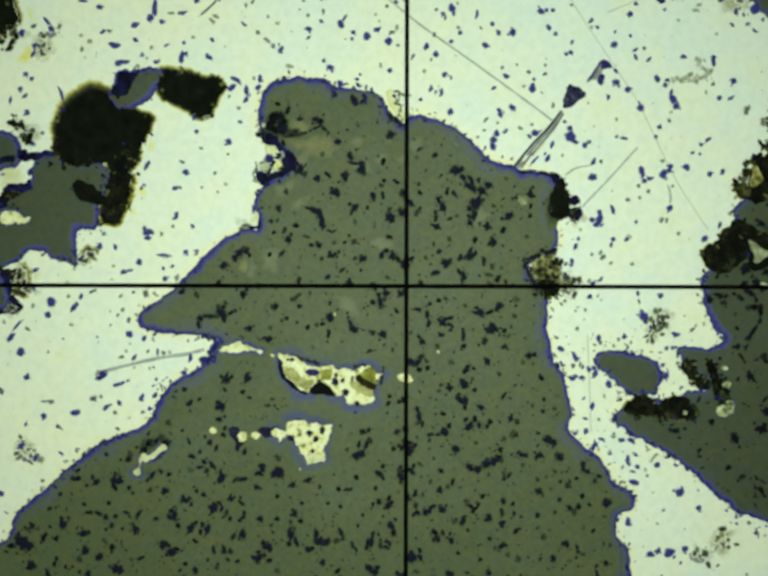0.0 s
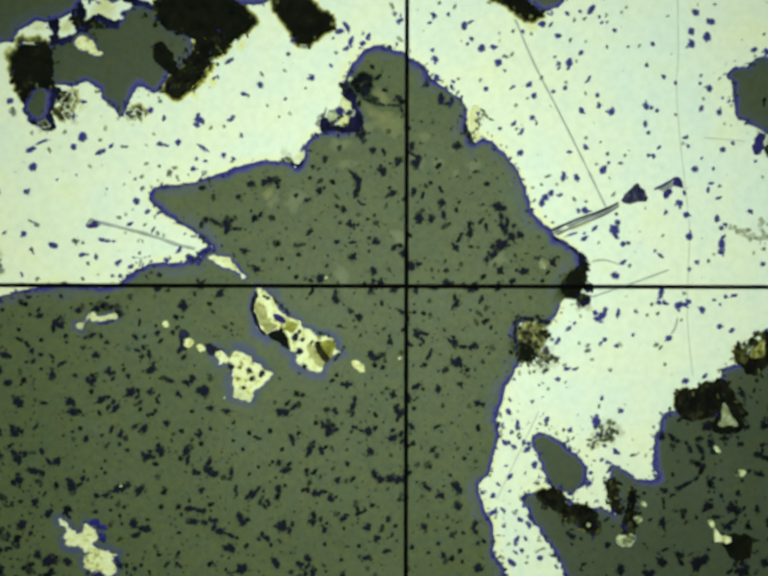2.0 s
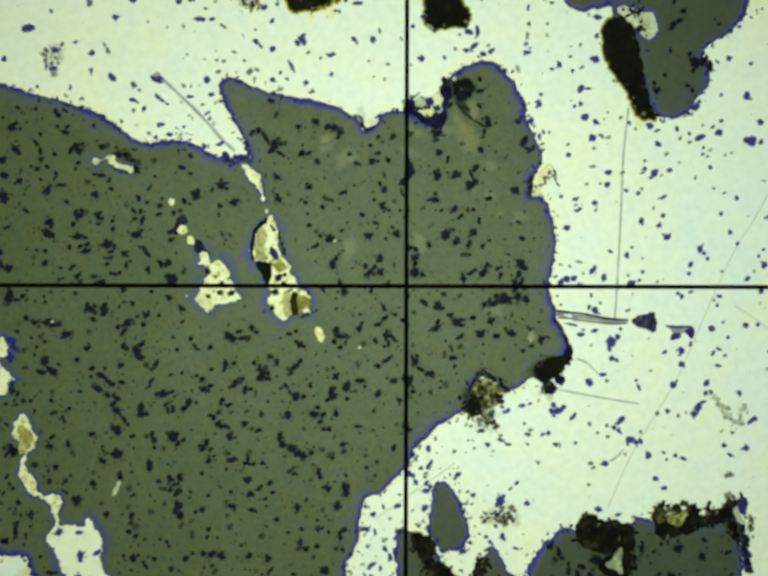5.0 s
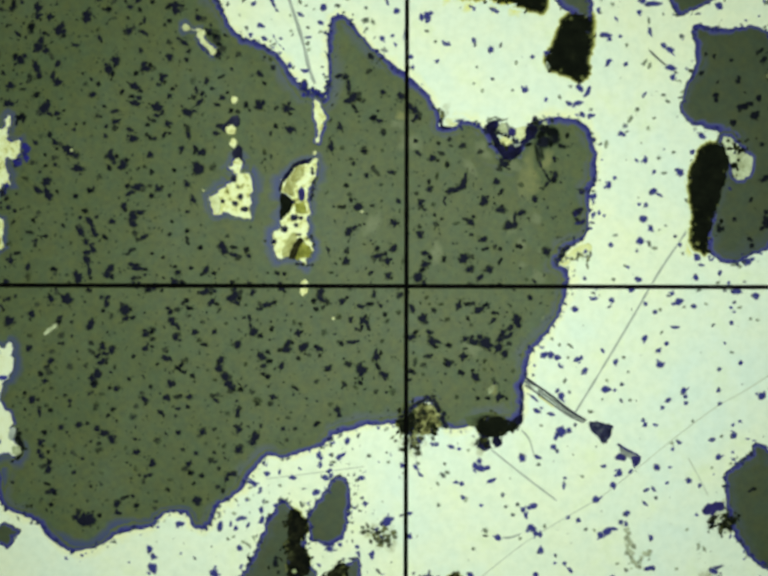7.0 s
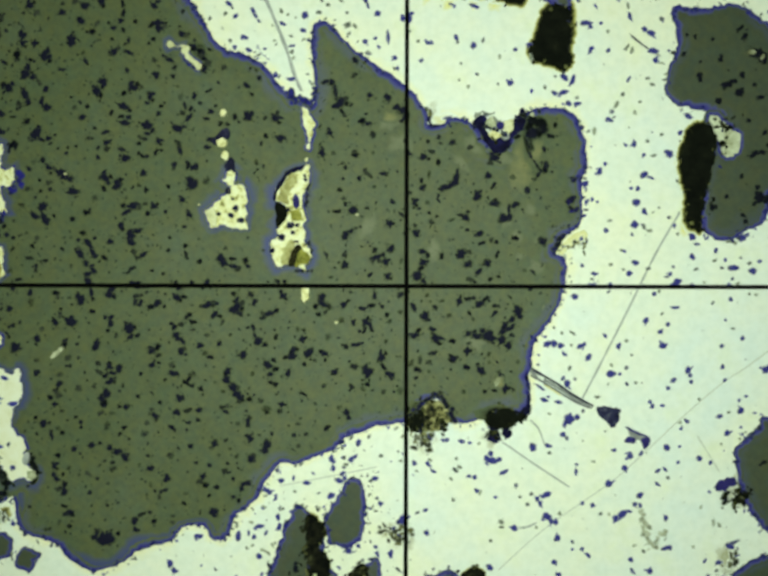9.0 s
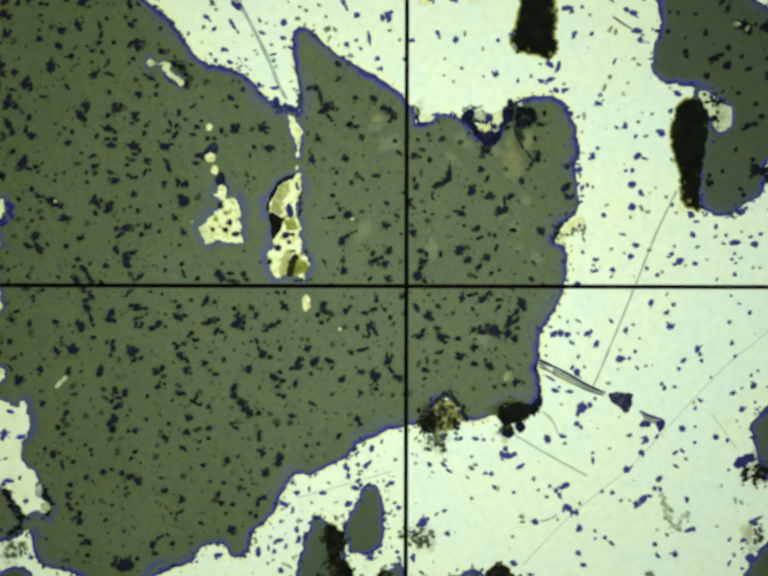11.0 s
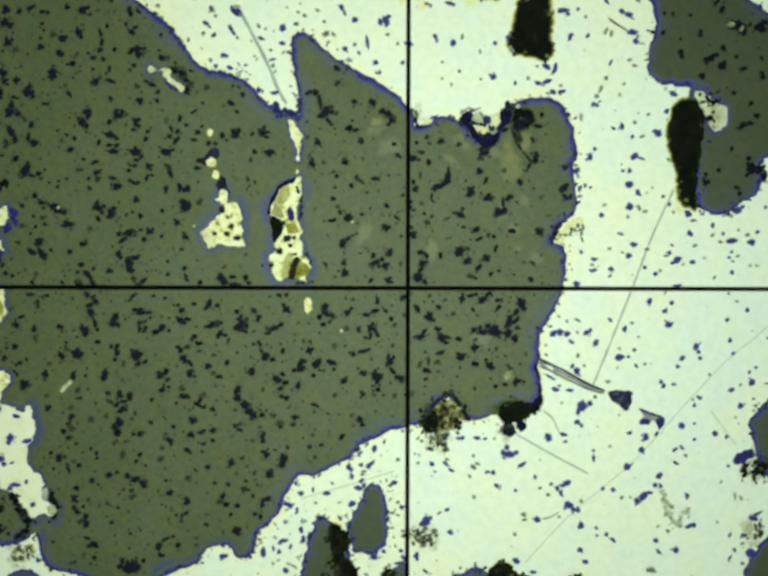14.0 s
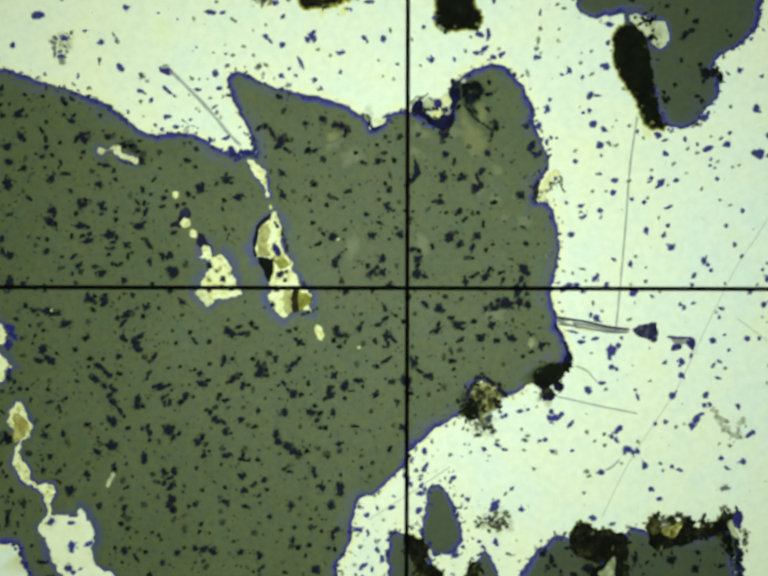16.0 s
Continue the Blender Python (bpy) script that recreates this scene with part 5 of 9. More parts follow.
DARK_SPECKS_ROW_43 = [(-0.463, -0.469, 0.004, 0.003, 0), (-0.453, -0.464, 0.007, 0.0025, 25), (-0.433, -0.53, 0.004, 0.004, 0), (-0.413, -0.488, 0.0055, 0.0025, -30), (-0.363, -0.469, 0.004, 0.003, 50), (-0.351, -0.502, 0.008, 0.007, 0), (-0.313, -0.467, 0.006, 0.0035, 0), (-0.302, -0.473, 0.006, 0.003, 70), (-0.651, -0.568, 0.003, 0.0025, 0), (-0.644, -0.555, 0.005, 0.004, 0), (-0.589, -0.573, 0.008, 0.0045, 30), (-0.585, -0.56, 0.005, 0.004, 0), (-0.567, -0.576, 0.017, 0.012, -15), (-0.561, -0.573, 0.012, 0.01, 0), (-0.542, -0.562, 0.0045, 0.004, 0)]
DARK_SPECKS = DARK_SPECKS_ROW_1 + DARK_SPECKS_ROW_2 + DARK_SPECKS_ROW_3 + DARK_SPECKS_ROW_4 + DARK_SPECKS_ROW_5 + DARK_SPECKS_ROW_6 + DARK_SPECKS_ROW_7 + DARK_SPECKS_ROW_8 + DARK_SPECKS_ROW_9 + DARK_SPECKS_ROW_10 + DARK_SPECKS_ROW_11 + DARK_SPECKS_ROW_12 + DARK_SPECKS_ROW_13 + DARK_SPECKS_ROW_14 + DARK_SPECKS_ROW_15 + DARK_SPECKS_ROW_16 + DARK_SPECKS_ROW_17 + DARK_SPECKS_ROW_18 + DARK_SPECKS_ROW_19 + DARK_SPECKS_ROW_20 + DARK_SPECKS_ROW_21 + DARK_SPECKS_ROW_22 + DARK_SPECKS_ROW_23 + DARK_SPECKS_ROW_24 + DARK_SPECKS_ROW_25 + DARK_SPECKS_ROW_26 + DARK_SPECKS_ROW_27 + DARK_SPECKS_ROW_28 + DARK_SPECKS_ROW_29 + DARK_SPECKS_ROW_30 + DARK_SPECKS_ROW_31 + DARK_SPECKS_ROW_32 + DARK_SPECKS_ROW_33 + DARK_SPECKS_ROW_34 + DARK_SPECKS_ROW_35 + DARK_SPECKS_ROW_36 + DARK_SPECKS_ROW_37 + DARK_SPECKS_ROW_38 + DARK_SPECKS_ROW_39 + DARK_SPECKS_ROW_40 + DARK_SPECKS_ROW_41 + DARK_SPECKS_ROW_42 + DARK_SPECKS_ROW_43
FAINT_SPECKS_ROW_1 = [(-0.661, 0.54, 0.004, 0.0025, 0), (-0.489, 0.47, 0.006, 0.006, 0), (-0.698, 0.416, 0.005, 0.003, 60), (-0.571, 0.356, 0.004, 0.0025, 90), (-0.499, 0.363, 0.003, 0.0025, 0), (-0.341, 0.411, 0.0045, 0.0025, -30), (0.014, 0.36, 0.0035, 0.0025, 90), (-0.705, 0.302, 0.0045, 0.004, 0), (-0.49, 0.343, 0.0055, 0.0045, 30), (-0.169, 0.254, 0.004, 0.003, 0), (-0.088, 0.262, 0.003, 0.0025, 0), (-0.779, 0.184, 0.0045, 0.003, 60), (-0.561, 0.155, 0.005, 0.0025, -30), (-0.423, 0.174, 0.006, 0.004, 30), (-0.324, 0.222, 0.006, 0.0025, -70), (-0.309, 0.214, 0.004, 0.002, 80), (-0.189, 0.16, 0.006, 0.0025, 20), (-0.188, 0.215, 0.004, 0.0025, 90), (-0.079, 0.192, 0.0045, 0.0025, 0)]
FAINT_SPECKS_ROW_2 = [(0.031, 0.227, 0.007, 0.002, 90), (0.033, 0.169, 0.005, 0.003, 0), (0.203, 0.236, 0.005, 0.004, 0), (-0.797, 0.094, 0.008, 0.0035, -15), (-0.649, 0.121, 0.005, 0.004, 0), (-0.417, 0.127, 0.004, 0.0025, 0), (-0.296, 0.074, 0.005, 0.003, 80), (0.086, 0.138, 0.006, 0.002, 30), (-0.811, -0.043, 0.006, 0.0045, 90), (-0.782, 0.037, 0.003, 0.0025, 0), (-0.338, -0.043, 0.0025, 0.0025, 0), (-0.295, 0.043, 0.005, 0.004, 0), (-0.152, 0, 0.004, 0.002, 0), (-0.109, -0.028, 0.004, 0.0025, 0), (-0.011, 0.044, 0.005, 0.0025, 80), (0.048, -0.021, 0.004, 0.0025, 30), (0.056, -0.033, 0.0025, 0.002, 0), (0.079, -0.03, 0.005, 0.002, 10), (0.243, 0.047, 0.004, 0.0025, 0)]
FAINT_SPECKS_ROW_3 = [(0.26, 0.045, 0.007, 0.0025, -45), (-0.82, -0.058, 0.004, 0.003, 0), (-0.781, -0.146, 0.004, 0.0025, 90), (-0.761, -0.103, 0.008, 0.004, 90), (-0.683, -0.088, 0.0045, 0.002, 10), (-0.366, -0.112, 0.006, 0.0025, 70), (-0.348, -0.136, 0.0035, 0.002, 30), (-0.314, -0.092, 0.003, 0.003, 0), (-0.21, -0.113, 0.0045, 0.003, 90), (-0.198, -0.113, 0.0045, 0.003, 90), (-0.148, -0.124, 0.005, 0.0035, 90), (-0.123, -0.087, 0.005, 0.004, 90), (-0.028, -0.123, 0.004, 0.0025, 40), (-0.024, -0.08, 0.005, 0.0025, 60), (-0.004, -0.06, 0.0045, 0.003, 0), (0.097, -0.058, 0.005, 0.003, 50), (0.142, -0.112, 0.005, 0.0025, 20), (0.185, -0.131, 0.005, 0.0025, 70), (0.187, -0.148, 0.003, 0.003, 0)]
FAINT_SPECKS_ROW_4 = [(0.245, -0.142, 0.004, 0.003, 90), (-0.739, -0.221, 0.005, 0.003, 0), (-0.689, -0.246, 0.008, 0.0025, 25), (-0.581, -0.156, 0.006, 0.0025, 85), (-0.419, -0.223, 0.007, 0.004, 50), (-0.397, -0.179, 0.005, 0.003, 60), (-0.371, -0.236, 0.0025, 0.0025, 0), (-0.327, -0.177, 0.005, 0.0025, 0), (-0.296, -0.212, 0.0045, 0.0025, 80), (-0.147, -0.224, 0.005, 0.0025, 70), (-0.067, -0.224, 0.005, 0.0025, -40), (0.009, -0.221, 0.006, 0.004, 90), (0.027, -0.162, 0.007, 0.003, 60), (0.04, -0.238, 0.003, 0.0025, 0), (0.045, -0.154, 0.009, 0.0025, 85), (0.064, -0.177, 0.003, 0.0025, 0), (0.14, -0.212, 0.004, 0.003, 90), (0.214, -0.229, 0.003, 0.003, 0), (-0.679, -0.321, 0.004, 0.0025, 0)]
FAINT_SPECKS_ROW_5 = [(-0.676, -0.278, 0.003, 0.0025, 90), (-0.618, -0.264, 0.005, 0.0035, 90), (-0.584, -0.343, 0.008, 0.004, 70), (-0.575, -0.316, 0.006, 0.0025, 10), (-0.559, -0.258, 0.004, 0.0025, 90), (-0.353, -0.253, 0.004, 0.0025, 0), (-0.317, -0.316, 0.005, 0.0025, 0), (-0.26, -0.284, 0.008, 0.006, -60), (-0.162, -0.262, 0.003, 0.0025, 0), (-0.112, -0.266, 0.005, 0.0025, 40), (-0.715, -0.413, 0.004, 0.003, 90), (-0.684, -0.356, 0.004, 0.004, 0), (-0.655, -0.436, 0.005, 0.0035, 60), (-0.642, -0.378, 0.003, 0.0025, 90), (-0.633, -0.448, 0.003, 0.002, 90), (-0.565, -0.43, 0.008, 0.0045, 30), (-0.511, -0.418, 0.004, 0.0025, 80), (-0.505, -0.353, 0.007, 0.004, 30), (-0.449, -0.393, 0.007, 0.006, 40)]
FAINT_SPECKS_ROW_6 = [(-0.351, -0.383, 0.003, 0.0025, 0), (-0.329, -0.37, 0.003, 0.0025, 0), (-0.314, -0.383, 0.005, 0.003, 60), (-0.666, -0.55, 0.005, 0.003, 80), (-0.553, -0.475, 0.0045, 0.002, -30), (-0.485, -0.456, 0.0045, 0.003, 80), (-0.465, -0.48, 0.005, 0.003, 90), (-0.434, -0.516, 0.005, 0.0025, 0), (-0.411, -0.468, 0.005, 0.0025, 0), (-0.687, -0.565, 0.008, 0.003, 0)]
FAINT_SPECKS = FAINT_SPECKS_ROW_1 + FAINT_SPECKS_ROW_2 + FAINT_SPECKS_ROW_3 + FAINT_SPECKS_ROW_4 + FAINT_SPECKS_ROW_5 + FAINT_SPECKS_ROW_6
BLUE_PITS_ROW_1 = [(-0.268, 0.866, 0.008, 0.006, -3), (0.159, 0.885, 0.008, 0.0025, 8), (0.174, 0.857, 0.007, 0.003, -36), (0.184, 0.87, 0.005, 0.0045, -46), (0.21, 0.853, 0.005, 0.0045, -76), (0.217, 0.867, 0.006, 0.0045, 83), (0.261, 0.862, 0.01, 0.003, -16), (0.28, 0.857, 0.013, 0.0045, -76), (0.298, 0.895, 0.008, 0.007, -16), (0.333, 0.851, 0.012, 0.003, 53), (-0.565, 0.753, 0.0114, 0.009, -36), (-0.314, 0.767, 0.012, 0.005, -28), (-0.29, 0.761, 0.015, 0.0025, -23), (-0.212, 0.761, 0.008, 0.004, -43), (-0.169, 0.751, 0.008, 0.0035, -56), (0.141, 0.845, 0.007, 0.005, 3), (0.195, 0.786, 0.014, 0.0035, 33), (0.319, 0.837, 0.0076, 0.006, 31), (0.387, 0.753, 0.008, 0.004, -81)]
BLUE_PITS_ROW_2 = [(0.391, 0.789, 0.01, 0.003, -76), (-0.631, 0.709, 0.0066, 0.0053, 82), (-0.542, 0.656, 0.0095, 0.0075, -85), (-0.525, 0.692, 0.0085, 0.0067, -75), (-0.456, 0.662, 0.0066, 0.0053, -43), (-0.386, 0.715, 0.0066, 0.0053, -21), (-0.339, 0.739, 0.009, 0.008, 46), (-0.252, 0.705, 0.007, 0.006, 16), (-0.224, 0.703, 0.01, 0.009, 76), (-0.223, 0.655, 0.011, 0.005, -23), (-0.206, 0.746, 0.007, 0.0045, 31), (-0.205, 0.672, 0.004, 0.003, -43), (0.283, 0.689, 0.005, 0.005, -76), (0.288, 0.68, 0.014, 0.0045, -76), (0.318, 0.703, 0.012, 0.0055, -76), (0.339, 0.665, 0.007, 0.004, 73), (0.34, 0.734, 0.006, 0.0035, -26), (0.369, 0.673, 0.009, 0.005, -61), (0.456, 0.749, 0.0076, 0.006, -43)]
BLUE_PITS_ROW_3 = [(0.547, 0.659, 0.0076, 0.006, -35), (-0.433, 0.6, 0.0085, 0.0067, 88), (-0.2, 0.647, 0.007, 0.003, -3), (-0.129, 0.574, 0.006, 0.005, 90), (-0.123, 0.562, 0.007, 0.0025, -65), (-0.09, 0.635, 0.008, 0.006, -6), (-0.084, 0.603, 0.006, 0.004, 53), (-0.032, 0.554, 0.005, 0.004, 0), (0.095, 0.58, 0.01, 0.004, -15), (0.313, 0.644, 0.005, 0.0035, 3), (0.328, 0.565, 0.012, 0.006, 0), (0.337, 0.558, 0.005, 0.004, 0), (0.358, 0.567, 0.004, 0.0035, 0), (0.388, 0.622, 0.006, 0.0045, 73), (0.391, 0.647, 0.0076, 0.006, 29), (0.414, 0.643, 0.017, 0.006, 8), (0.416, 0.585, 0.009, 0.0035, -66), (0.448, 0.562, 0.007, 0.005, -20), (0.461, 0.555, 0.01, 0.005, -10)]
BLUE_PITS_ROW_4 = [(-0.409, 0.543, 0.0065, 0.0045, -50), (-0.401, 0.535, 0.0045, 0.002, -50), (-0.399, 0.467, 0.004, 0.003, 0), (-0.392, 0.519, 0.006, 0.0035, 50), (-0.389, 0.455, 0.005, 0.004, 60), (-0.371, 0.476, 0.008, 0.004, -20), (-0.36, 0.451, 0.0065, 0.0045, 0), (-0.357, 0.532, 0.007, 0.004, -50), (-0.351, 0.522, 0.006, 0.003, -50), (-0.344, 0.512, 0.004, 0.002, -40), (-0.327, 0.456, 0.004, 0.0025, 20), (-0.295, 0.511, 0.0075, 0.0035, -10), (-0.272, 0.467, 0.007, 0.0025, 15), (-0.251, 0.501, 0.007, 0.004, -15), (-0.25, 0.533, 0.007, 0.007, 0), (-0.123, 0.488, 0.006, 0.0045, 0), (-0.102, 0.548, 0.006, 0.005, 20), (-0.102, 0.497, 0.005, 0.003, 30), (-0.094, 0.48, 0.005, 0.0025, -40)]
BLUE_PITS_ROW_5 = [(-0.076, 0.503, 0.015, 0.003, -80), (-0.059, 0.46, 0.0055, 0.005, 90), (-0.049, 0.542, 0.008, 0.005, 90), (-0.039, 0.547, 0.008, 0.008, 60), (-0.036, 0.538, 0.006, 0.0035, 30), (-0.004, 0.46, 0.005, 0.003, 50), (0.009, 0.497, 0.01, 0.004, -5), (0.063, 0.513, 0.007, 0.0035, -60), (0.067, 0.504, 0.004, 0.0025, -60), (0.1, 0.5, 0.007, 0.005, 90), (0.187, 0.498, 0.005, 0.004, 0), (0.214, 0.51, 0.007, 0.004, 10), (0.34, 0.509, 0.007, 0.004, 75), (0.344, 0.514, 0.004, 0.003, 40), (0.377, 0.512, 0.005, 0.004, 90), (0.424, 0.457, 0.007, 0.003, 60), (0.469, 0.519, 0.01, 0.005, 0), (0.476, 0.5, 0.007, 0.0055, -70), (0.502, 0.522, 0.003, 0.003, 0)]
BLUE_PITS_ROW_6 = [(-0.414, 0.442, 0.01, 0.004, -20), (-0.3, 0.404, 0.006, 0.006, 0), (-0.267, 0.399, 0.009, 0.004, 0), (0.077, 0.426, 0.0025, 0.0025, 0), (0.113, 0.441, 0.0035, 0.0035, 0), (0.182, 0.429, 0.0075, 0.006, 10), (0.227, 0.416, 0.0045, 0.003, 90), (0.275, 0.415, 0.007, 0.004, 0), (0.291, 0.45, 0.008, 0.006, -60), (0.293, 0.419, 0.012, 0.0045, 25), (0.306, 0.397, 0.007, 0.0045, -40), (0.309, 0.445, 0.012, 0.0045, 65), (0.323, 0.397, 0.008, 0.004, 10), (0.391, 0.37, 0.008, 0.004, -25), (0.4, 0.376, 0.004, 0.002, 40), (0.539, 0.356, 0.006, 0.004, 40), (0.554, 0.391, 0.009, 0.0045, -25), (0.38, 0.263, 0.009, 0.0055, 75), (0.39, 0.279, 0.004, 0.003, 90)]
BLUE_PITS_ROW_7 = [(0.429, 0.321, 0.004, 0.003, 0), (0.446, 0.324, 0.007, 0.0045, 90), (0.468, 0.304, 0.005, 0.003, 40), (0.471, 0.263, 0.007, 0.007, 0), (0.485, 0.259, 0.009, 0.0025, -15), (0.515, 0.314, 0.007, 0.004, 0), (0.521, 0.31, 0.009, 0.007, -50), (-0.822, 0.182, 0.006, 0.005, 90), (0.353, 0.234, 0.007, 0.006, 30), (0.357, 0.17, 0.004, 0.0025, 30), (0.359, 0.199, 0.007, 0.0035, 60), (0.37, 0.204, 0.005, 0.0025, 90), (0.381, 0.2, 0.003, 0.003, 0), (0.448, 0.234, 0.004, 0.003, 10), (0.461, 0.205, 0.008, 0.0075, 60), (0.461, 0.16, 0.007, 0.0065, 0), (0.462, 0.234, 0.005, 0.005, 0), (0.479, 0.188, 0.007, 0.0045, -55), (0.53, 0.18, 0.0045, 0.0025, 30)]
BLUE_PITS_ROW_8 = [(0.543, 0.165, 0.005, 0.004, 50), (0.684, 0.152, 0.009, 0.0065, 0), (0.693, 0.158, 0.005, 0.004, 0), (0.355, 0.122, 0.004, 0.004, 0), (0.361, 0.067, 0.004, 0.003, -50), (0.388, 0.052, 0.0065, 0.0035, 0), (0.403, 0.143, 0.0055, 0.004, -20), (0.445, 0.103, 0.004, 0.0025, -10), (0.459, 0.059, 0.0065, 0.005, 0), (0.469, 0.082, 0.007, 0.0055, 20), (0.497, 0.072, 0.005, 0.003, 10), (0.536, 0.058, 0.006, 0.002, 0), (0.542, 0.064, 0.0045, 0.004, 60), (0.581, 0.145, 0.007, 0.0065, 0), (0.585, 0.104, 0.007, 0.0045, -40), (0.593, 0.131, 0.007, 0.0025, 0), (0.632, 0.12, 0.0045, 0.0045, 40), (0.648, 0.086, 0.005, 0.0025, 0), (0.653, 0.103, 0.004, 0.003, 90)]
BLUE_PITS_ROW_9 = [(0.665, 0.054, 0.004, 0.003, 0), (0.67, 0.088, 0.01, 0.006, -10), (0.671, 0.066, 0.004, 0.0025, 60), (0.711, 0.085, 0.007, 0.0065, 50), (0.724, 0.106, 0.005, 0.003, 10), (0.791, 0.137, 0.0085, 0.0067, 58), (0.8, 0.077, 0.0066, 0.0053, -32), (0.866, 0.064, 0.0095, 0.0075, 86), (0.352, 0.002, 0.007, 0.005, 0), (0.386, 0.029, 0.009, 0.0035, 10), (0.419, 0.017, 0.005, 0.002, 30), (0.422, 0.032, 0.006, 0.005, -10), (0.492, 0.035, 0.004, 0.004, 0), (0.501, -0.035, 0.008, 0.0045, 60), (0.514, 0.022, 0.005, 0.004, 0), (0.547, -0.038, 0.005, 0.004, 20), (0.549, 0.044, 0.005, 0.003, 0), (0.559, 0.05, 0.009, 0.006, 20), (0.559, -0.003, 0.009, 0.003, 0)]
BLUE_PITS_ROW_10 = [(0.59, 0.045, 0.0055, 0.0045, 0), (0.635, 0.013, 0.005, 0.002, 60), (0.664, -0.02, 0.003, 0.003, 0), (0.671, 0.023, 0.0045, 0.0045, 0), (0.673, 0.046, 0.004, 0.002, 0), (0.768, 0.047, 0.0123, 0.0097, 9), (0.787, 0.039, 0.0057, 0.0045, 18), (0.857, -0.023, 0.0085, 0.0067, -4), (0.857, 0.024, 0.0104, 0.0083, -4), (0.893, -0.016, 0.0085, 0.0067, -5), (0.302, -0.101, 0.009, 0.006, 20), (0.316, -0.098, 0.007, 0.006, 0), (0.331, -0.101, 0.007, 0.005, 0), (0.34, -0.118, 0.007, 0.003, -30), (0.371, -0.099, 0.008, 0.005, 25), (0.379, -0.094, 0.004, 0.004, 50), (0.39, -0.119, 0.007, 0.006, 20), (0.42, -0.073, 0.0065, 0.003, -40), (0.439, -0.15, 0.01, 0.006, 0)]
BLUE_PITS_ROW_11 = [(0.45, -0.091, 0.008, 0.0045, 70), (0.457, -0.149, 0.004, 0.003, 0), (0.465, -0.08, 0.004, 0.0025, 0), (0.469, -0.135, 0.004, 0.003, 80), (0.533, -0.055, 0.006, 0.004, 40), (0.539, -0.083, 0.008, 0.006, 10), (0.596, -0.13, 0.0085, 0.005, 80), (0.601, -0.14, 0.004, 0.003, -50), (0.661, -0.074, 0.004, 0.0035, 0), (0.666, -0.117, 0.0045, 0.0045, -40), (0.673, -0.143, 0.0045, 0.004, 30), (0.702, -0.055, 0.0055, 0.0035, 75), (0.754, -0.115, 0.0085, 0.0067, 49), (0.774, -0.097, 0.0085, 0.0067, 69), (0.786, -0.13, 0.0104, 0.0083, 8), (0.81, -0.079, 0.0085, 0.0067, 68), (0.817, -0.114, 0.0085, 0.0067, -43), (0.296, -0.19, 0.011, 0.0025, -30), (0.306, -0.215, 0.008, 0.0045, 0)]
BLUE_PITS_ROW_12 = [(0.314, -0.208, 0.004, 0.002, 0), (0.336, -0.217, 0.009, 0.0035, 0), (0.341, -0.168, 0.005, 0.004, 90), (0.35, -0.178, 0.007, 0.007, 0), (0.361, -0.248, 0.011, 0.01, 20), (0.376, -0.244, 0.006, 0.005, 90), (0.388, -0.231, 0.004, 0.003, 90), (0.473, -0.168, 0.005, 0.0025, -50), (0.523, -0.201, 0.004, 0.0035, 60), (0.529, -0.209, 0.0045, 0.0045, 0), (0.549, -0.206, 0.006, 0.0025, -5), (0.558, -0.169, 0.004, 0.0035, 70), (0.568, -0.152, 0.006, 0.005, 0), (0.592, -0.25, 0.004, 0.003, 80), (0.602, -0.234, 0.006, 0.0035, -40), (0.604, -0.153, 0.0045, 0.0035, 30), (0.669, -0.218, 0.0065, 0.0045, -10), (0.706, -0.182, 0.004, 0.0025, 80), (0.711, -0.202, 0.0065, 0.0065, 0)]
BLUE_PITS_ROW_13 = [(0.714, -0.237, 0.003, 0.0025, 0), (0.719, -0.173, 0.0035, 0.003, 70), (0.833, -0.22, 0.0066, 0.0053, -63), (0.846, -0.242, 0.0085, 0.0067, 67), (-0.826, -0.35, 0.007, 0.0045, 90), (-0.817, -0.308, 0.007, 0.006, 60), (-0.817, -0.288, 0.0045, 0.0035, 30), (-0.809, -0.253, 0.003, 0.0025, 0), (-0.799, -0.261, 0.007, 0.0035, 10), (-0.105, -0.338, 0.005, 0.004, -60), (-0.067, -0.335, 0.007, 0.005, 80), (0.074, -0.343, 0.007, 0.0015, -50), (0.106, -0.315, 0.004, 0.004, 40), (0.114, -0.314, 0.0045, 0.0035, 40), (0.145, -0.314, 0.007, 0.004, -30), (0.161, -0.316, 0.004, 0.0025, 0), (0.199, -0.346, 0.007, 0.006, 80), (0.206, -0.335, 0.006, 0.0045, -70), (0.211, -0.348, 0.013, 0.0065, 5)]
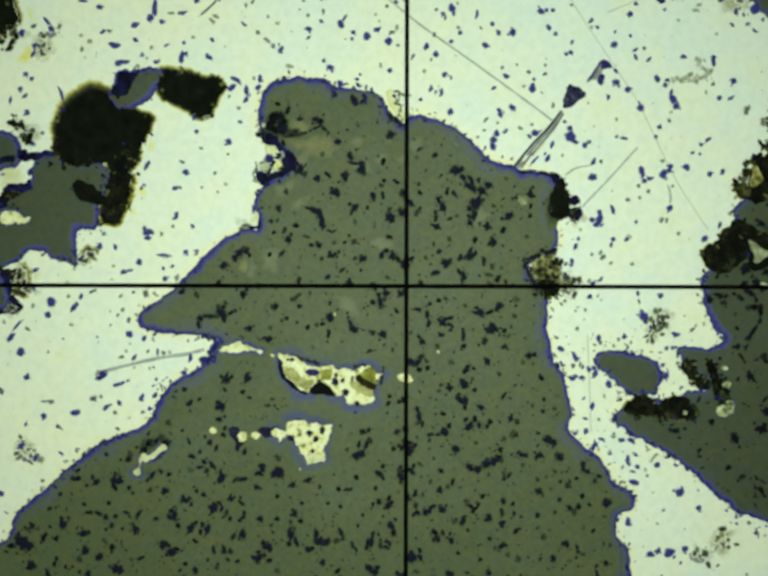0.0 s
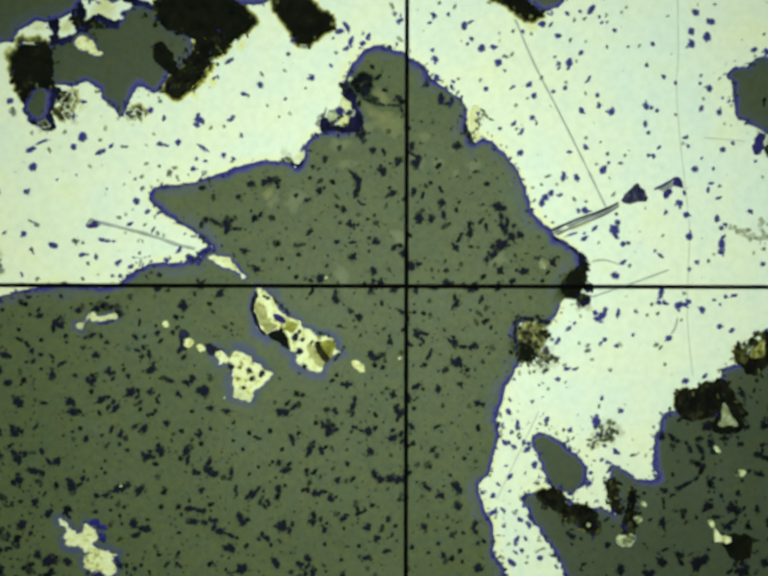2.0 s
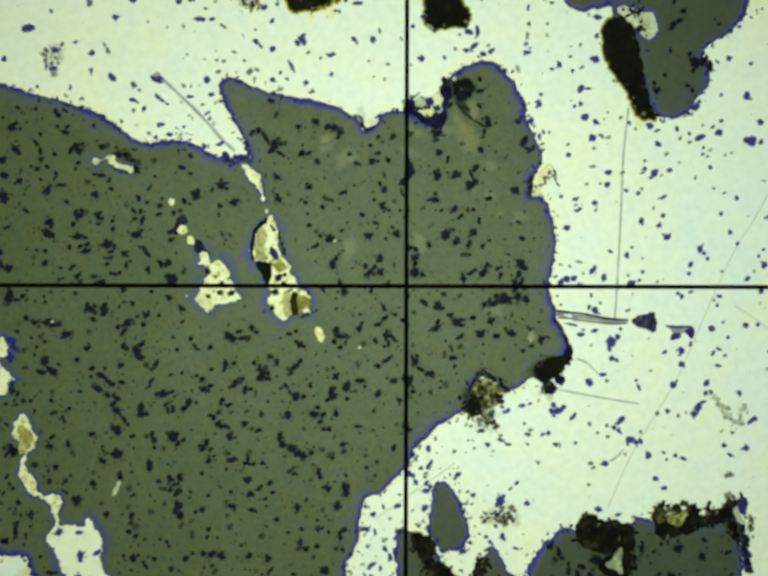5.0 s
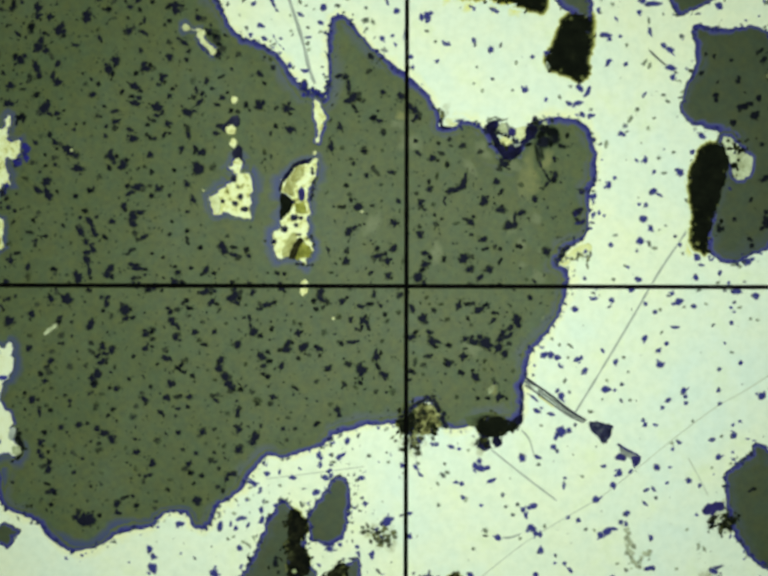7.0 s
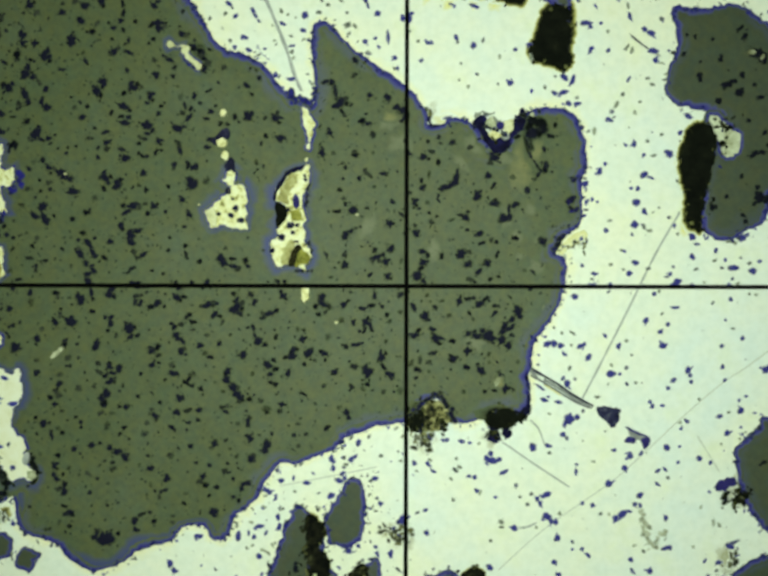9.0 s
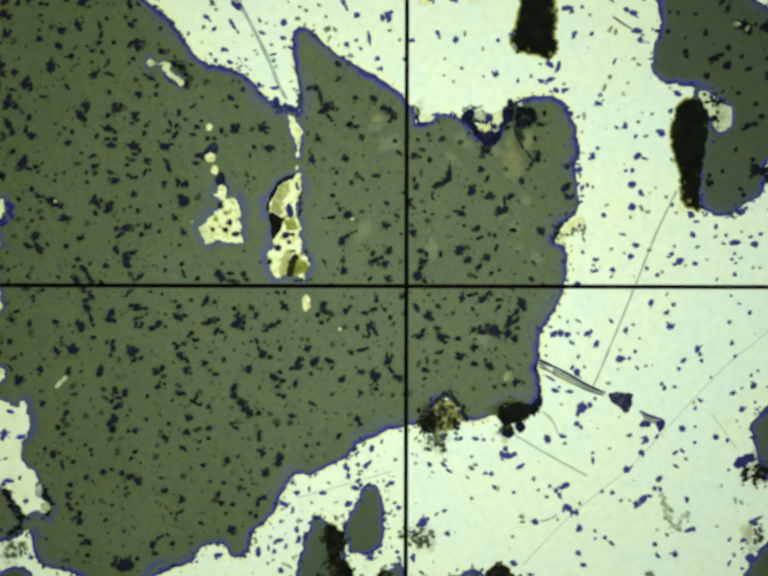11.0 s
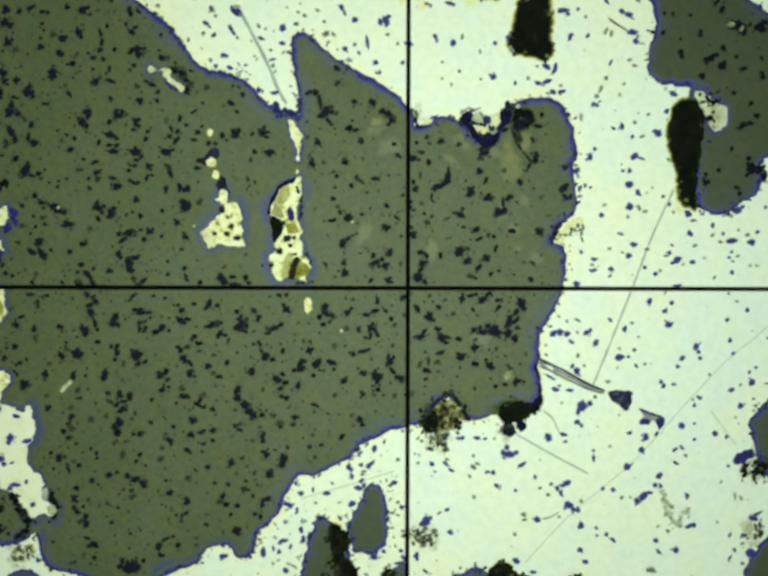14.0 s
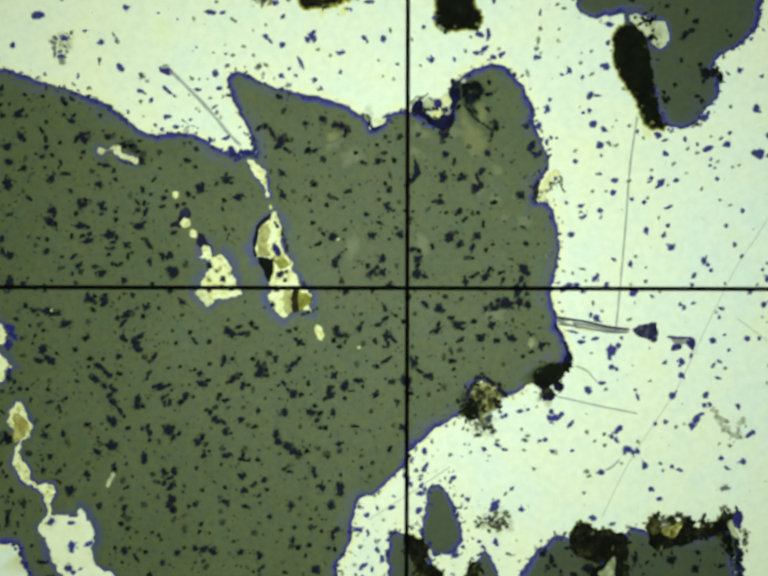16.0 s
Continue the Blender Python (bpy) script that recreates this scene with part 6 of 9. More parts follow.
BLUE_PITS_ROW_14 = [(0.224, -0.345, 0.006, 0.005, 60), (0.291, -0.314, 0.008, 0.007, -60), (0.322, -0.308, 0.008, 0.004, 0), (0.351, -0.283, 0.006, 0.005, -50), (0.353, -0.263, 0.006, 0.004, 60), (0.354, -0.256, 0.006, 0.005, 90), (0.359, -0.29, 0.004, 0.003, -50), (0.384, -0.342, 0.003, 0.0025, 0), (0.458, -0.306, 0.0055, 0.0035, 0), (0.483, -0.341, 0.007, 0.0055, 80), (0.491, -0.314, 0.009, 0.0065, 90), (0.514, -0.308, 0.006, 0.003, 70), (0.551, -0.341, 0.006, 0.0035, 20), (0.565, -0.336, 0.007, 0.003, -50), (0.566, -0.291, 0.007, 0.007, 40), (0.591, -0.32, 0.004, 0.003, 30), (0.592, -0.287, 0.004, 0.002, 10), (0.635, -0.308, 0.006, 0.005, 0), (0.658, -0.315, 0.004, 0.004, 0)]
BLUE_PITS_ROW_15 = [(0.687, -0.252, 0.007, 0.005, 70), (-0.811, -0.407, 0.006, 0.006, 60), (-0.805, -0.357, 0.0045, 0.0025, 40), (-0.794, -0.403, 0.008, 0.0045, 0), (-0.774, -0.403, 0.006, 0.0025, 80), (-0.247, -0.448, 0.011, 0.004, -5), (-0.229, -0.405, 0.004, 0.0035, 0), (-0.219, -0.426, 0.006, 0.0045, 30), (-0.194, -0.418, 0.007, 0.002, 85), (-0.166, -0.426, 0.007, 0.004, 0), (-0.12, -0.371, 0.009, 0.0045, 85), (-0.115, -0.378, 0.004, 0.004, 0), (-0.114, -0.391, 0.007, 0.004, -75), (-0.112, -0.447, 0.007, 0.005, 15), (-0.099, -0.416, 0.01, 0.005, -10), (-0.097, -0.368, 0.003, 0.003, 0), (-0.094, -0.4, 0.007, 0.0035, 35), (-0.092, -0.388, 0.005, 0.002, 0), (-0.089, -0.41, 0.005, 0.005, 0)]
BLUE_PITS_ROW_16 = [(-0.076, -0.368, 0.011, 0.004, 35), (-0.035, -0.411, 0.005, 0.003, 20), (-0.027, -0.405, 0.008, 0.0045, 15), (-0.02, -0.446, 0.004, 0.003, 20), (0.051, -0.367, 0.005, 0.0045, 0), (0.079, -0.366, 0.007, 0.0035, -40), (0.091, -0.38, 0.007, 0.003, -40), (0.166, -0.384, 0.0055, 0.003, 0), (0.177, -0.386, 0.005, 0.004, 70), (0.184, -0.413, 0.005, 0.004, 0), (0.223, -0.423, 0.0035, 0.0035, 0), (0.235, -0.371, 0.011, 0.004, 25), (0.29, -0.432, 0.0045, 0.003, 0), (0.309, -0.418, 0.005, 0.0045, 30), (0.316, -0.428, 0.007, 0.0035, -65), (0.321, -0.412, 0.007, 0.004, 30), (0.329, -0.408, 0.009, 0.005, 20), (0.384, -0.358, 0.009, 0.003, -85), (0.403, -0.42, 0.0045, 0.0035, 80)]
BLUE_PITS_ROW_17 = [(0.424, -0.423, 0.0045, 0.0045, -30), (0.453, -0.376, 0.008, 0.0065, 80), (0.473, -0.446, 0.007, 0.006, 30), (0.486, -0.436, 0.012, 0.006, 40), (0.498, -0.429, 0.007, 0.003, 0), (0.511, -0.413, 0.005, 0.0045, -30), (0.519, -0.393, 0.008, 0.005, 35), (0.521, -0.415, 0.005, 0.004, 80), (0.553, -0.368, 0.007, 0.003, -20), (0.576, -0.436, 0.006, 0.0045, 80), (0.661, -0.375, 0.0035, 0.0025, 0), (-0.297, -0.548, 0.009, 0.006, 70), (-0.276, -0.54, 0.007, 0.0025, 90), (-0.264, -0.546, 0.005, 0.005, 0), (-0.263, -0.528, 0.005, 0.003, 0), (-0.254, -0.523, 0.011, 0.004, 10), (-0.251, -0.485, 0.004, 0.003, 0), (-0.241, -0.453, 0.005, 0.004, 0), (-0.241, -0.536, 0.006, 0.003, 80)]
BLUE_PITS_ROW_18 = [(-0.227, -0.461, 0.008, 0.003, 85), (-0.219, -0.501, 0.007, 0.004, -65), (-0.215, -0.521, 0.008, 0.005, 60), (-0.117, -0.452, 0.004, 0.003, 0), (-0.078, -0.549, 0.009, 0.005, 20), (-0.049, -0.533, 0.006, 0.0045, 50), (-0.049, -0.546, 0.005, 0.004, 90), (-0.014, -0.546, 0.005, 0.0035, 0), (-0.011, -0.456, 0.005, 0.0045, 0), (0.037, -0.486, 0.012, 0.009, 30), (0.047, -0.478, 0.005, 0.004, 50), (0.066, -0.468, 0.005, 0.0025, 20), (0.081, -0.462, 0.006, 0.0035, 10), (0.089, -0.508, 0.006, 0.0045, -50), (0.267, -0.483, 0.008, 0.005, -40), (0.331, -0.454, 0.009, 0.007, -20), (0.341, -0.462, 0.007, 0.0045, -50), (0.351, -0.463, 0.007, 0.004, 90), (0.355, -0.546, 0.006, 0.005, 90)]
BLUE_PITS_ROW_19 = [(0.357, -0.496, 0.007, 0.0065, 40), (0.389, -0.501, 0.004, 0.003, -60), (0.39, -0.516, 0.003, 0.0025, 90), (0.409, -0.514, 0.004, 0.0035, 0), (0.423, -0.526, 0.008, 0.003, -45), (0.511, -0.528, 0.005, 0.0045, 60), (0.551, -0.548, 0.006, 0.006, 60), (0.581, -0.498, 0.01, 0.0045, 10), (0.589, -0.495, 0.005, 0.005, 40), (0.663, -0.518, 0.006, 0.003, 50), (0.689, -0.535, 0.006, 0.0025, 30), (0.693, -0.518, 0.009, 0.0045, 10), (0.711, -0.482, 0.008, 0.007, -50), (0.726, -0.501, 0.008, 0.004, 10), (-0.761, -0.56, 0.005, 0.0045, 0), (-0.432, -0.615, 0.0076, 0.006, 78), (-0.422, -0.629, 0.0066, 0.0053, -22), (-0.379, -0.555, 0.009, 0.005, 5), (-0.295, -0.642, 0.0095, 0.0075, -28)]
BLUE_PITS_ROW_20 = [(-0.251, -0.585, 0.006, 0.006, 20), (-0.069, -0.558, 0.007, 0.006, 0), (-0.024, -0.586, 0.012, 0.007, 20), (-0.009, -0.56, 0.007, 0.003, -70), (-0.008, -0.578, 0.009, 0.006, -40), (0.018, -0.555, 0.006, 0.0055, 30), (0.019, -0.562, 0.004, 0.003, -60), (0.224, -0.568, 0.009, 0.0055, -30), (0.259, -0.591, 0.007, 0.003, 0), (0.366, -0.57, 0.006, 0.0045, 10), (0.517, -0.551, 0.007, 0.003, -45), (0.663, -0.564, 0.007, 0.0025, 60), (0.706, -0.555, 0.013, 0.008, -20), (-0.42, -0.651, 0.0114, 0.009, -42), (-0.404, -0.681, 0.0076, 0.006, -21), (-0.316, -0.688, 0.0066, 0.0053, 1)]
BLUE_PITS = BLUE_PITS_ROW_1 + BLUE_PITS_ROW_2 + BLUE_PITS_ROW_3 + BLUE_PITS_ROW_4 + BLUE_PITS_ROW_5 + BLUE_PITS_ROW_6 + BLUE_PITS_ROW_7 + BLUE_PITS_ROW_8 + BLUE_PITS_ROW_9 + BLUE_PITS_ROW_10 + BLUE_PITS_ROW_11 + BLUE_PITS_ROW_12 + BLUE_PITS_ROW_13 + BLUE_PITS_ROW_14 + BLUE_PITS_ROW_15 + BLUE_PITS_ROW_16 + BLUE_PITS_ROW_17 + BLUE_PITS_ROW_18 + BLUE_PITS_ROW_19 + BLUE_PITS_ROW_20
GREY_FLECKS_ROW_1 = [(-0.217, 0.954, 0.003, 0.0025, 46), (-0.281, 0.847, 0.007, 0.005, 46), (0.293, 0.767, 0.005, 0.003, 3), (0.307, 0.834, 0.011, 0.0045, -66), (0.315, 0.755, 0.005, 0.0035, -76), (0.321, 0.775, 0.0045, 0.0025, -76), (0.329, 0.823, 0.006, 0.003, -1), (-0.291, 0.737, 0.005, 0.003, 86), (-0.26, 0.653, 0.004, 0.0025, -63), (-0.241, 0.738, 0.005, 0.003, 16), (-0.18, 0.68, 0.005, 0.003, 46), (0.344, 0.721, 0.005, 0.0025, -76), (-0.396, 0.572, 0.006, 0.005, 90), (-0.389, 0.558, 0.0035, 0.0025, 0), (-0.345, 0.577, 0.007, 0.002, 0), (-0.218, 0.564, 0.0035, 0.0025, 0), (-0.205, 0.557, 0.004, 0.0025, 0), (-0.182, 0.625, 0.007, 0.002, -53), (-0.179, 0.568, 0.004, 0.0025, 0)]
GREY_FLECKS_ROW_2 = [(-0.122, 0.597, 0.003, 0.003, -76), (-0.063, 0.632, 0.004, 0.003, -76), (0.287, 0.646, 0.004, 0.003, 13), (0.332, 0.629, 0.004, 0.0025, 3), (0.373, 0.551, 0.003, 0.0025, 0), (0.41, 0.607, 0.006, 0.002, -76), (-0.414, 0.522, 0.004, 0.003, 0), (-0.3, 0.537, 0.005, 0.0025, -60), (-0.286, 0.53, 0.003, 0.002, 0), (-0.276, 0.487, 0.0035, 0.002, 0), (-0.271, 0.455, 0.004, 0.004, 60), (-0.249, 0.482, 0.004, 0.0025, 0), (-0.222, 0.54, 0.005, 0.003, 0), (-0.164, 0.544, 0.003, 0.0025, 0), (-0.162, 0.52, 0.007, 0.004, 20), (-0.157, 0.502, 0.004, 0.003, 60), (-0.146, 0.518, 0.005, 0.0025, -50), (-0.114, 0.464, 0.006, 0.0025, 0), (-0.035, 0.517, 0.004, 0.002, 0)]
GREY_FLECKS_ROW_3 = [(-0.014, 0.498, 0.003, 0.0025, 0), (0.078, 0.46, 0.0025, 0.002, 0), (0.156, 0.48, 0.0045, 0.0025, 90), (0.22, 0.484, 0.007, 0.0035, 90), (0.415, 0.522, 0.007, 0.0025, 70), (0.426, 0.516, 0.006, 0.0025, 80), (0.463, 0.462, 0.004, 0.002, 0), (-0.267, 0.442, 0.004, 0.0025, 40), (-0.224, 0.392, 0.0045, 0.0025, 0), (0.096, 0.414, 0.0035, 0.0025, 60), (0.157, 0.424, 0.0025, 0.002, 0), (0.254, 0.425, 0.0035, 0.0025, 90), (0.273, 0.45, 0.003, 0.003, 0), (0.322, 0.41, 0.004, 0.0025, 20), (0.395, 0.387, 0.004, 0.004, 60), (0.403, 0.402, 0.009, 0.003, 60), (0.415, 0.425, 0.004, 0.003, 60), (0.443, 0.389, 0.004, 0.0025, -50), (0.451, 0.412, 0.003, 0.002, 0)]
GREY_FLECKS_ROW_4 = [(0.474, 0.45, 0.005, 0.002, -15), (0.363, 0.345, 0.007, 0.003, 90), (0.473, 0.333, 0.0035, 0.0025, 0), (0.488, 0.304, 0.005, 0.0025, 25), (0.501, 0.349, 0.004, 0.002, 20), (0.542, 0.256, 0.004, 0.0025, 90), (0.409, 0.164, 0.004, 0.002, 30), (0.481, 0.157, 0.006, 0.0025, -60), (0.508, 0.199, 0.0025, 0.002, 0), (0.419, 0.074, 0.0035, 0.003, 0), (0.439, 0.105, 0.004, 0.002, 0), (0.446, 0.066, 0.003, 0.002, 0), (0.458, 0.139, 0.003, 0.0025, 0), (0.493, 0.15, 0.005, 0.0025, 20), (0.548, 0.08, 0.003, 0.003, 0), (0.551, 0.148, 0.003, 0.0025, 0), (0.595, 0.079, 0.005, 0.0025, 20), (0.614, 0.053, 0.003, 0.0025, 0), (0.632, 0.1, 0.004, 0.0025, 40)]
GREY_FLECKS_ROW_5 = [(0.667, 0.142, 0.003, 0.003, 0), (0.683, 0.057, 0.0045, 0.002, 20), (0.685, 0.11, 0.0025, 0.002, 0), (0.703, 0.1, 0.005, 0.0025, 20), (0.383, 0.041, 0.0035, 0.002, 0), (0.523, 0.027, 0.003, 0.003, 0), (0.533, -0.018, 0.004, 0.002, 60), (0.571, 0.041, 0.003, 0.002, 0), (0.681, -0.036, 0.004, 0.0015, 0), (0.708, 0.037, 0.003, 0.0025, 0), (0.723, 0.037, 0.003, 0.002, 0), (0.286, -0.073, 0.0025, 0.0025, 0), (0.331, -0.075, 0.003, 0.003, 0), (0.353, -0.073, 0.007, 0.002, -30), (0.353, -0.098, 0.003, 0.0025, 90), (0.353, -0.145, 0.005, 0.0025, 80), (0.438, -0.132, 0.003, 0.003, 0), (0.478, -0.108, 0.0025, 0.002, 0), (0.32, -0.243, 0.003, 0.003, 0)]
GREY_FLECKS_ROW_6 = [(0.366, -0.167, 0.003, 0.003, 0), (0.414, -0.2, 0.007, 0.002, 0), (0.491, -0.164, 0.003, 0.0025, 0), (0.589, -0.238, 0.003, 0.003, 0), (0.624, -0.187, 0.003, 0.0025, 80), (0.686, -0.209, 0.003, 0.0025, 0), (0.18, -0.316, 0.003, 0.0025, 0), (0.326, -0.323, 0.004, 0.0025, 0), (0.418, -0.333, 0.0035, 0.002, 0), (0.677, -0.275, 0.0025, 0.0025, 0), (0.714, -0.261, 0.003, 0.003, 0), (-0.767, -0.448, 0.005, 0.003, 30), (-0.764, -0.393, 0.0025, 0.002, 0), (-0.192, -0.393, 0.003, 0.0025, 0), (-0.189, -0.446, 0.003, 0.002, 0), (-0.094, -0.368, 0.004, 0.003, 90), (-0.089, -0.382, 0.005, 0.002, 0), (-0.081, -0.416, 0.007, 0.002, 0), (-0.019, -0.358, 0.004, 0.003, 0)]
GREY_FLECKS_ROW_7 = [(0.023, -0.365, 0.003, 0.003, 0), (0.083, -0.358, 0.004, 0.0025, 0), (0.129, -0.393, 0.004, 0.0025, -60), (0.136, -0.374, 0.006, 0.003, -40), (0.136, -0.351, 0.003, 0.0025, 90), (0.137, -0.436, 0.004, 0.003, -50), (0.144, -0.367, 0.004, 0.0035, -60), (0.191, -0.417, 0.005, 0.0025, 80), (0.263, -0.396, 0.0045, 0.003, 80), (0.273, -0.418, 0.003, 0.0025, 0), (0.296, -0.41, 0.004, 0.0025, 20), (0.358, -0.446, 0.0035, 0.003, 60), (0.441, -0.439, 0.004, 0.003, -30), (0.459, -0.438, 0.003, 0.0025, 0), (0.573, -0.353, 0.003, 0.0025, 0), (0.646, -0.408, 0.003, 0.0025, 90), (0.675, -0.438, 0.006, 0.0025, 90), (0.687, -0.441, 0.005, 0.0025, -60), (-0.273, -0.516, 0.004, 0.0025, 0)]
GREY_FLECKS_ROW_8 = [(-0.249, -0.483, 0.005, 0.0025, 0), (-0.217, -0.483, 0.005, 0.002, 80), (-0.139, -0.478, 0.006, 0.0025, -60), (-0.02, -0.472, 0.004, 0.002, 0), (-0.009, -0.505, 0.004, 0.003, -40), (0.221, -0.513, 0.003, 0.003, 0), (0.239, -0.473, 0.005, 0.004, 0), (0.241, -0.483, 0.005, 0.003, 20), (0.313, -0.478, 0.003, 0.003, 0), (0.516, -0.498, 0.004, 0.002, 30), (0.536, -0.508, 0.004, 0.003, -30), (0.637, -0.49, 0.003, 0.0025, 0), (0.673, -0.548, 0.004, 0.003, 90), (-0.277, -0.57, 0.003, 0.003, 0), (-0.267, -0.564, 0.003, 0.0025, 0), (-0.246, -0.571, 0.004, 0.0025, -30), (-0.234, -0.576, 0.007, 0.002, -30), (0.036, -0.588, 0.007, 0.002, -40), (0.501, -0.588, 0.01, 0.004, 0)]
GREY_FLECKS = GREY_FLECKS_ROW_1 + GREY_FLECKS_ROW_2 + GREY_FLECKS_ROW_3 + GREY_FLECKS_ROW_4 + GREY_FLECKS_ROW_5 + GREY_FLECKS_ROW_6 + GREY_FLECKS_ROW_7 + GREY_FLECKS_ROW_8
RIGHT_SPECKS_ROW_1 = [(0.534, 0.557, 0.0045, 0.0035, 0), (0.551, 0.555, 0.004, 0.003, 90), (0.588, 0.552, 0.004, 0.003, 0), (0.653, 0.564, 0.008, 0.0045, 70), (0.511, 0.519, 0.004, 0.0025, 0), (0.532, 0.518, 0.006, 0.004, 20), (0.567, 0.504, 0.0035, 0.002, 60), (0.568, 0.478, 0.0055, 0.0045, 30), (0.57, 0.469, 0.006, 0.004, 90), (0.609, 0.514, 0.007, 0.0045, 70), (0.626, 0.462, 0.01, 0.0065, 30), (0.639, 0.47, 0.007, 0.0045, 20), (0.655, 0.484, 0.0055, 0.005, 0), (0.658, 0.455, 0.003, 0.003, 0), (0.682, 0.467, 0.0045, 0.0035, 0), (0.686, 0.532, 0.015, 0.008, -10), (0.695, 0.52, 0.01, 0.007, -30), (0.711, 0.533, 0.005, 0.0035, 20), (0.731, 0.527, 0.012, 0.009, 0)]
RIGHT_SPECKS_ROW_2 = [(0.734, 0.464, 0.005, 0.003, 90), (0.741, 0.537, 0.007, 0.005, 0), (0.611, 0.426, 0.008, 0.005, 90), (0.652, 0.448, 0.008, 0.0065, 0), (0.677, 0.392, 0.0045, 0.0035, 0), (0.698, 0.442, 0.008, 0.0035, 20), (0.711, 0.37, 0.007, 0.0035, 40), (0.736, 0.427, 0.008, 0.005, 90), (0.67, 0.277, 0.005, 0.003, 90), (0.69, 0.32, 0.005, 0.003, 30), (0.694, 0.325, 0.009, 0.005, 20), (0.706, 0.257, 0.005, 0.004, 90), (0.712, 0.329, 0.005, 0.004, 0), (0.623, 0.212, 0.004, 0.003, 90), (0.644, 0.233, 0.0045, 0.0035, 0), (0.681, 0.197, 0.005, 0.004, -50), (0.687, 0.185, 0.005, 0.004, 0), (0.703, 0.224, 0.006, 0.004, 30), (0.711, 0.237, 0.01, 0.009, 60)]
RIGHT_SPECKS_ROW_3 = [(0.727, 0.234, 0.011, 0.006, 50), (0.736, 0.22, 0.009, 0.006, 90)]
RIGHT_SPECKS = RIGHT_SPECKS_ROW_1 + RIGHT_SPECKS_ROW_2 + RIGHT_SPECKS_ROW_3
CURLED_SPECKS_ROW_1 = [(-0.197, 0.398, 0.008, 0.0035, 10), (-0.183, 0.399, 0.006, 0.0035, -20), (-0.176, 0.387, 0.008, 0.0035, -65), (-0.173, 0.374, 0.006, 0.0035, -70), (0.054, 0.185, 0.006, 0.002, 80), (0.056, 0.175, 0.005, 0.002, -50), (0.063, 0.202, 0.01, 0.0045, 15), (0.077, 0.208, 0.01, 0.005, 40), (0.086, 0.218, 0.01, 0.006, 70), (0.088, 0.23, 0.013, 0.004, 85)]
CURLED_SPECKS = CURLED_SPECKS_ROW_1
LOW_SPECKS_ROW_1 = [(-0.126, -0.62, 0.0143, 0.0097, 86), (0.104, -0.607, 0.0099, 0.0067, 47), (0.117, -0.624, 0.009, 0.004, -83), (0.119, -0.637, 0.005, 0.004, -43), (-0.158, -0.723, 0.0099, 0.0067, 45), (-0.138, -0.671, 0.0066, 0.0045, 26), (-0.027, -0.723, 0.009, 0.006, 26), (-0.002, -0.707, 0.0035, 0.0025, 46), (0.01, -0.694, 0.003, 0.0025, -43), (0.028, -0.702, 0.005, 0.003, -13), (0.048, -0.703, 0.007, 0.0045, -23), (0.065, -0.71, 0.016, 0.0035, -18), (0.086, -0.718, 0.007, 0.003, -13), (0.123, -0.672, 0.003, 0.0025, 46), (0.126, -0.7, 0.005, 0.004, 46), (0.128, -0.653, 0.004, 0.003, 46), (0.138, -0.683, 0.011, 0.0045, 66), (0.182, -0.663, 0.011, 0.0075, -75), (0.201, -0.739, 0.006, 0.0045, -43)]
LOW_SPECKS_ROW_2 = [(0.297, -0.734, 0.004, 0.004, -43), (0.35, -0.696, 0.0099, 0.0067, -20), (0.393, -0.728, 0.0088, 0.006, 49), (-0.128, -0.771, 0.011, 0.0075, -74), (-0.089, -0.777, 0.011, 0.0075, 77), (-0.067, -0.765, 0.008, 0.0025, -23), (-0.056, -0.794, 0.009, 0.006, -43), (-0.046, -0.834, 0.0154, 0.0105, 8), (-0.028, -0.839, 0.011, 0.0075, 9), (-0.007, -0.834, 0.004, 0.0025, -43), (0.008, -0.752, 0.003, 0.003, -43), (0.026, -0.771, 0.004, 0.0035, -13), (0.05, -0.772, 0.006, 0.003, -13), (0.054, -0.8, 0.009, 0.004, -43), (0.06, -0.774, 0.01, 0.007, -43), (0.084, -0.755, 0.003, 0.002, 46), (0.09, -0.814, 0.011, 0.009, 76), (0.092, -0.826, 0.006, 0.005, -43), (0.094, -0.78, 0.0045, 0.003, 46)]
LOW_SPECKS_ROW_3 = [(0.106, -0.832, 0.006, 0.003, -3), (0.119, -0.757, 0.004, 0.0025, -43), (0.17, -0.789, 0.007, 0.003, -23), (0.206, -0.847, 0.007, 0.006, 46), (0.21, -0.781, 0.009, 0.005, -43), (0.212, -0.834, 0.006, 0.005, -43), (0.214, -0.82, 0.01, 0.008, -43), (0.216, -0.803, 0.007, 0.005, -73), (0.221, -0.781, 0.004, 0.004, -43), (0.241, -0.803, 0.006, 0.0045, 46), (0.241, -0.782, 0.004, 0.0025, -43), (0.004, -0.913, 0.0132, 0.009, -51), (0.05, -0.939, 0.0099, 0.0067, 48), (0.091, -0.857, 0.003, 0.0025, -43), (0.119, -0.894, 0.009, 0.007, -43), (0.12, -0.885, 0.005, 0.004, -43), (0.123, -0.853, 0.008, 0.004, 46), (0.145, -0.899, 0.003, 0.003, -43), (0.167, -0.895, 0.01, 0.005, -43)]
LOW_SPECKS = LOW_SPECKS_ROW_1 + LOW_SPECKS_ROW_2 + LOW_SPECKS_ROW_3
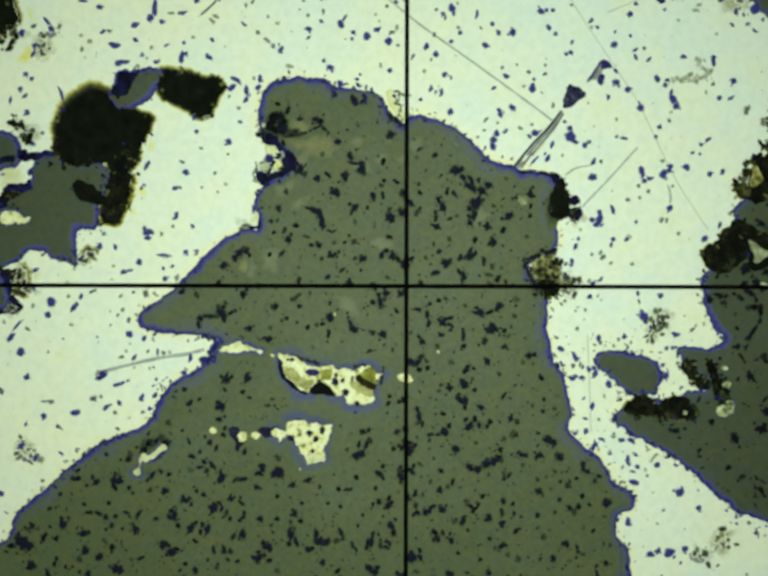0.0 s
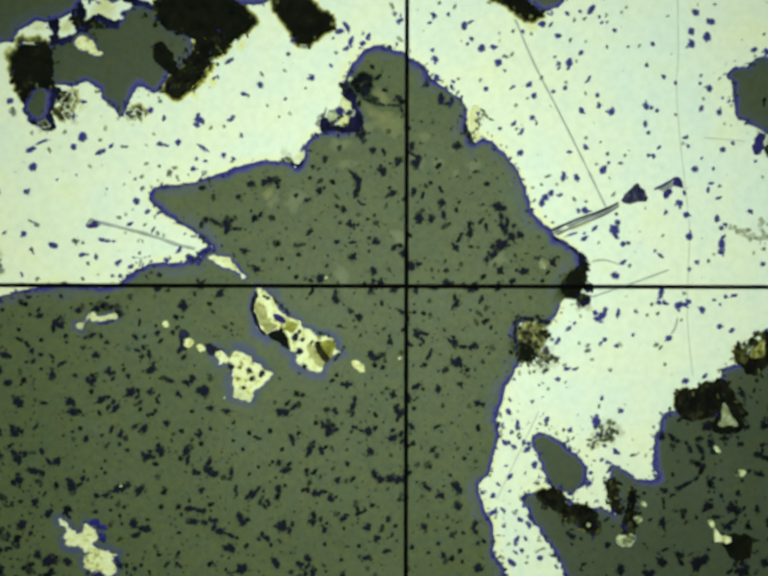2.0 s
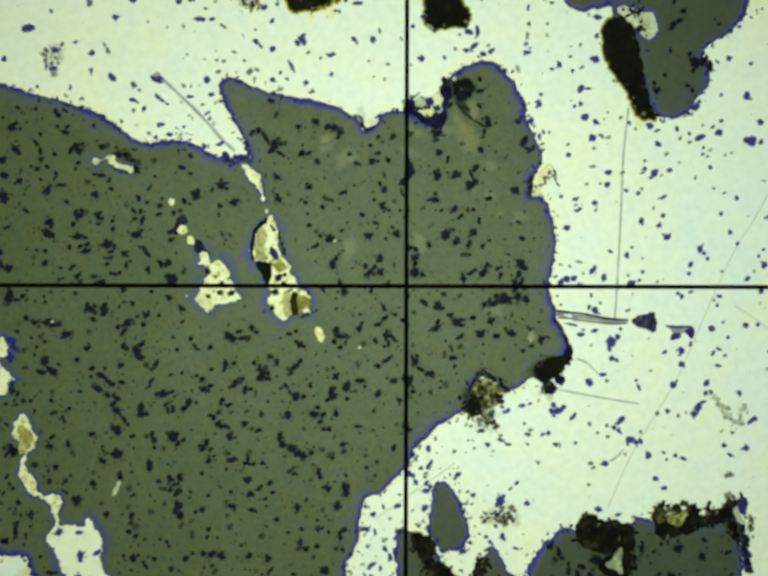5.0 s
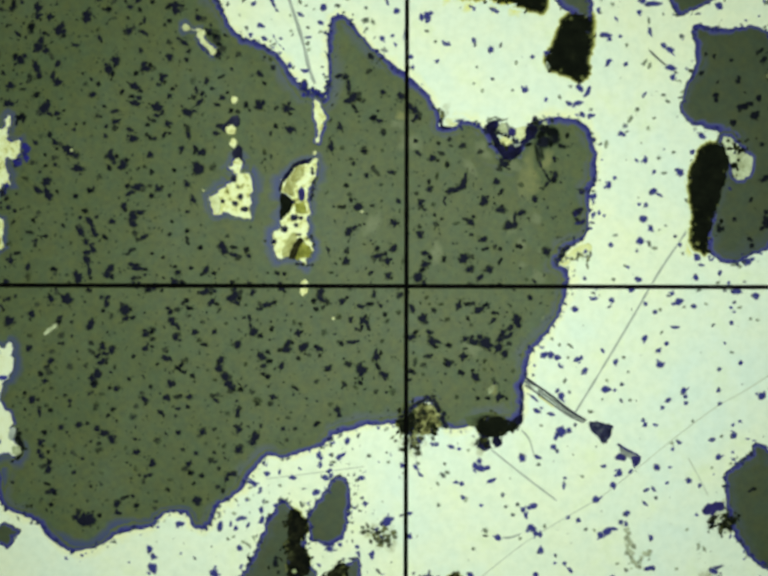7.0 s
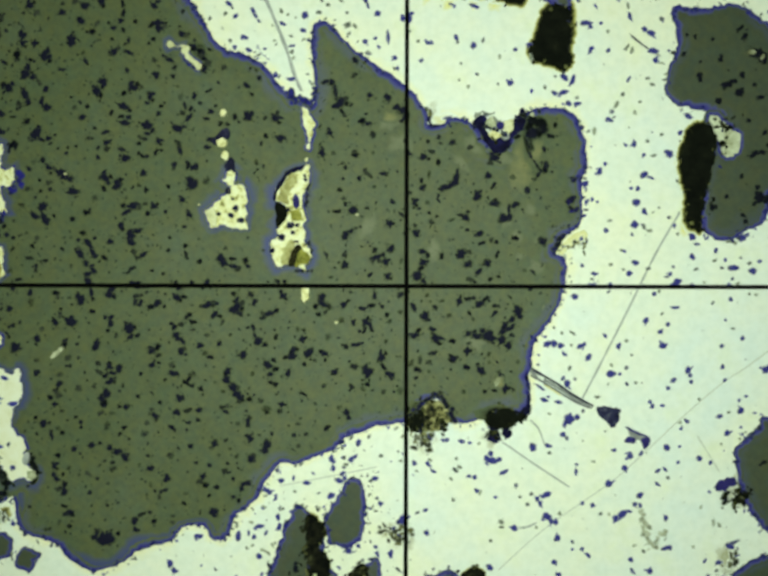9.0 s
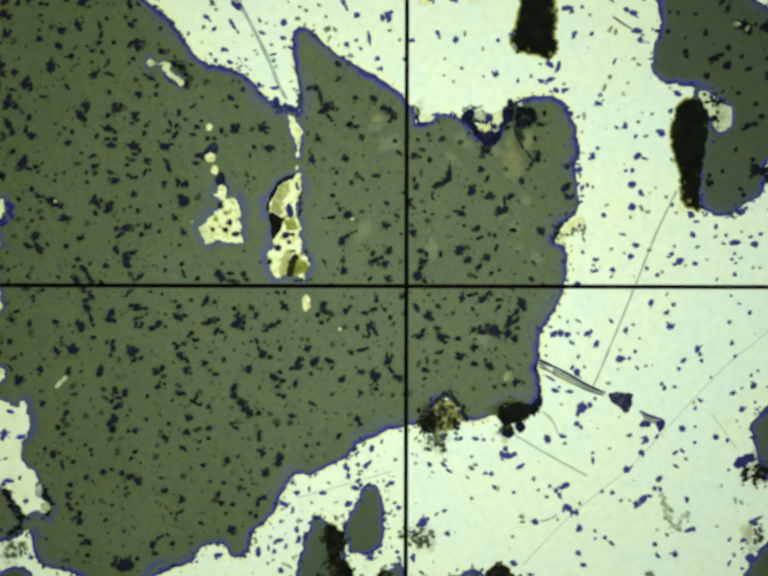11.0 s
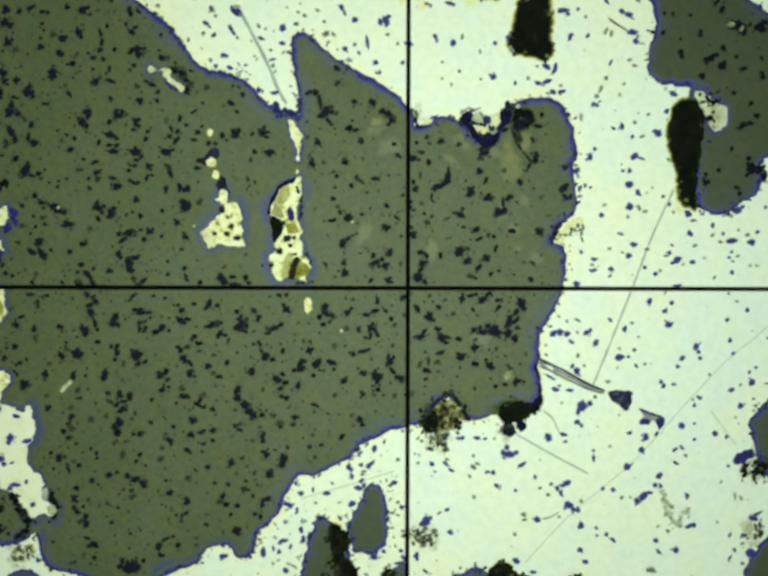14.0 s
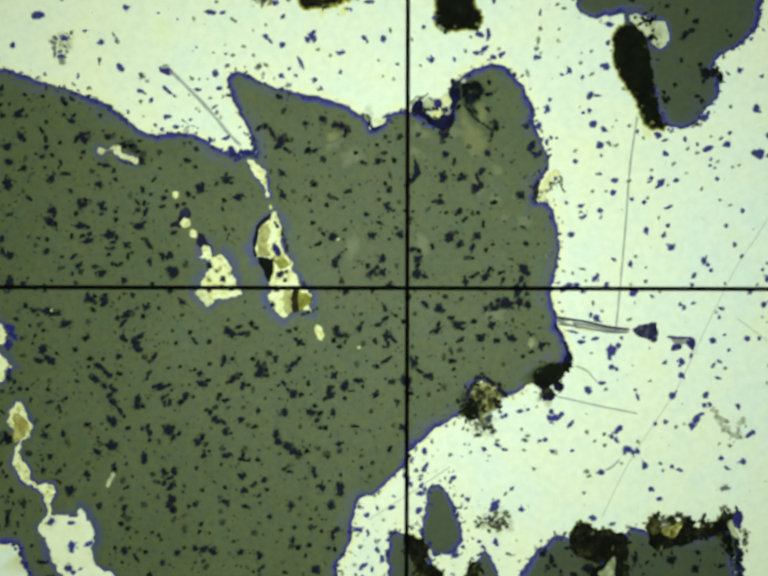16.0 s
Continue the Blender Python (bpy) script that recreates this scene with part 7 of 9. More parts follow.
PALE_STAINS = [(-0.13, 0.922, 0.044, 0.024, 0), (-0.071, 0.879, 0.028, 0.02, 0), (0.004, 0.851, 0.046, 0.028, 0), (-0.003, 0.835, 0.04, 0.026, 0), (-0.188, 0.762, 0.04, 0.03, 0), (0.051, 0.342, 0.04, 0.016, 0), (-0.925, -0.313, 0.05, 0.03, 0)]
YELLOW_FRINGE = [(0.142, 0.592, 0.018, 0.034, 150), (0.099, 0.596, 0.018, 0.034, 150), (0.048, 0.594, 0.016, 0.034, 155), (0.001, 0.596, 0.014, 0.026, 150), (0.344, 0.905, 0.022, 0.04, 150), (0.258, 0.874, 0.034, 0.022, 150), (0.566, 0.162, 0.016, 0.022, 0), (0.543, 0.302, 0.014, 0.04, 0)]
LOW_CRUMBS = [(-0.055, -0.682, 0.006, 0.009, 30), (0.155, -0.776, 0.011, 0.008, -40), (0.16, -0.709, 0.004, 0.009, 0), (-0.025, -0.67, 0.004, 0.005, 0), (-0.133, -0.613, 0.004, 0.004, 0)]
PATCHES_1 = [(-0.194, 0.784, 0.028, 0.024, 26), (-0.208, 0.758, 0.026, 0.018, 20), (-0.122, 0.656, 0.02, 0.024, 26), (0.024, -0.514, 0.024, 0.024, 34), (0.003, -0.513, 0.016, 0.01, 12), (0.731, -0.378, 0.022, 0.022, 26), (0.711, -0.508, 0.022, 0.036, 26), (-0.799, -0.548, 0.03, 0.026, 24), (0.041, -0.518, 0.026, 0.024, 30), (0.016, 0.347, 0.024, 0.016, 20)]
PATCHES_2 = [(0.206, -0.298, 0.024, 0.018, 10), (0.064, -0.312, 0.032, 0.026, 110), (0.096, -0.28, 0.016, 0.014, 14), (-0.41, -0.709, 0.012, 0.02, 8), (-0.365, -0.746, 0.03, 0.018, 24), (0.722, -0.333, 0.012, 0.036, 26), (0.712, -0.374, 0.018, 0.016, 16), (0.299, 0.92, 0.022, 0.04, 30), (0.28, 0.848, 0.034, 0.022, 20), (0.099, 0.83, 0.024, 0.026, 24), (-0.252, 0.784, 0.028, 0.018, 22), (-0.528, 0.685, 0.026, 0.02, 16), (-0.375, -0.757, 0.014, 0.03, 14), (-0.404, -0.723, 0.024, 0.012, 10), (0.362, -0.623, 0.036, 0.016, 40)]
VEIN_BODY = [(-0.217, 0.222), (-0.212, 0.207), (-0.211, 0.192), (-0.217, 0.177), (-0.223, 0.162), (-0.225, 0.147), (-0.221, 0.132), (-0.216, 0.112), (-0.213, 0.082), (-0.211, 0.062), (-0.201, 0.052), (-0.197, 0.037), (-0.201, 0.024), (-0.207, 0.019), (-0.204, 0.006), (-0.214, 0.014), (-0.229, 0.016), (-0.244, 0.015), (-0.259, 0.012), (-0.269, 0.022), (-0.281, 0.037), (-0.280, 0.057), (-0.269, 0.072), (-0.266, 0.090), (-0.261, 0.102), (-0.253, 0.112), (-0.249, 0.126), (-0.257, 0.139), (-0.269, 0.144), (-0.278, 0.150), (-0.276, 0.162), (-0.269, 0.177), (-0.262, 0.192), (-0.257, 0.203), (-0.244, 0.210), (-0.229, 0.216)]
BEAD_PAIR = [(-0.380, 0.198), (-0.370, 0.199), (-0.366, 0.190), (-0.369, 0.178), (-0.367, 0.170), (-0.377, 0.168), (-0.386, 0.174), (-0.391, 0.180), (-0.383, 0.184)]
DARK_PATCHES = [(0.100, -0.274, 0.018, 0.018, 14), (-0.049, 0.869, 0.016, 0.016, 30), (0.619, 0.377, 0.022, 0.018, 30), (0.626, 0.332, 0.01, 0.024, 16), (0.211, -0.293, 0.018, 0.016, 14), (0.057, 0.768, 0.03, 0.012, 14), (-0.075, -0.673, 0.026, 0.03, 18), (-0.215, 0.861, 0.03, 0.014, 16), (0.726, -0.376, 0.024, 0.030, 60), (0.692, -0.392, 0.008, 0.022, 26), (0.712, -0.396, 0.008, 0.016, 14), (0.115, 0.857, 0.016, 0.018, 40), (0.088, 0.828, 0.016, 0.014, 30), (-0.034, 0.839, 0.016, 0.024, 40), (-0.191, 0.785, 0.020, 0.020, 24), (0.269, 0.914, 0.024, 0.020, 30)]


# ---- building ----
def spline(points, step=0.004, closed=True):
    """A smooth line through the points, as an array of even steps."""
    p = np.array(points, float)
    n = len(p)
    out = []
    for i in range(n if closed else n - 1):
        if closed:
            a, b, c, d = p[i - 1], p[i], p[(i + 1) % n], p[(i + 2) % n]
        else:
            a, b, c, d = p[max(i - 1, 0)], p[i], p[i + 1], p[min(i + 2, n - 1)]
        k = max(2, int(np.linalg.norm(c - b) / step))
        s = np.linspace(0, 1, k, endpoint=False)[:, None]
        out.append(0.5 * (2 * b + (c - a) * s + (2 * a - 5 * b + 4 * c - d) * s ** 2 + (3 * b - a - 3 * c + d) * s ** 3))
    return np.concatenate(out)


def normals(p, reach=3):
    """Outward normals of a closed line, smoothed over some steps."""
    d = np.roll(p, -reach, 0) - np.roll(p, reach, 0)
    area = 0.5 * np.sum(p[:, 0] * np.roll(p[:, 1], -1) - np.roll(p[:, 0], -1) * p[:, 1])
    n = np.stack([d[:, 1], -d[:, 0]], 1) * (1 if area > 0 else -1)
    return n / np.maximum(np.linalg.norm(n, axis=1), 1e-9)[:, None]


def ragged(points, seed, amount=0.0025, step=0.004):
    """The outline with a broken, grainy edge."""
    p = spline(points, step)
    n = normals(p)
    shift = [0.7 * noise.noise((x * 45, y * 45, seed)) + 0.6 * noise.noise((x * 110, y * 110, seed + 7)) + 0.4 * noise.noise((x * 260, y * 260, seed + 3)) for x, y in p]
    return p + n * (np.array(shift) * amount * 2.2)[:, None]


def inside(poly, xy):
    """Which of the places xy lie inside the closed outline."""
    x, y = xy[:, 0], xy[:, 1]
    hit = np.zeros(len(xy), bool)
    for (x0, y0), (x1, y1) in zip(poly, np.roll(poly, -1, 0)):
        if y0 != y1:
            hit ^= ((y0 > y) != (y1 > y)) & (x < (x1 - x0) * (y - y0) / (y1 - y0) + x0)
    return hit


def part(name, bm, material, parent, label="", kind=""):
    me = bpy.data.meshes.new(name)
    bm.to_mesh(me)
    bm.free()
    me.materials.append(material)
    ob = new(name, me)
    ob.parent = parent
    return tagged(ob, label, kind=kind)


def slab_bm(p, low, high, bevel=0.002):
    """A flat-topped slab over the outline, its edge chamfered outward."""
    bm = bmesh.new()
    n = normals(p, 2)
    top = [bm.verts.new((x, y, high)) for x, y in p]
    mid = [bm.verts.new((x, y, high - (high - low) * 0.4)) for x, y in p + n * bevel * 0.7]
    foot = [bm.verts.new((x, y, low)) for x, y in p + n * bevel]
    k = len(p)
    flat = delaunay_2d_cdt([Vector(q) for q in p], [], [list(range(k))], 1, 1e-7)
    caps = [bm.verts.new((v.x, v.y, high)) for v in flat[0]]
    for f in flat[2]:
        bm.faces.new([caps[i] for i in f])
    for a, b in ((mid, top), (foot, mid)):
        for i in range(k):
            bm.faces.new((a[i], a[(i + 1) % k], b[(i + 1) % k], b[i]))
    bmesh.ops.recalc_face_normals(bm, faces=bm.faces)
    for f in bm.faces:
        if f.normal.z < 0:
            f.normal_flip()
    return bm


def band_bm(p, width, z, seed, out=0.0, closed=True, fade=(1.0, 0.6), least=0.35, where=None):
    """A ribbon along an outline that carries a stain or painted fringe, strongest on the line (width < 0: outwards)."""
    bm = bmesh.new()
    lay = bm.verts.layers.float.new("stain")
    n = normals(p, 6)
    w = np.array([0.75 + 0.9 * noise.noise((x * 9, y * 9, seed)) for x, y in p]).clip(least, 1.5) * width
    keep = [where is None or where(x, y) for x, y in p]
    rows = []
    for f, s, dz in ((-out / abs(width), 1.0, -0.0006), (0.25, fade[0], 0), (0.6, fade[1], 0.0003), (1.0, 0.0, 0.0006)):
        row = []
        for (x, y), (nx, ny), k in zip(p, n, w):
            v = bm.verts.new((x - nx * k * f, y - ny * k * f, z + dz))
            v[lay] = s
            row.append(v)
        rows.append(row)
    m = len(p)
    for a, b in zip(rows, rows[1:]):
        for i in range(m if closed else m - 1):
            if keep[i] and keep[(i + 1) % m]:
                bm.faces.new((a[i], a[(i + 1) % m], b[(i + 1) % m], b[i]))
    bmesh.ops.delete(bm, geom=[v for v in bm.verts if not v.link_faces], context="VERTS")
    bmesh.ops.recalc_face_normals(bm, faces=bm.faces)
    if sum(f.normal.z for f in bm.faces) < 0:
        bmesh.ops.reverse_faces(bm, faces=bm.faces)
    return bm


def cloud_bm(x, y, rx, ry, turn, z, seed, strong=False):
    """A faint patch that fades towards its uneven edge."""
    bm = bmesh.new()
    lay = bm.verts.layers.float.new("stain")
    c, s = math.cos(radians(turn)), math.sin(radians(turn))
    mid = bm.verts.new((x, y, z + 0.0004))
    mid[lay] = 1.0 if strong else 0.8
    last = None
    for f, v in ((0.5, 1.0), (0.78, 0.6), (1.0, 0.0)) if strong else ((0.35, 0.75), (0.7, 0.4), (1.0, 0.0)):
        ring = []
        for i in range(24):
            a = i * math.tau / 24
            k = f * (1 + 0.5 * noise.noise((math.cos(a) * 1.5, math.sin(a) * 1.5, seed)))
            u, w = rx * k * math.cos(a), ry * k * math.sin(a)
            q = bm.verts.new((x + u * c - w * s, y + u * s + w * c, z + 0.0004 * (1 - f)))
            q[lay] = v
            ring.append(q)
        for i in range(24):
            j = (i + 1) % 24
            bm.faces.new((mid, ring[i], ring[j]) if last is None else (last[i], ring[i], ring[j], last[j]))
        last = ring
    return bm


def fan_bm(points, z):
    """A faint patch over an outline, fading out at its edge."""
    p = spline(points, 0.006)
    mid = p.mean(0)
    bm = bmesh.new()
    lay = bm.verts.layers.float.new("stain")
    top = bm.verts.new((*mid, z))
    top[lay] = 0.65
    last = None
    for f, v in ((0.25, 0.62), (0.5, 0.55), (0.75, 0.36), (1.0, 0.0)):
        ring = []
        for q in mid + (p - mid) * f:
            w = bm.verts.new((*q, z - 0.0012 * f * f))
            w[lay] = v
            ring.append(w)
        n = len(ring)
        for i in range(n):
            j = (i + 1) % n
            bm.faces.new((top, ring[i], ring[j]) if last is None else (last[i], ring[i], ring[j], last[j]))
        last = ring
    bmesh.ops.recalc_face_normals(bm, faces=bm.faces)
    if sum(f.normal.z for f in bm.faces) < 0:
        bmesh.ops.reverse_faces(bm, faces=bm.faces)
    return bm


class Blobs:
    """Many small domed, irregular pieces gathered for one mesh."""

    def __init__(self):
        self.v, self.f, self.s = [], [], []

    def add(self, x, y, r, z, stretch=1.0, turn=0.0, rise=0.35, n=11, core=0.66, rough=(0.78, 1.14)):
        base = len(self.v)
        c, s = math.cos(turn), math.sin(turn)
        self.v.append((x, y, z + min(r * rise, 0.004)))
        self.s.append(1.0)
        spokes = [((i + random.uniform(-0.3, 0.3)) * math.tau / n, r * random.uniform(*rough)) for i in range(n)]
        for size, lift, stain in ((core, 0.55, 1.0), (1.0, 0.0, 0.0)):
            for a, k in spokes:
                k = k * size + (min(0.0018, r * 0.28) if stain == 0 else 0)
                u, w = k * math.cos(a) * stretch, k * math.sin(a) / stretch
                self.v.append((x + u * c - w * s, y + u * s + w * c, z + min(r * rise, 0.004) * lift))
                self.s.append(stain)
        for i in range(n):
            j = (i + 1) % n
            self.f.append((base, base + 1 + i, base + 1 + j))
            self.f.append((base + 1 + i, base + 1 + n + i, base + 1 + n + j, base + 1 + j))

    def speck(self, x, y, l, w, turn, z, strength, compact=False):
        """One speck, as long and as wide as given: an uneven body with a lobe or two at its ends."""
        c, s = math.cos(radians(turn)), math.sin(radians(turn))
        first = len(self.s)
        l, w = l * (0.94 if compact else 1.0), min(w * (1.15 if compact else 1.22), l)
        r = math.sqrt(l * w)
        k = math.sqrt(l / w)
        if compact:
            self.add(x, y, r * 1.04, z, k, radians(turn), n=12, core=0.80, rough=(0.68, 1.24))
            for f in (-0.5, 0.5):
                g = random.uniform(-0.35, 0.35)
                self.add(x + l * f * c - w * g * s, y + l * f * s + w * g * c, w * random.uniform(0.5, 0.85), z, 1.1, random.uniform(0, 3), n=9, core=0.8, rough=(0.7, 1.2))
            for _ in range(random.choice((0, 1, 1, 2))):
                f, d = random.uniform(0, math.tau), random.uniform(0.9, 1.5)
                self.add(x + l * d * math.cos(f) * c - w * d * math.sin(f) * s, y + l * d * math.cos(f) * s + w * d * math.sin(f) * c, w * random.uniform(0.2, 0.5), z, random.uniform(1.0, 1.8), random.uniform(0, 3), n=7, core=0.6)
            return
        self.add(x, y, r * 1.06, z, min(k, 1.5), radians(turn), n=17, core=0.80, rough=(0.54, 1.32))
        for _ in range(random.choice((3, 4, 4, 5)) if k > 1.3 else random.choice((2, 3, 4))):
            f = random.choice((-1, 1)) * random.uniform(0.35, 0.95)
            g = random.uniform(-0.85, 0.85)
            self.add(x + l * f * c - w * g * s, y + l * f * s + w * g * c, r * random.uniform(0.34, 0.66), z, random.uniform(0.8, 1.25), radians(turn) + random.uniform(-0.7, 0.7), n=9, core=0.76, rough=(0.65, 1.25))
        # crumbs round it
        for _ in range(random.choice((2, 3, 4, 5))):
            f = random.uniform(0, math.tau)
            d = random.uniform(1.1, 1.85)
            self.add(x + l * d * math.cos(f) * c - w * d * math.sin(f) * s, y + l * d * math.cos(f) * s + w * d * math.sin(f) * c, r * random.uniform(0.11, 0.27), z, random.uniform(0.9, 1.6), random.uniform(0, 3), n=6, core=0.6)
        if strength < 1:
            self.s[first:] = [v * strength for v in self.s[first:]]

    def mesh(self, name, material):
        me = bpy.data.meshes.new(name)
        me.from_pydata(self.v, [], self.f)
        me.attributes.new("stain", "FLOAT", "POINT").data.foreach_set("value", self.s)
        me.materials.append(material)
        return me

    def clump(self, x, y, r, z, stretch=1.0, turn=0.0, bits=None):
        """One speck: a ragged lump of a few joined bits."""
        self.add(x, y, r * 0.78, z, stretch, turn)
        for _ in range((2 if r < 0.006 else 4) if bits is None else bits):
            a, d = random.uniform(0, math.tau), r * random.uniform(0.5, 0.95)
            u, w = d * math.cos(a) * stretch, d * math.sin(a) / stretch
            self.add(x + u * math.cos(turn) - w * math.sin(turn), y + u * math.sin(turn) + w * math.cos(turn), r * random.uniform(0.25, 0.55), z, random.uniform(0.8, 1.3), random.uniform(0, 3), n=7)

    def link(self, name, material, parent, label="", kind=""):
        ob = new(name, self.mesh(name, material))
        ob.parent = parent
        return tagged(ob, label, kind=kind)


TOP = 0.004      # the hard grains stand this proud of the softer sulphide

# ---- the place: stage, tube, reticle ----
def ring_bm(inner, outer, low, high, n=96):
    bm = bmesh.new()
    loops = []
    for r, z in ((inner, low), (outer, low), (outer, high), (inner, high)):
        loops.append([bm.verts.new((r * math.cos(i * math.tau / n), r * math.sin(i * math.tau / n), z)) for i in range(n)])
    for a, b in zip(loops, loops[1:] + loops[:1]):
        for i in range(n):
            bm.faces.new((a[i], a[(i + 1) % n], b[(i + 1) % n], b[i]))
    bmesh.ops.recalc_face_normals(bm, faces=bm.faces)
    return bm


def disc_bm(r, low, high, n=96):
    bm = bmesh.new()
    bmesh.ops.create_cone(bm, cap_ends=True, segments=n, radius1=r, radius2=r, depth=high - low, matrix=Matrix.Translation((0, 0, (low + high) / 2)))
    return bm


floor = part("floor", disc_bm(2.6, -0.26, -0.18), M_STAGE, None)
tagged(floor, "dark round metal microscope stage plate", "stage", kind="structure")
tube = part("wall_tube", ring_bm(1.3, 1.36, 0.55, 3.4), M_BLACK, None)
tagged(tube, "blackened inside of the microscope tube", "tube wall", kind="structure")
cap = part("ceiling", disc_bm(1.36, 3.4, 3.46), M_BLACK, None)
tagged(cap, "black closed top of the microscope tube", "ceiling", kind="structure")

RETICLE_Z = 1.2
reticle = new("crosshair_reticle")
tagged(reticle, "thin black crosshair wires stretched across the eyepiece", "crosshair")


def hair(name, length, r):
    bm = bmesh.new()
    bmesh.ops.create_cone(bm, cap_ends=True, segments=12, radius1=r, radius2=r, depth=length, matrix=Matrix.Rotation(math.pi / 2, 4, "Y"))
    return part(name, bm, M_BLACK, reticle)


across = hair("horizontal_hair", 2.56, 0.0020)
across.matrix_basis = pose(0, 0, 0, 0, 0, -0.14)
upright = hair("vertical_hair", 2.56, 0.0020)
upright.matrix_basis = pose(0, 0, 0.0024, 0, 0, 90 - 0.14)
part("mount_ring", ring_bm(1.2, 1.3, -0.02, 0.02), M_BLACK, reticle, "black mounting ring")

# ---- the section ----
section = new("polished_ore_section")
tagged(section, "polished ore section, pale sulphide with olive-grey grains and dark pits", "ore section")
matrix_slab = part("sulphide_matrix", disc_bm(1.5, -0.18, 0.0, 128), M_SULPHIDE, section, "pale greenish-white polished sulphide")

grains = {}


def grain(key, points, label, seed, rim=0.015, amount=0.0032, soft=0.036, grey=True):
    p = ragged(points, seed, amount)
    g = part("mineral_grain", slab_bm(p, 0.0, TOP), M_GREY if grey else M_SILICATE, section, label)
    # blue lens fringe along the outline, put into the rims' colour
    if soft:
        part("soft_rim", band_bm(p, soft, TOP + 0.0006, seed + 2, fade=(0.85, 0.4)), M_GREY_RIM_SOFT if grey else M_RIM_SOFT, g, "hazy grey-blue edge")
    part("rim", band_bm(p, rim, TOP + 0.0014, seed + 1, out=0.002, fade=(0.64, 0.36)), M_GREY_RIM if grey else M_RIM, g, "dark blue colour fringe painted along the edge")
    if not grey:
        part("yellow_border", band_bm(p, -0.030, 0.0006, seed + 4, fade=(0.8, 0.45)), M_BORDER, g, "faint yellow stain along the edge")
    grains[key] = (g, p)
    return g


grain("main", MAIN_UPPER + MAIN_RIGHT + MAIN_LOWER, "large olive-grey grain full of dark specks", 1, rim=0.018, amount=0.0023, soft=0.046, grey=False)
# broader blue fringe painted along the lower left edge
part("edge_haze", band_bm(grains["main"][1], 0.030, TOP + 0.0010, 31, fade=(0.95, 0.6), where=lambda x, y: -0.80 < x < -0.34 and y < -0.40), M_HALO_BLUE, grains["main"][0], "slate-blue haze along the lower edge")
grain("right", RIGHT_GRAIN, "olive-grey grain with a scalloped edge", 2)
grain("shard", SHARD_GRAIN, "small pointed grey shard with blue edge", 3, soft=0.008)
grain("sliver", TOP_SLIVER, "small grey grain between two black pits", 4, soft=0.008)
grain("top", TOP_GRAIN, "grey grain with pointed lower lobes", 5)
grain("corner", CORNER_GRAIN, "grey grain with a blue-edged tongue", 6)
grain("low", LOW_GRAIN_A, "dark olive-grey grain with crumbled upper edge", 7, rim=0.015)
grain("island", ISLAND, "small rounded grey island grain with blue edge", 8, soft=0.014)
grain("far", FAR_GRAIN, "dark grey grain at the section's side", 10)
grain("small", SMALL_GRAIN, "small grey grain under a black pit", 12, soft=0.006)
grain("edge", EDGE_GRAIN, "dark grey grain with pointed top", 9)

grain("pebble", [(-0.821, -0.589), (-0.799, -0.581), (-0.779, -0.583), (-0.764, -0.593), (-0.759, -0.608), (-0.763, -0.625), (-0.781, -0.634), (-0.804, -0.641), (-0.821, -0.626)], "small purple-grey pebble of silicate", 13, rim=0.012, soft=0.012)
grain("chip", [(-0.745, -0.626), (-0.739, -0.613), (-0.726, -0.606), (-0.713, -0.610), (-0.699, -0.619), (-0.708, -0.628), (-0.714, -0.648), (-0.735, -0.653), (-0.746, -0.642)], "small dark slate-grey chip", 14, rim=0.012, soft=0.010)


def inclusion(points, label, seed, host, material=None, rim=0.009, amount=0.0030, halo=True, shrink=0.0):
    p = ragged(points, seed, amount, 0.003)
    p = p - normals(p) * shrink
    ob = part("bright_inclusion", slab_bm(p, TOP - 0.001, TOP + 0.003 + 0.0004 * (seed - 20), 0.0015), material or M_GOLD, grains[host][0], label)
    # blue lens fringe painted round the inclusion
    if halo:
        part("inclusion_halo", band_bm(p, -0.030, TOP + 0.0018, seed + 5, fade=(0.8, 0.4)), M_HALO_BLUE, grains[host][0], "faint grey-blue halo")
    part("inclusion_rim", band_bm(p, -rim, TOP + 0.0024, seed + 1, fade=(0.8, 0.4)), M_RIM if host == "main" else M_GREY_RIM, grains[host][0], "blue edge of an inclusion")
    return p


bright = []
for pts, lab, s, m in ((VEIN_WHITE, "broad pale vein in the grain", 21, M_VEIN_PALE), (VEIN_THIN, "thin crooked pale yellow vein", 22, M_GOLD), (VEIN_LOBES, "two-lobed pale inclusion", 23, M_GOLD),
                       (INC_TRI, "pale triangular inclusion with dark dots", 24, M_GOLD), (INC_VEIN, "thin pale yellow head of the vein", 25, M_GOLD), (INC_SLIVER, "pale pointed sliver", 26, M_GOLD_DULL),
                       (VEIN_BODY, "long pale yellow vein with olive blocks", 27, M_GOLD), (BEAD_PAIR, "two pale beads grown together", 23, M_GOLD)):
    bright.append(inclusion(pts, lab, s, "main", m, halo=pts is not INC_VEIN, amount=0.0055 if pts is VEIN_LOBES else 0.0036, shrink=0.0035 if pts is VEIN_THIN else 0.001 if pts is VEIN_LOBES else 0.0016 if pts is INC_SLIVER else 0.0))

inclusion(YELLOW_SLIP, "small yellow slip", 27, "top", M_GOLD, 0.008, 0.0035, False)
inclusion(NOTCH_PATCH, "pale tan slabs in a notch", 28, "right", M_SLAB, 0.013, 0.0035, False)


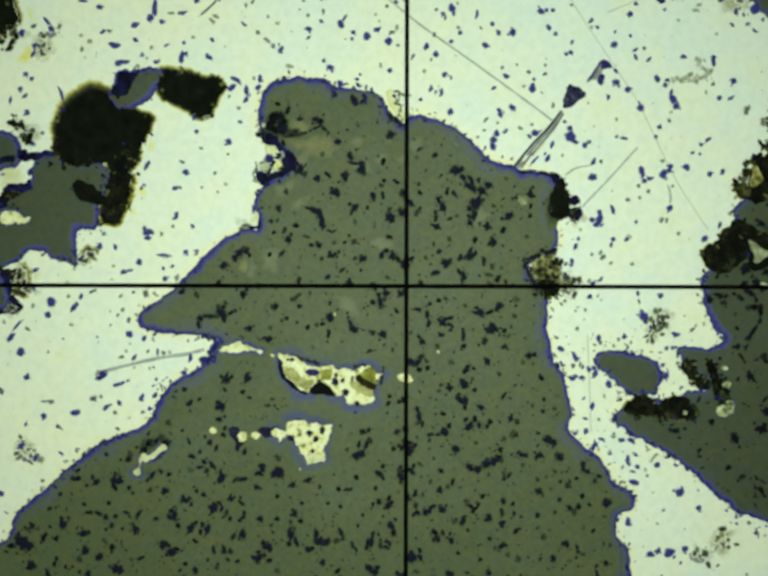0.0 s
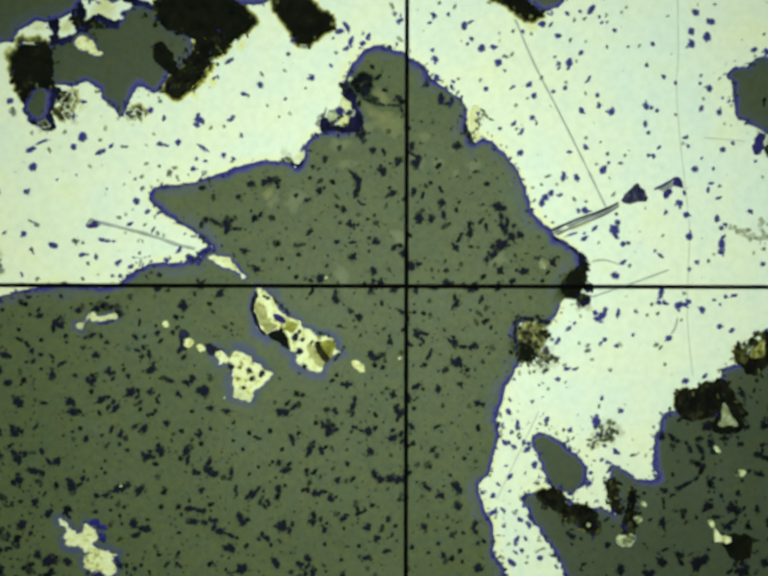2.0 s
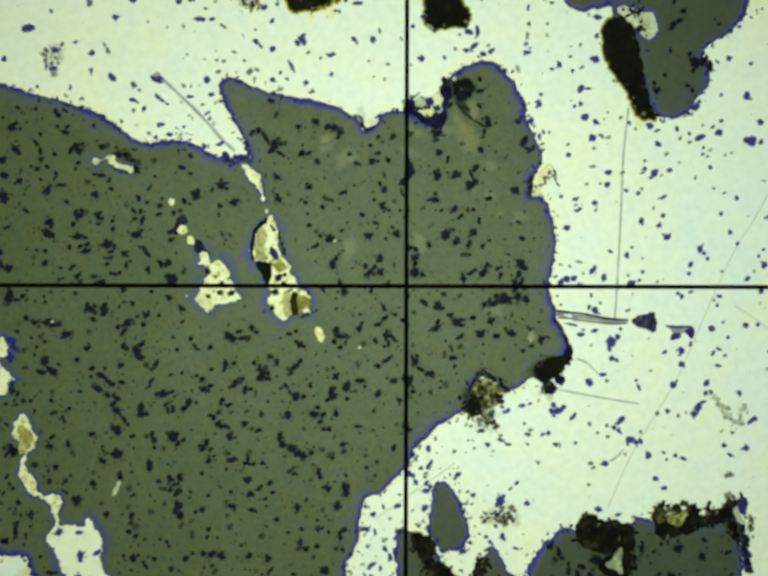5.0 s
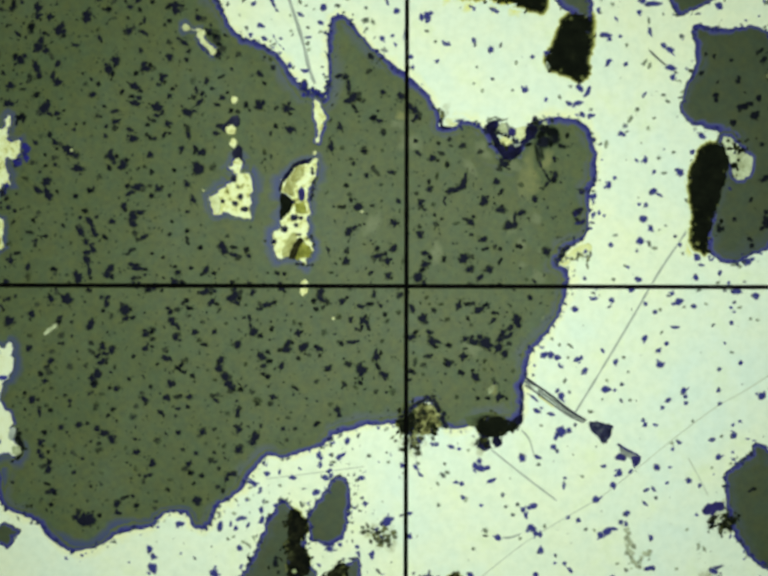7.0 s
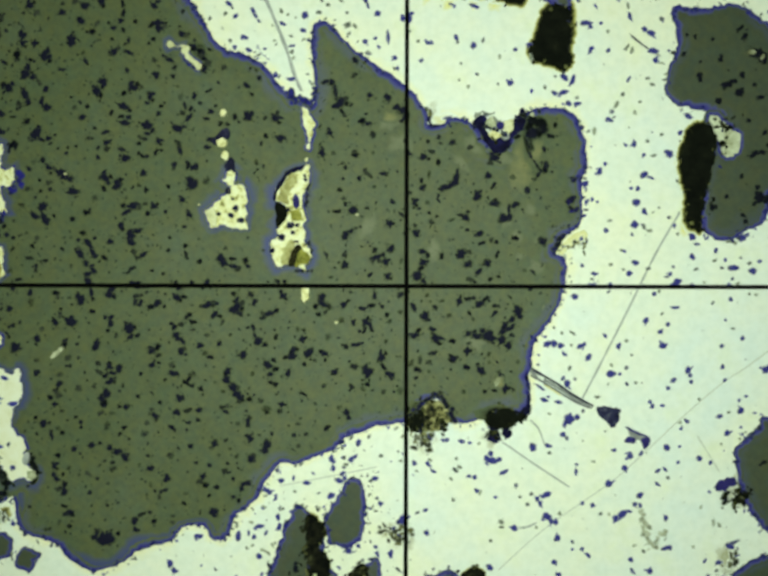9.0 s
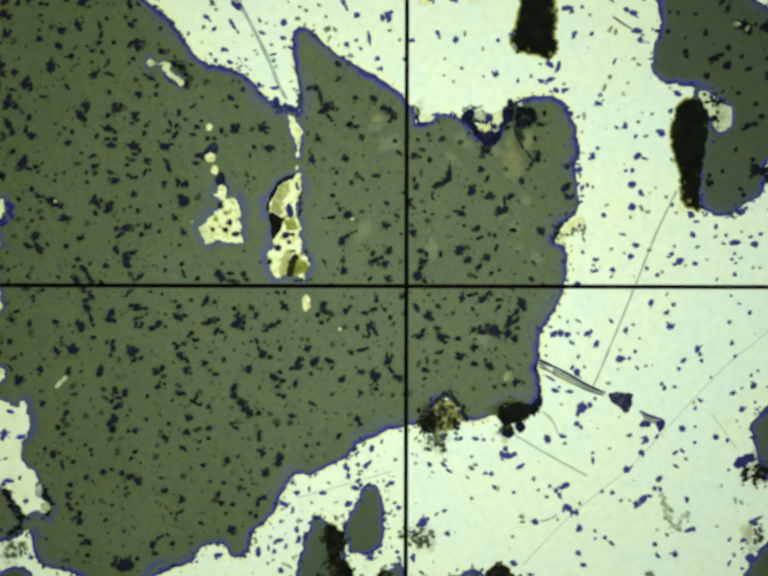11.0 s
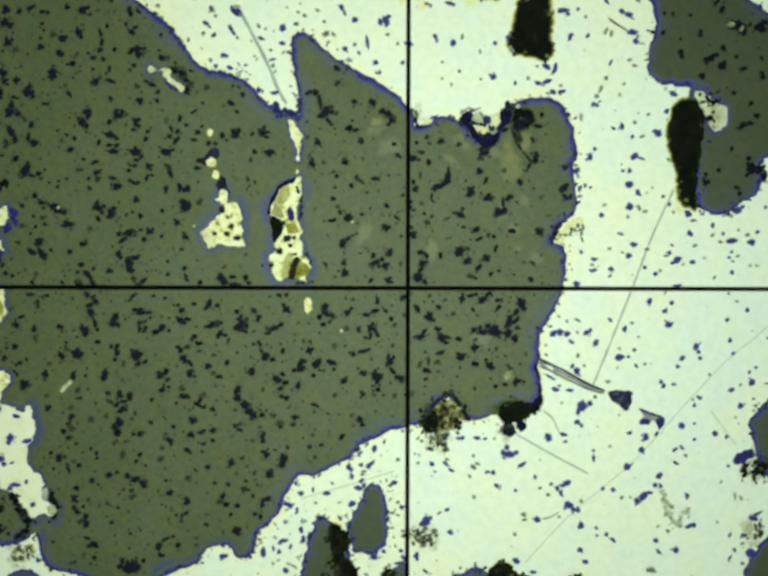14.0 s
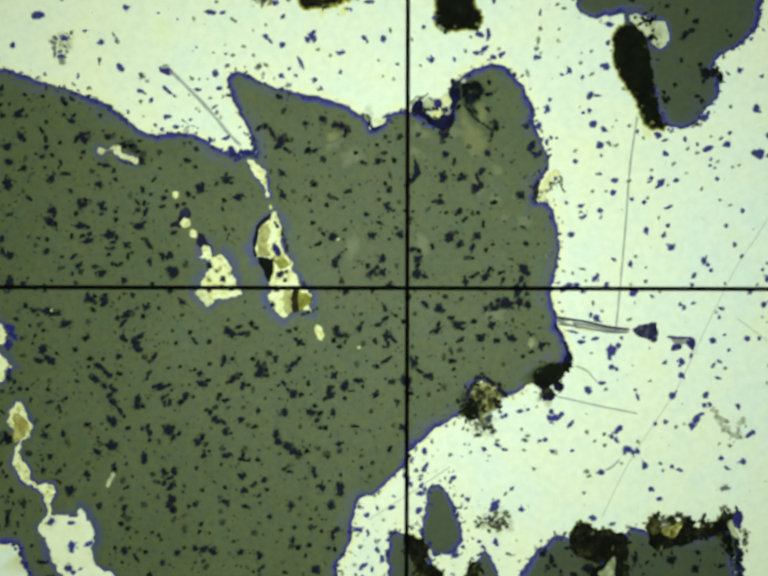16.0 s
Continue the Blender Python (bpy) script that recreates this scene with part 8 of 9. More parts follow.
def small_bright(x, y, rx, ry, turn, host="main", label="tiny pale yellow inclusion", material=None):
    """A little bright grain with a blue-black margin."""
    pts = []
    for i in range(9):
        a = i * math.tau / 9
        u, w = rx * math.cos(a), ry * math.sin(a)
        c, s = math.cos(radians(turn)), math.sin(radians(turn))
        pts.append((x + u * c - w * s, y + u * s + w * c))
    p = ragged(pts, x * 50 + y * 30, min(0.0028, 0.3 * rx), min(0.002, 0.4 * rx))
    part("bright_inclusion", slab_bm(p, TOP - 0.001, TOP + 0.0068, 0.001), material or M_BEAD, grains[host][0], label)
    bright.append(p)


small_bright(-0.401, 0.317, 0.0075, 0.0068, 0)
small_bright(-0.398, 0.256, 0.0085, 0.0105, 20)
small_bright(-0.389, 0.231, 0.0065, 0.0105, 10)
small_bright(-0.222, 0.235, 0.0030, 0.0045, -20)
small_bright(-0.434, 0.125, 0.0022, 0.0020, 0)
small_bright(-0.201, -0.040, 0.009, 0.018, 0, label="pale yellow oval inclusion")
small_bright(-0.702, -0.206, 0.0052, 0.0110, -45, material=M_TAN_PALE)
small_bright(-0.691, -0.195, 0.0045, 0.0075, -20, material=M_TAN_PALE)
small_bright(-0.730, -0.457, 0.0100, 0.0105, 0, material=M_TAN_PALE, label="tan bead at the vein's foot")
small_bright(-0.743, -0.423, 0.0055, 0.0120, -10, material=M_SCRATCH, label="grey bead beside the vein")
small_bright(-0.133, -0.092, 0.0022, 0.0018, 0, material=M_GOLD_DULL)
small_bright(-0.109, 0.132, 0.0022, 0.0018, 0, material=M_GOLD_DULL)
small_bright(-0.712, 0.165, 0.0022, 0.0018, 0, material=M_GOLD_DULL)
small_bright(0.672, 0.532, 0.008, 0.003, 10, "right", "speck of pale ore", M_TAN)
small_bright(0.692, 0.523, 0.006, 0.003, 60, "right", "speck of pale ore", M_TAN)
for x, y, rx, ry, a in LOW_CRUMBS:
    small_bright(x, y, rx, ry, a, "low", "pale yellowish crumb in the grain", M_RUBBLE)
inclusion(YELLOW_CRUMB, "yellow crumb in the grain", 29, "low", M_RUBBLE, 0.005, halo=False)
inclusion(LOW_SLIVER, "pale pointed sliver beside a black hollow", 30, "low", M_GOLD, 0.006, halo=False)


def inset(points, name, material, label, seed, rise, parent="main"):
    """A small patch let into a grain or an inclusion."""
    p = ragged(points, seed, 0.0018, 0.002)
    part(name, slab_bm(p, TOP, TOP + rise, 0.001), material, grains[parent][0], label)


# blocks and hollows in the long vein, and dark corners between the beads
# hollows are raised dark slabs; their shade is painted
VEIN_FILL = (("dark_hollow", M_PIT, "dark hollow at the vein's side", [(-0.277, 0.144), (-0.264, 0.139), (-0.253, 0.132), (-0.252, 0.120), (-0.258, 0.107), (-0.268, 0.092), (-0.273, 0.102), (-0.276, 0.122)]),
             ("dark_crust", M_HOLLOW, "blue-black crust along the vein", [(-0.229, 0.222), (-0.226, 0.216), (-0.243, 0.208), (-0.256, 0.201), (-0.267, 0.178), (-0.276, 0.162), (-0.278, 0.148), (-0.283, 0.152), (-0.280, 0.170), (-0.269, 0.192), (-0.259, 0.207), (-0.244, 0.216)]),
             ("olive_block", M_GOLD_TAN, "tan block in the vein", [(-0.246, 0.206), (-0.237, 0.192), (-0.243, 0.180), (-0.250, 0.170), (-0.255, 0.156), (-0.253, 0.142), (-0.267, 0.146), (-0.273, 0.155), (-0.267, 0.174), (-0.259, 0.190), (-0.254, 0.200)]),
             ("dark_hollow", M_BLUE_SEAM, "blue slit in the vein", [(-0.239, 0.162), (-0.233, 0.158), (-0.230, 0.144), (-0.233, 0.133), (-0.238, 0.138), (-0.241, 0.150)]),
             ("olive_block", M_OLIVE, "olive-yellow patch in the vein", [(-0.244, 0.127), (-0.231, 0.132), (-0.223, 0.124), (-0.224, 0.112), (-0.235, 0.108), (-0.243, 0.116)]),
             ("olive_block", M_GOLD_TAN, "grey-olive block in the vein", [(-0.241, 0.067), (-0.232, 0.062), (-0.237, 0.039), (-0.244, 0.019), (-0.256, 0.020), (-0.252, 0.047)]),
             ("dark_hollow", M_BROWN_BAR, "dark brown bar between two blocks", [(-0.226, 0.061), (-0.217, 0.055), (-0.223, 0.037), (-0.228, 0.015), (-0.241, 0.017), (-0.237, 0.037), (-0.232, 0.052)]),
             ("olive_block", M_OLIVE, "olive-yellow block in the vein", [(-0.217, 0.054), (-0.207, 0.048), (-0.198, 0.037), (-0.202, 0.023), (-0.214, 0.021), (-0.227, 0.015), (-0.224, 0.037)]),
             ("dull_patch", M_GOLD_DULL, "duller corner of the triangular inclusion", [(-0.417, 0.110), (-0.407, 0.118), (-0.397, 0.112), (-0.395, 0.096), (-0.397, 0.084), (-0.404, 0.083), (-0.410, 0.096)]),
             ("dark_corner", M_DOT, "dark corner above a bead", [(-0.419, 0.257), (-0.407, 0.270), (-0.401, 0.284), (-0.387, 0.285), (-0.383, 0.270), (-0.389, 0.264), (-0.404, 0.264), (-0.408, 0.252)]),
             ("dark_corner", M_DOT, "dark corner between beads", [(-0.389, 0.210), (-0.379, 0.224), (-0.368, 0.222), (-0.367, 0.204), (-0.359, 0.192), (-0.366, 0.194), (-0.373, 0.200), (-0.383, 0.199)]))
for i, (name, material, lab, pts) in enumerate(VEIN_FILL):
    inset(pts, name, material, lab, 41 + i, 0.003 if name == "dark_corner" else 0.0072 + 0.0003 * i)
inset(VEIN_BLOCK, "olive_block", M_VEIN_OLIVE, "tan block in the crooked vein", 61, 0.0062)
# single dark dots on the pale inclusions
random.seed(21)
for x, y, l, w, a in ((-0.358, 0.124, 0.0046, 0.0040, 0), (-0.366, 0.108, 0.0048, 0.0030, 10), (-0.376, 0.158, 0.0044, 0.0040, 0), (-0.391, 0.109, 0.0030, 0.0042, 0), (-0.345, 0.100, 0.0050, 0.0030, 20), (-0.365, 0.142, 0.0022, 0.0040, 0),
                      (-0.243, 0.098, 0.0055, 0.0066, 60), (-0.258, 0.071, 0.0056, 0.0045, 0), (-0.236, 0.084, 0.0034, 0.0025, 0), (-0.229, 0.100, 0.0030, 0.0055, 80), (-0.228, 0.066, 0.0040, 0.0016, 0), (-0.222, 0.202, 0.0022, 0.0048, -70), (-0.219, 0.194, 0.0030, 0.0042, -60), (-0.250, 0.130, 0.0030, 0.0024, 0), (-0.275, 0.044, 0.0038, 0.0050, 80)):
    b = Blobs()
    b.speck(x, y, l, w, a, TOP + 0.0105, 1)
    b.link("dark_dot", M_DOT, grains["main"][0], "small blue-black hollow in a pale inclusion")

inset(SLIVER_HOLLOW, "dark_hollow", M_HOLLOW, "blue-black hollow in the small grain", 54, 0.003, "sliver")

# pale clouds in the large grain
for i, (x, y, rx, ry, a) in enumerate(((0.096, 0.257, 0.032, 0.017, -30), (-0.060, 0.330, 0.030, 0.024, 20), (-0.035, 0.285, 0.034, 0.030, 0), (0.196, 0.150, 0.016, 0.03, 0), (0.222, 0.115, 0.014, 0.022, 30),
                                       (0.272, 0.112, 0.022, 0.016, 40), (0.266, 0.056, 0.022, 0.02, 0), (0.232, 0.075, 0.014, 0.012, 0), (-0.085, 0.110, 0.035, 0.02, 60), (0.155, -0.110, 0.028, 0.022, 0), (0.055, 0.075, 0.02, 0.03, 0), (0.245, 0.172, 0.012, 0.018, 20), (0.288, -0.024, 0.008, 0.026, -20))):
    part("pale_cloud", cloud_bm(x, y, rx, ry, a, TOP + 0.0007, i + 60), M_HAZE, grains["main"][0], "pale tan cloudy patch")


# ---- pits with crumbled edges ----
# no hole is cut: a dark slab stands for the pit's shade
def pit(points, label, seed, crumbs=60, halo=0.022, spread=0.008, material=None, halo_material=None, amount=0.003, fade=(0.6, 0.26), shrink=0.0):
    p = ragged(points, seed, amount, 0.003)
    p = p - normals(p) * shrink
    ob = part("pit", slab_bm(p, 0.0, TOP + 0.0032 + 0.0002 * (seed - 71) / 3, 0.003), material or M_PIT, section, label)
    # the out-of-focus edge is put into the colour of a ring
    if halo:
        part("pit_fringe", band_bm(p, -halo, 0.0016, seed + 3, fade=fade, least=0.6), halo_material or M_HALO, ob, "brown blurred fringe painted round the pit")
    b = Blobs()
    n = normals(p)
    for _ in range(crumbs):
        i = random.randrange(len(p))
        d = random.gauss(0.002, spread * 0.5)
        b.add(p[i, 0] + n[i, 0] * d + random.gauss(0, 0.002), p[i, 1] + n[i, 1] * d + random.gauss(0, 0.002), random.uniform(0.0012, 0.0042), TOP + 0.004, random.uniform(0.8, 1.9), random.uniform(0, 3), n=7)
    b.link("crumb_mass", M_CRUMB, ob, "dark brown and olive crumbs", "stuff")
    return ob


pit(PIT_BIG, "large black crumbly pit with brown fringe", 71, 50, 0.026, 0.010, halo_material=M_FRINGE, fade=(0.75, 0.4), shrink=0.003)
pit(PIT_TOP, "black angular pit with ragged fringe", 72, 44, 0.017, 0.010, halo_material=M_FRINGE, fade=(0.75, 0.4), shrink=0.002)
pit(PIT_CRUMB, "black crumbled pit with yellow fringe", 73, 70, 0.026, 0.016, M_CRUMBLY, M_HALO_YELLOW, fade=(0.7, 0.42))
pit(PIT_OVAL, "small black oval hollow", 74, 8, 0)
pit(PIT_RIGHT, "long black pit with brown fringe", 75, 40, 0.017, 0.010, halo_material=M_FRINGE, fade=(0.75, 0.4), shrink=0.004)
pit(PIT_LOW, "black pit on the grain's edge", 76, 24, 0.006)
pit(PIT_BROWN, "pale yellow-brown rubble in a bay of the grain", 77, 22, 0, 0.012, M_BROWN_PIT)
pit(PIT_DARK_SPOT, "black crumbly spot on the grain's edge", 87, 30, 0.012, 0.012)
pit(PIT_NOTCH, "dark blue-black scalloped hollow", 78, 8, 0, material=M_HOLLOW)
pit(PIT_BAR, "black bar-shaped pit", 79, 50, 0.012, material=M_CRUMBLY)
pit(PIT_EDGE_A, "black pit on the grain's crumbled edge", 80, 36, 0.012, material=M_CRUMBLY)
pit(PIT_EDGE_B, "row of dark crumbly pits", 81, 60, 0.006, 0.010, material=M_CRUMBLY, shrink=-0.0035)
pit(PIT_SIDE, "dark crumbly seam", 82, 30, 0.008, 0.008, material=M_CRUMBLY)
pit(PIT_SEAM, "dark crumbly seam", 85, 30, 0, 0.008, material=M_CRUMBLY)
pit(PIT_LEFT, "black hollow beside a grain", 86, 40, 0.030)
pit(DARK_HOLLOW, "black hollow beside a pale sliver", 88, 14, 0)
pit(PIT_EDGE_C, "black frame round a tan crumb", 90, 16, 0)
inset(TAN_CRUMB, "tan_crumb", M_TAN, "tan triangular crumb in a black frame", 55, 0.0085, "low")
pit(PIT_EDGE_D, "olive-brown rubble on the grain's edge", 89, 16, 0.010, 0.010, material=M_OLIVE_DARK)
inset([(0.350, -0.635), (0.360, -0.625), (0.372, -0.631), (0.388, -0.627), (0.390, -0.634), (0.379, -0.644), (0.368, -0.652), (0.357, -0.646)], "pale_crumb", M_POCKET, "yellow pocket beside a dark pit", 66, 0.0088, "low")
inset([(0.369, -0.611), (0.381, -0.609), (0.384, -0.620), (0.378, -0.626), (0.368, -0.621)], "dark_crust", M_OLIVE_DARK, "olive-black lump over the pocket", 67, 0.0084, "low")
inset([(0.486, -0.658), (0.493, -0.655), (0.493, -0.672), (0.497, -0.690), (0.491, -0.691), (0.484, -0.680)], "pale_crumb", M_TAN_PALE, "tan pocket at the row's end", 68, 0.0089, "low")
part("blue_pit", slab_bm(ragged([(0.497, -0.646), (0.506, -0.640), (0.520, -0.644), (0.516, -0.660), (0.505, -0.678), (0.499, -0.670), (0.497, -0.657)], 58, 0.002, 0.002), 0, 0.003, 0.001), M_BLUE_SEAM, section, "dark blue blob beside the row of pits")
pit(PIT_DARK_EDGE, "black hollow in the grain", 83, 16, 0)
pit(PIT_CORNER, "black pit with yellowish fringe", 84, 40, 0.03)


def crumb_patch(x, y, rx, ry, count, label, seed, stain=True, sizes=(0.0024, 0.0105), z=0.0022, material=None):
    """A loose scatter of crumbs on a faint stain."""
    random.seed(seed)
    b = Blobs()
    for _ in range(int(count * 0.5)):
        b.add(x + random.gauss(0, rx * 0.42), y + random.gauss(0, ry * 0.42), sizes[0] * (sizes[1] / sizes[0]) ** random.random(), z, random.uniform(0.8, 1.6), random.uniform(0, 3), n=9, core=0.4, rough=(0.6, 1.3))
    ob = b.link("crumb_patch", material or M_CRUMB_SOFT, section, label, "stuff")
    if stain:
        part("patch_stain", cloud_bm(x, y, rx * 1.35, ry * 1.35, seed * 17, 0.0012, seed), M_PATCH, ob, "cloudy olive-brown stain")


for i, (x, y, rx, ry, n) in enumerate(PATCHES_1 + PATCHES_2):
    crumb_patch(x, y, rx, ry, n, "loose dark and olive crumbs on a faint stain", 100 + i)
for i, (x, y, rx, ry, n) in enumerate(((-0.345, 0.886, 0.040, 0.036, 50), (-0.545, 0.669, 0.020, 0.040, 24))):
    crumb_patch(x, y, rx, ry, n, "grey blurred flecks", 170 + i, False, material=M_FLECK)
for i, (x, y, rx, ry, n) in enumerate(DARK_PATCHES):
    crumb_patch(x, y, rx, ry, n, "black crumbs beside a pit", 140 + i, False, (0.0015, 0.0055), TOP + 0.0085, M_CRUMB)
part("blue_pit", slab_bm(ragged(BLUE_BLOB, 87, 0.004, 0.002), 0, 0.003, 0.001), M_BLUE_SEAM, section, "dark blue blob beside a grain")

for i, (pts, rise) in enumerate(((CRUST_A, 0.002), (CRUST_B, 0.002), (CRUST_C, -0.001), (CRUST_D, 0.001), (CRUST_E, 0.001), (CRUST_NOTCH, 0.0012), (CRUST_BAY, 0.0010), (CRUST_SIDE, 0.0014), (CRUST_LOW_A, -0.0005), (CRUST_LOW_B, -0.0004), (CRUST_TOP_A, 0.0016), (CRUST_TOP_B, 0.0016), (CRUST_TOP_C, 0.0018))):
    part("dark_crust", slab_bm(ragged(pts, 90 + i, 0.004, 0.002), 0, TOP + rise, 0.002), M_HOLLOW, section, "blue-black crust at a grain's edge")
inset([(0.147, 0.320), (0.155, 0.327), (0.164, 0.325), (0.172, 0.318), (0.166, 0.311), (0.153, 0.310)], "pale_crumb", M_BEAD, "pale yellow pocket in the hollow", 58, 0.0030)
inset([(0.177, 0.313), (0.189, 0.319), (0.190, 0.314), (0.180, 0.309)], "pale_crumb", M_SCRATCH, "grey-blue streak in the hollow", 59, 0.0090)
inset([(0.139, 0.349), (0.148, 0.355), (0.157, 0.346), (0.156, 0.335), (0.142, 0.335)], "pale_crumb", M_TAN_PALE, "grey haze beside the hollow", 60, 0.0030)
inset([(0.176, 0.342), (0.185, 0.353), (0.196, 0.352), (0.197, 0.336), (0.189, 0.326), (0.178, 0.330)], "pale_crumb", M_GOLD_DULL, "pale lobe beside the hollow", 62, 0.0026)
inset([(0.159, 0.336), (0.164, 0.345), (0.173, 0.344), (0.175, 0.334), (0.166, 0.330)], "dark_crust", M_BLUE_SEAM, "blue-grey lump beside the hollow", 63, 0.0034)
inset([(0.228, 0.369), (0.235, 0.371), (0.238, 0.364), (0.231, 0.360)], "pale_crumb", M_TAN_PALE, "grey spot over a smudge", 64, 0.0050)
# pale bits in the brown pit
random.seed(5)
for x, y, r in ((0.205, -0.186, 0.0060), (0.209, -0.179, 0.0045)):
    b = Blobs()
    b.clump(x, y, r, TOP + 0.0060, 1.2)
    b.link("pale_crumb", M_TAN, section, "pale yellow crumb in a pit")


# ---- scratches ----
def scratch(points, width, material, label, z=0.0009, seed=0):
    p = spline(points, 0.006, closed=False)
    d = np.gradient(p, axis=0)
    n = np.stack([d[:, 1], -d[:, 0]], 1) / np.linalg.norm(d, axis=1)[:, None]
    w = np.array([width * (0.5 + 0.22 * noise.noise((i * 0.21, seed, 3))) for i in range(len(p))])
    w[0] = w[-1] = width * 0.1
    bm = bmesh.new()
    a = [bm.verts.new((*q, z)) for q in p + n * w[:, None]]
    m = [bm.verts.new((*q, z - 0.0004)) for q in p]
    c = [bm.verts.new((*q, z)) for q in p - n * w[:, None]]
    for u, v in ((a, m), (m, c)):
        for i in range(len(p) - 1):
            bm.faces.new((u[i], v[i], v[i + 1], u[i + 1]))
    bmesh.ops.recalc_face_normals(bm, faces=bm.faces)
    if sum(f.normal.z for f in bm.faces) < 0:
        bmesh.ops.reverse_faces(bm, faces=bm.faces)
    part("scratch", bm, material, section, label)


def crumb_line(points, size, material, label, z):
    """A ragged seam of small crumbs."""
    random.seed(int(size * 1e6))
    b = Blobs()
    for x, y in spline(points, 0.0035, closed=False):
        b.add(x + random.gauss(0, size * 0.35), y + random.gauss(0, size * 0.35), size * random.uniform(0.5, 1.3), z, random.uniform(0.8, 1.4), random.uniform(0, 3), n=9, core=0.7)
        if random.random() < 0.5:
            b.add(x + random.gauss(0, size * 1.3), y + random.gauss(0, size * 1.3), size * random.uniform(0.25, 0.6), z, random.uniform(0.8, 1.6), random.uniform(0, 3), n=7)
    b.link("crumb_seam", material, section, label, "stuff")


scratch([(0.554, 0.197), (0.509, 0.102), (0.463, -0.015), (0.411, -0.143), (0.379, -0.218)], 0.0038, M_SCRATCH, "long fine grey scratch")
scratch([(0.241, -0.573), (0.331, -0.478), (0.451, -0.378), (0.501, -0.328), (0.601, -0.218), (0.671, -0.148), (0.739, -0.093), (0.95, 0.10)], 0.0026, M_SCRATCH_FAINT, "long faint scratch")
scratch([(0.165, -0.275), (0.230, -0.310), (0.300, -0.350), (0.378, -0.392)], 0.0034, M_SCRATCH, "fine curved scratch")
scratch([(-0.338, 0.566), (-0.314, 0.522), (-0.284, 0.462), (-0.254, 0.392), (-0.224, 0.350)], 0.0068, M_SCRATCH, "broad grey scratch into the wedge")
scratch([(-0.358, 0.578), (-0.346, 0.568), (-0.330, 0.552)], 0.014, M_BLUE_SEAM, "dark head of a scratch")
scratch([(0.420, 0.548), (0.455, 0.525), (0.490, 0.508)], 0.004, M_SCRATCH_DARK, "short dark scratch")
scratch([(0.626, -0.262), (0.655, -0.300), (0.682, -0.338)], 0.003, M_SCRATCH_FAINT, "short faint scratch")
scratch([(0.280, -0.258), (0.300, -0.275), (0.312, -0.300), (0.322, -0.318)], 0.003, M_SCRATCH, "fine hooked scratch")
scratch([(0.271, -0.151), (0.296, -0.163), (0.331, -0.180), (0.371, -0.203), (0.414, -0.221)], 0.0046, M_DOT, "dark upper edge of a straight furrow", 0.0022)
scratch([(0.271, -0.158), (0.296, -0.170), (0.331, -0.187), (0.371, -0.208), (0.411, -0.224)], 0.0066, M_FURROW, "grey floor of a straight furrow", 0.0012)
scratch([(0.272, -0.166), (0.301, -0.179), (0.371, -0.214), (0.409, -0.2255)], 0.0036, M_SCRATCH_DARK, "dark lower edge of a straight furrow", 0.0018)
scratch([(0.272, -0.170), (0.300, -0.182), (0.345, -0.206)], 0.004, M_YELLOW_PALE, "yellowish border of a furrow", 0.0008)
crumb_line([(0.029, -0.270), (0.039, -0.261), (0.051, -0.250), (0.064, -0.236), (0.077, -0.226), (0.087, -0.222), (0.099, -0.230), (0.111, -0.248), (0.121, -0.266), (0.129, -0.274)], 0.0042, M_DARK_CRUMB, "ragged blue-black arch over the rubble", TOP + 0.0060)
scratch([(0.477, -0.256), (0.501, -0.266), (0.523, -0.273), (0.529, -0.280), (0.523, -0.300)], 0.0045, M_BLUE_SEAM, "dark rim of a hooked pit", 0.0030)
scratch([(0.283, -0.170), (0.300, -0.178), (0.316, -0.190)], 0.005, M_SCRATCH_DARK, "short dark scratch")
scratch([(0.275, -0.482), (0.295, -0.478), (0.318, -0.464)], 0.004, M_SCRATCH, "fine tail of a pit")
scratch([(0.118, 0.505), (0.121, 0.525)], 0.006, M_SCRATCH_DARK, "short dark scratch")
scratch([(-0.080, 0.512), (-0.076, 0.500), (-0.075, 0.485)], 0.006, M_SCRATCH_DARK, "short dark scratch")
scratch([(-0.220, -0.437), (-0.130, -0.412), (-0.020, -0.380)], 0.003, M_SCRATCH_FAINT, "faint scratch in the channel")

part("grey_chip", slab_bm(ragged([(-0.425, -0.700), (-0.412, -0.692), (-0.400, -0.703), (-0.400, -0.722), (-0.415, -0.734), (-0.423, -0.722)], 53, 0.002, 0.002), 0, 0.0018, 0.001), M_FURROW, section, "grey three-cornered chip")
p = ragged(NEEDLE_HEAD, 51, 0.002, 0.002)
# flat dark slab in place of a hole, its shade painted
part("blue_pit", slab_bm(p, 0, 0.002, 0.001), M_HEAD, section, "dark blue triangular pit at a furrow's end")
p = ragged(HOOK, 52, 0.002, 0.002)
part("hooked_pit", slab_bm(p, 0, 0.002, 0.001), M_FURROW, section, "grey-brown hooked pit")


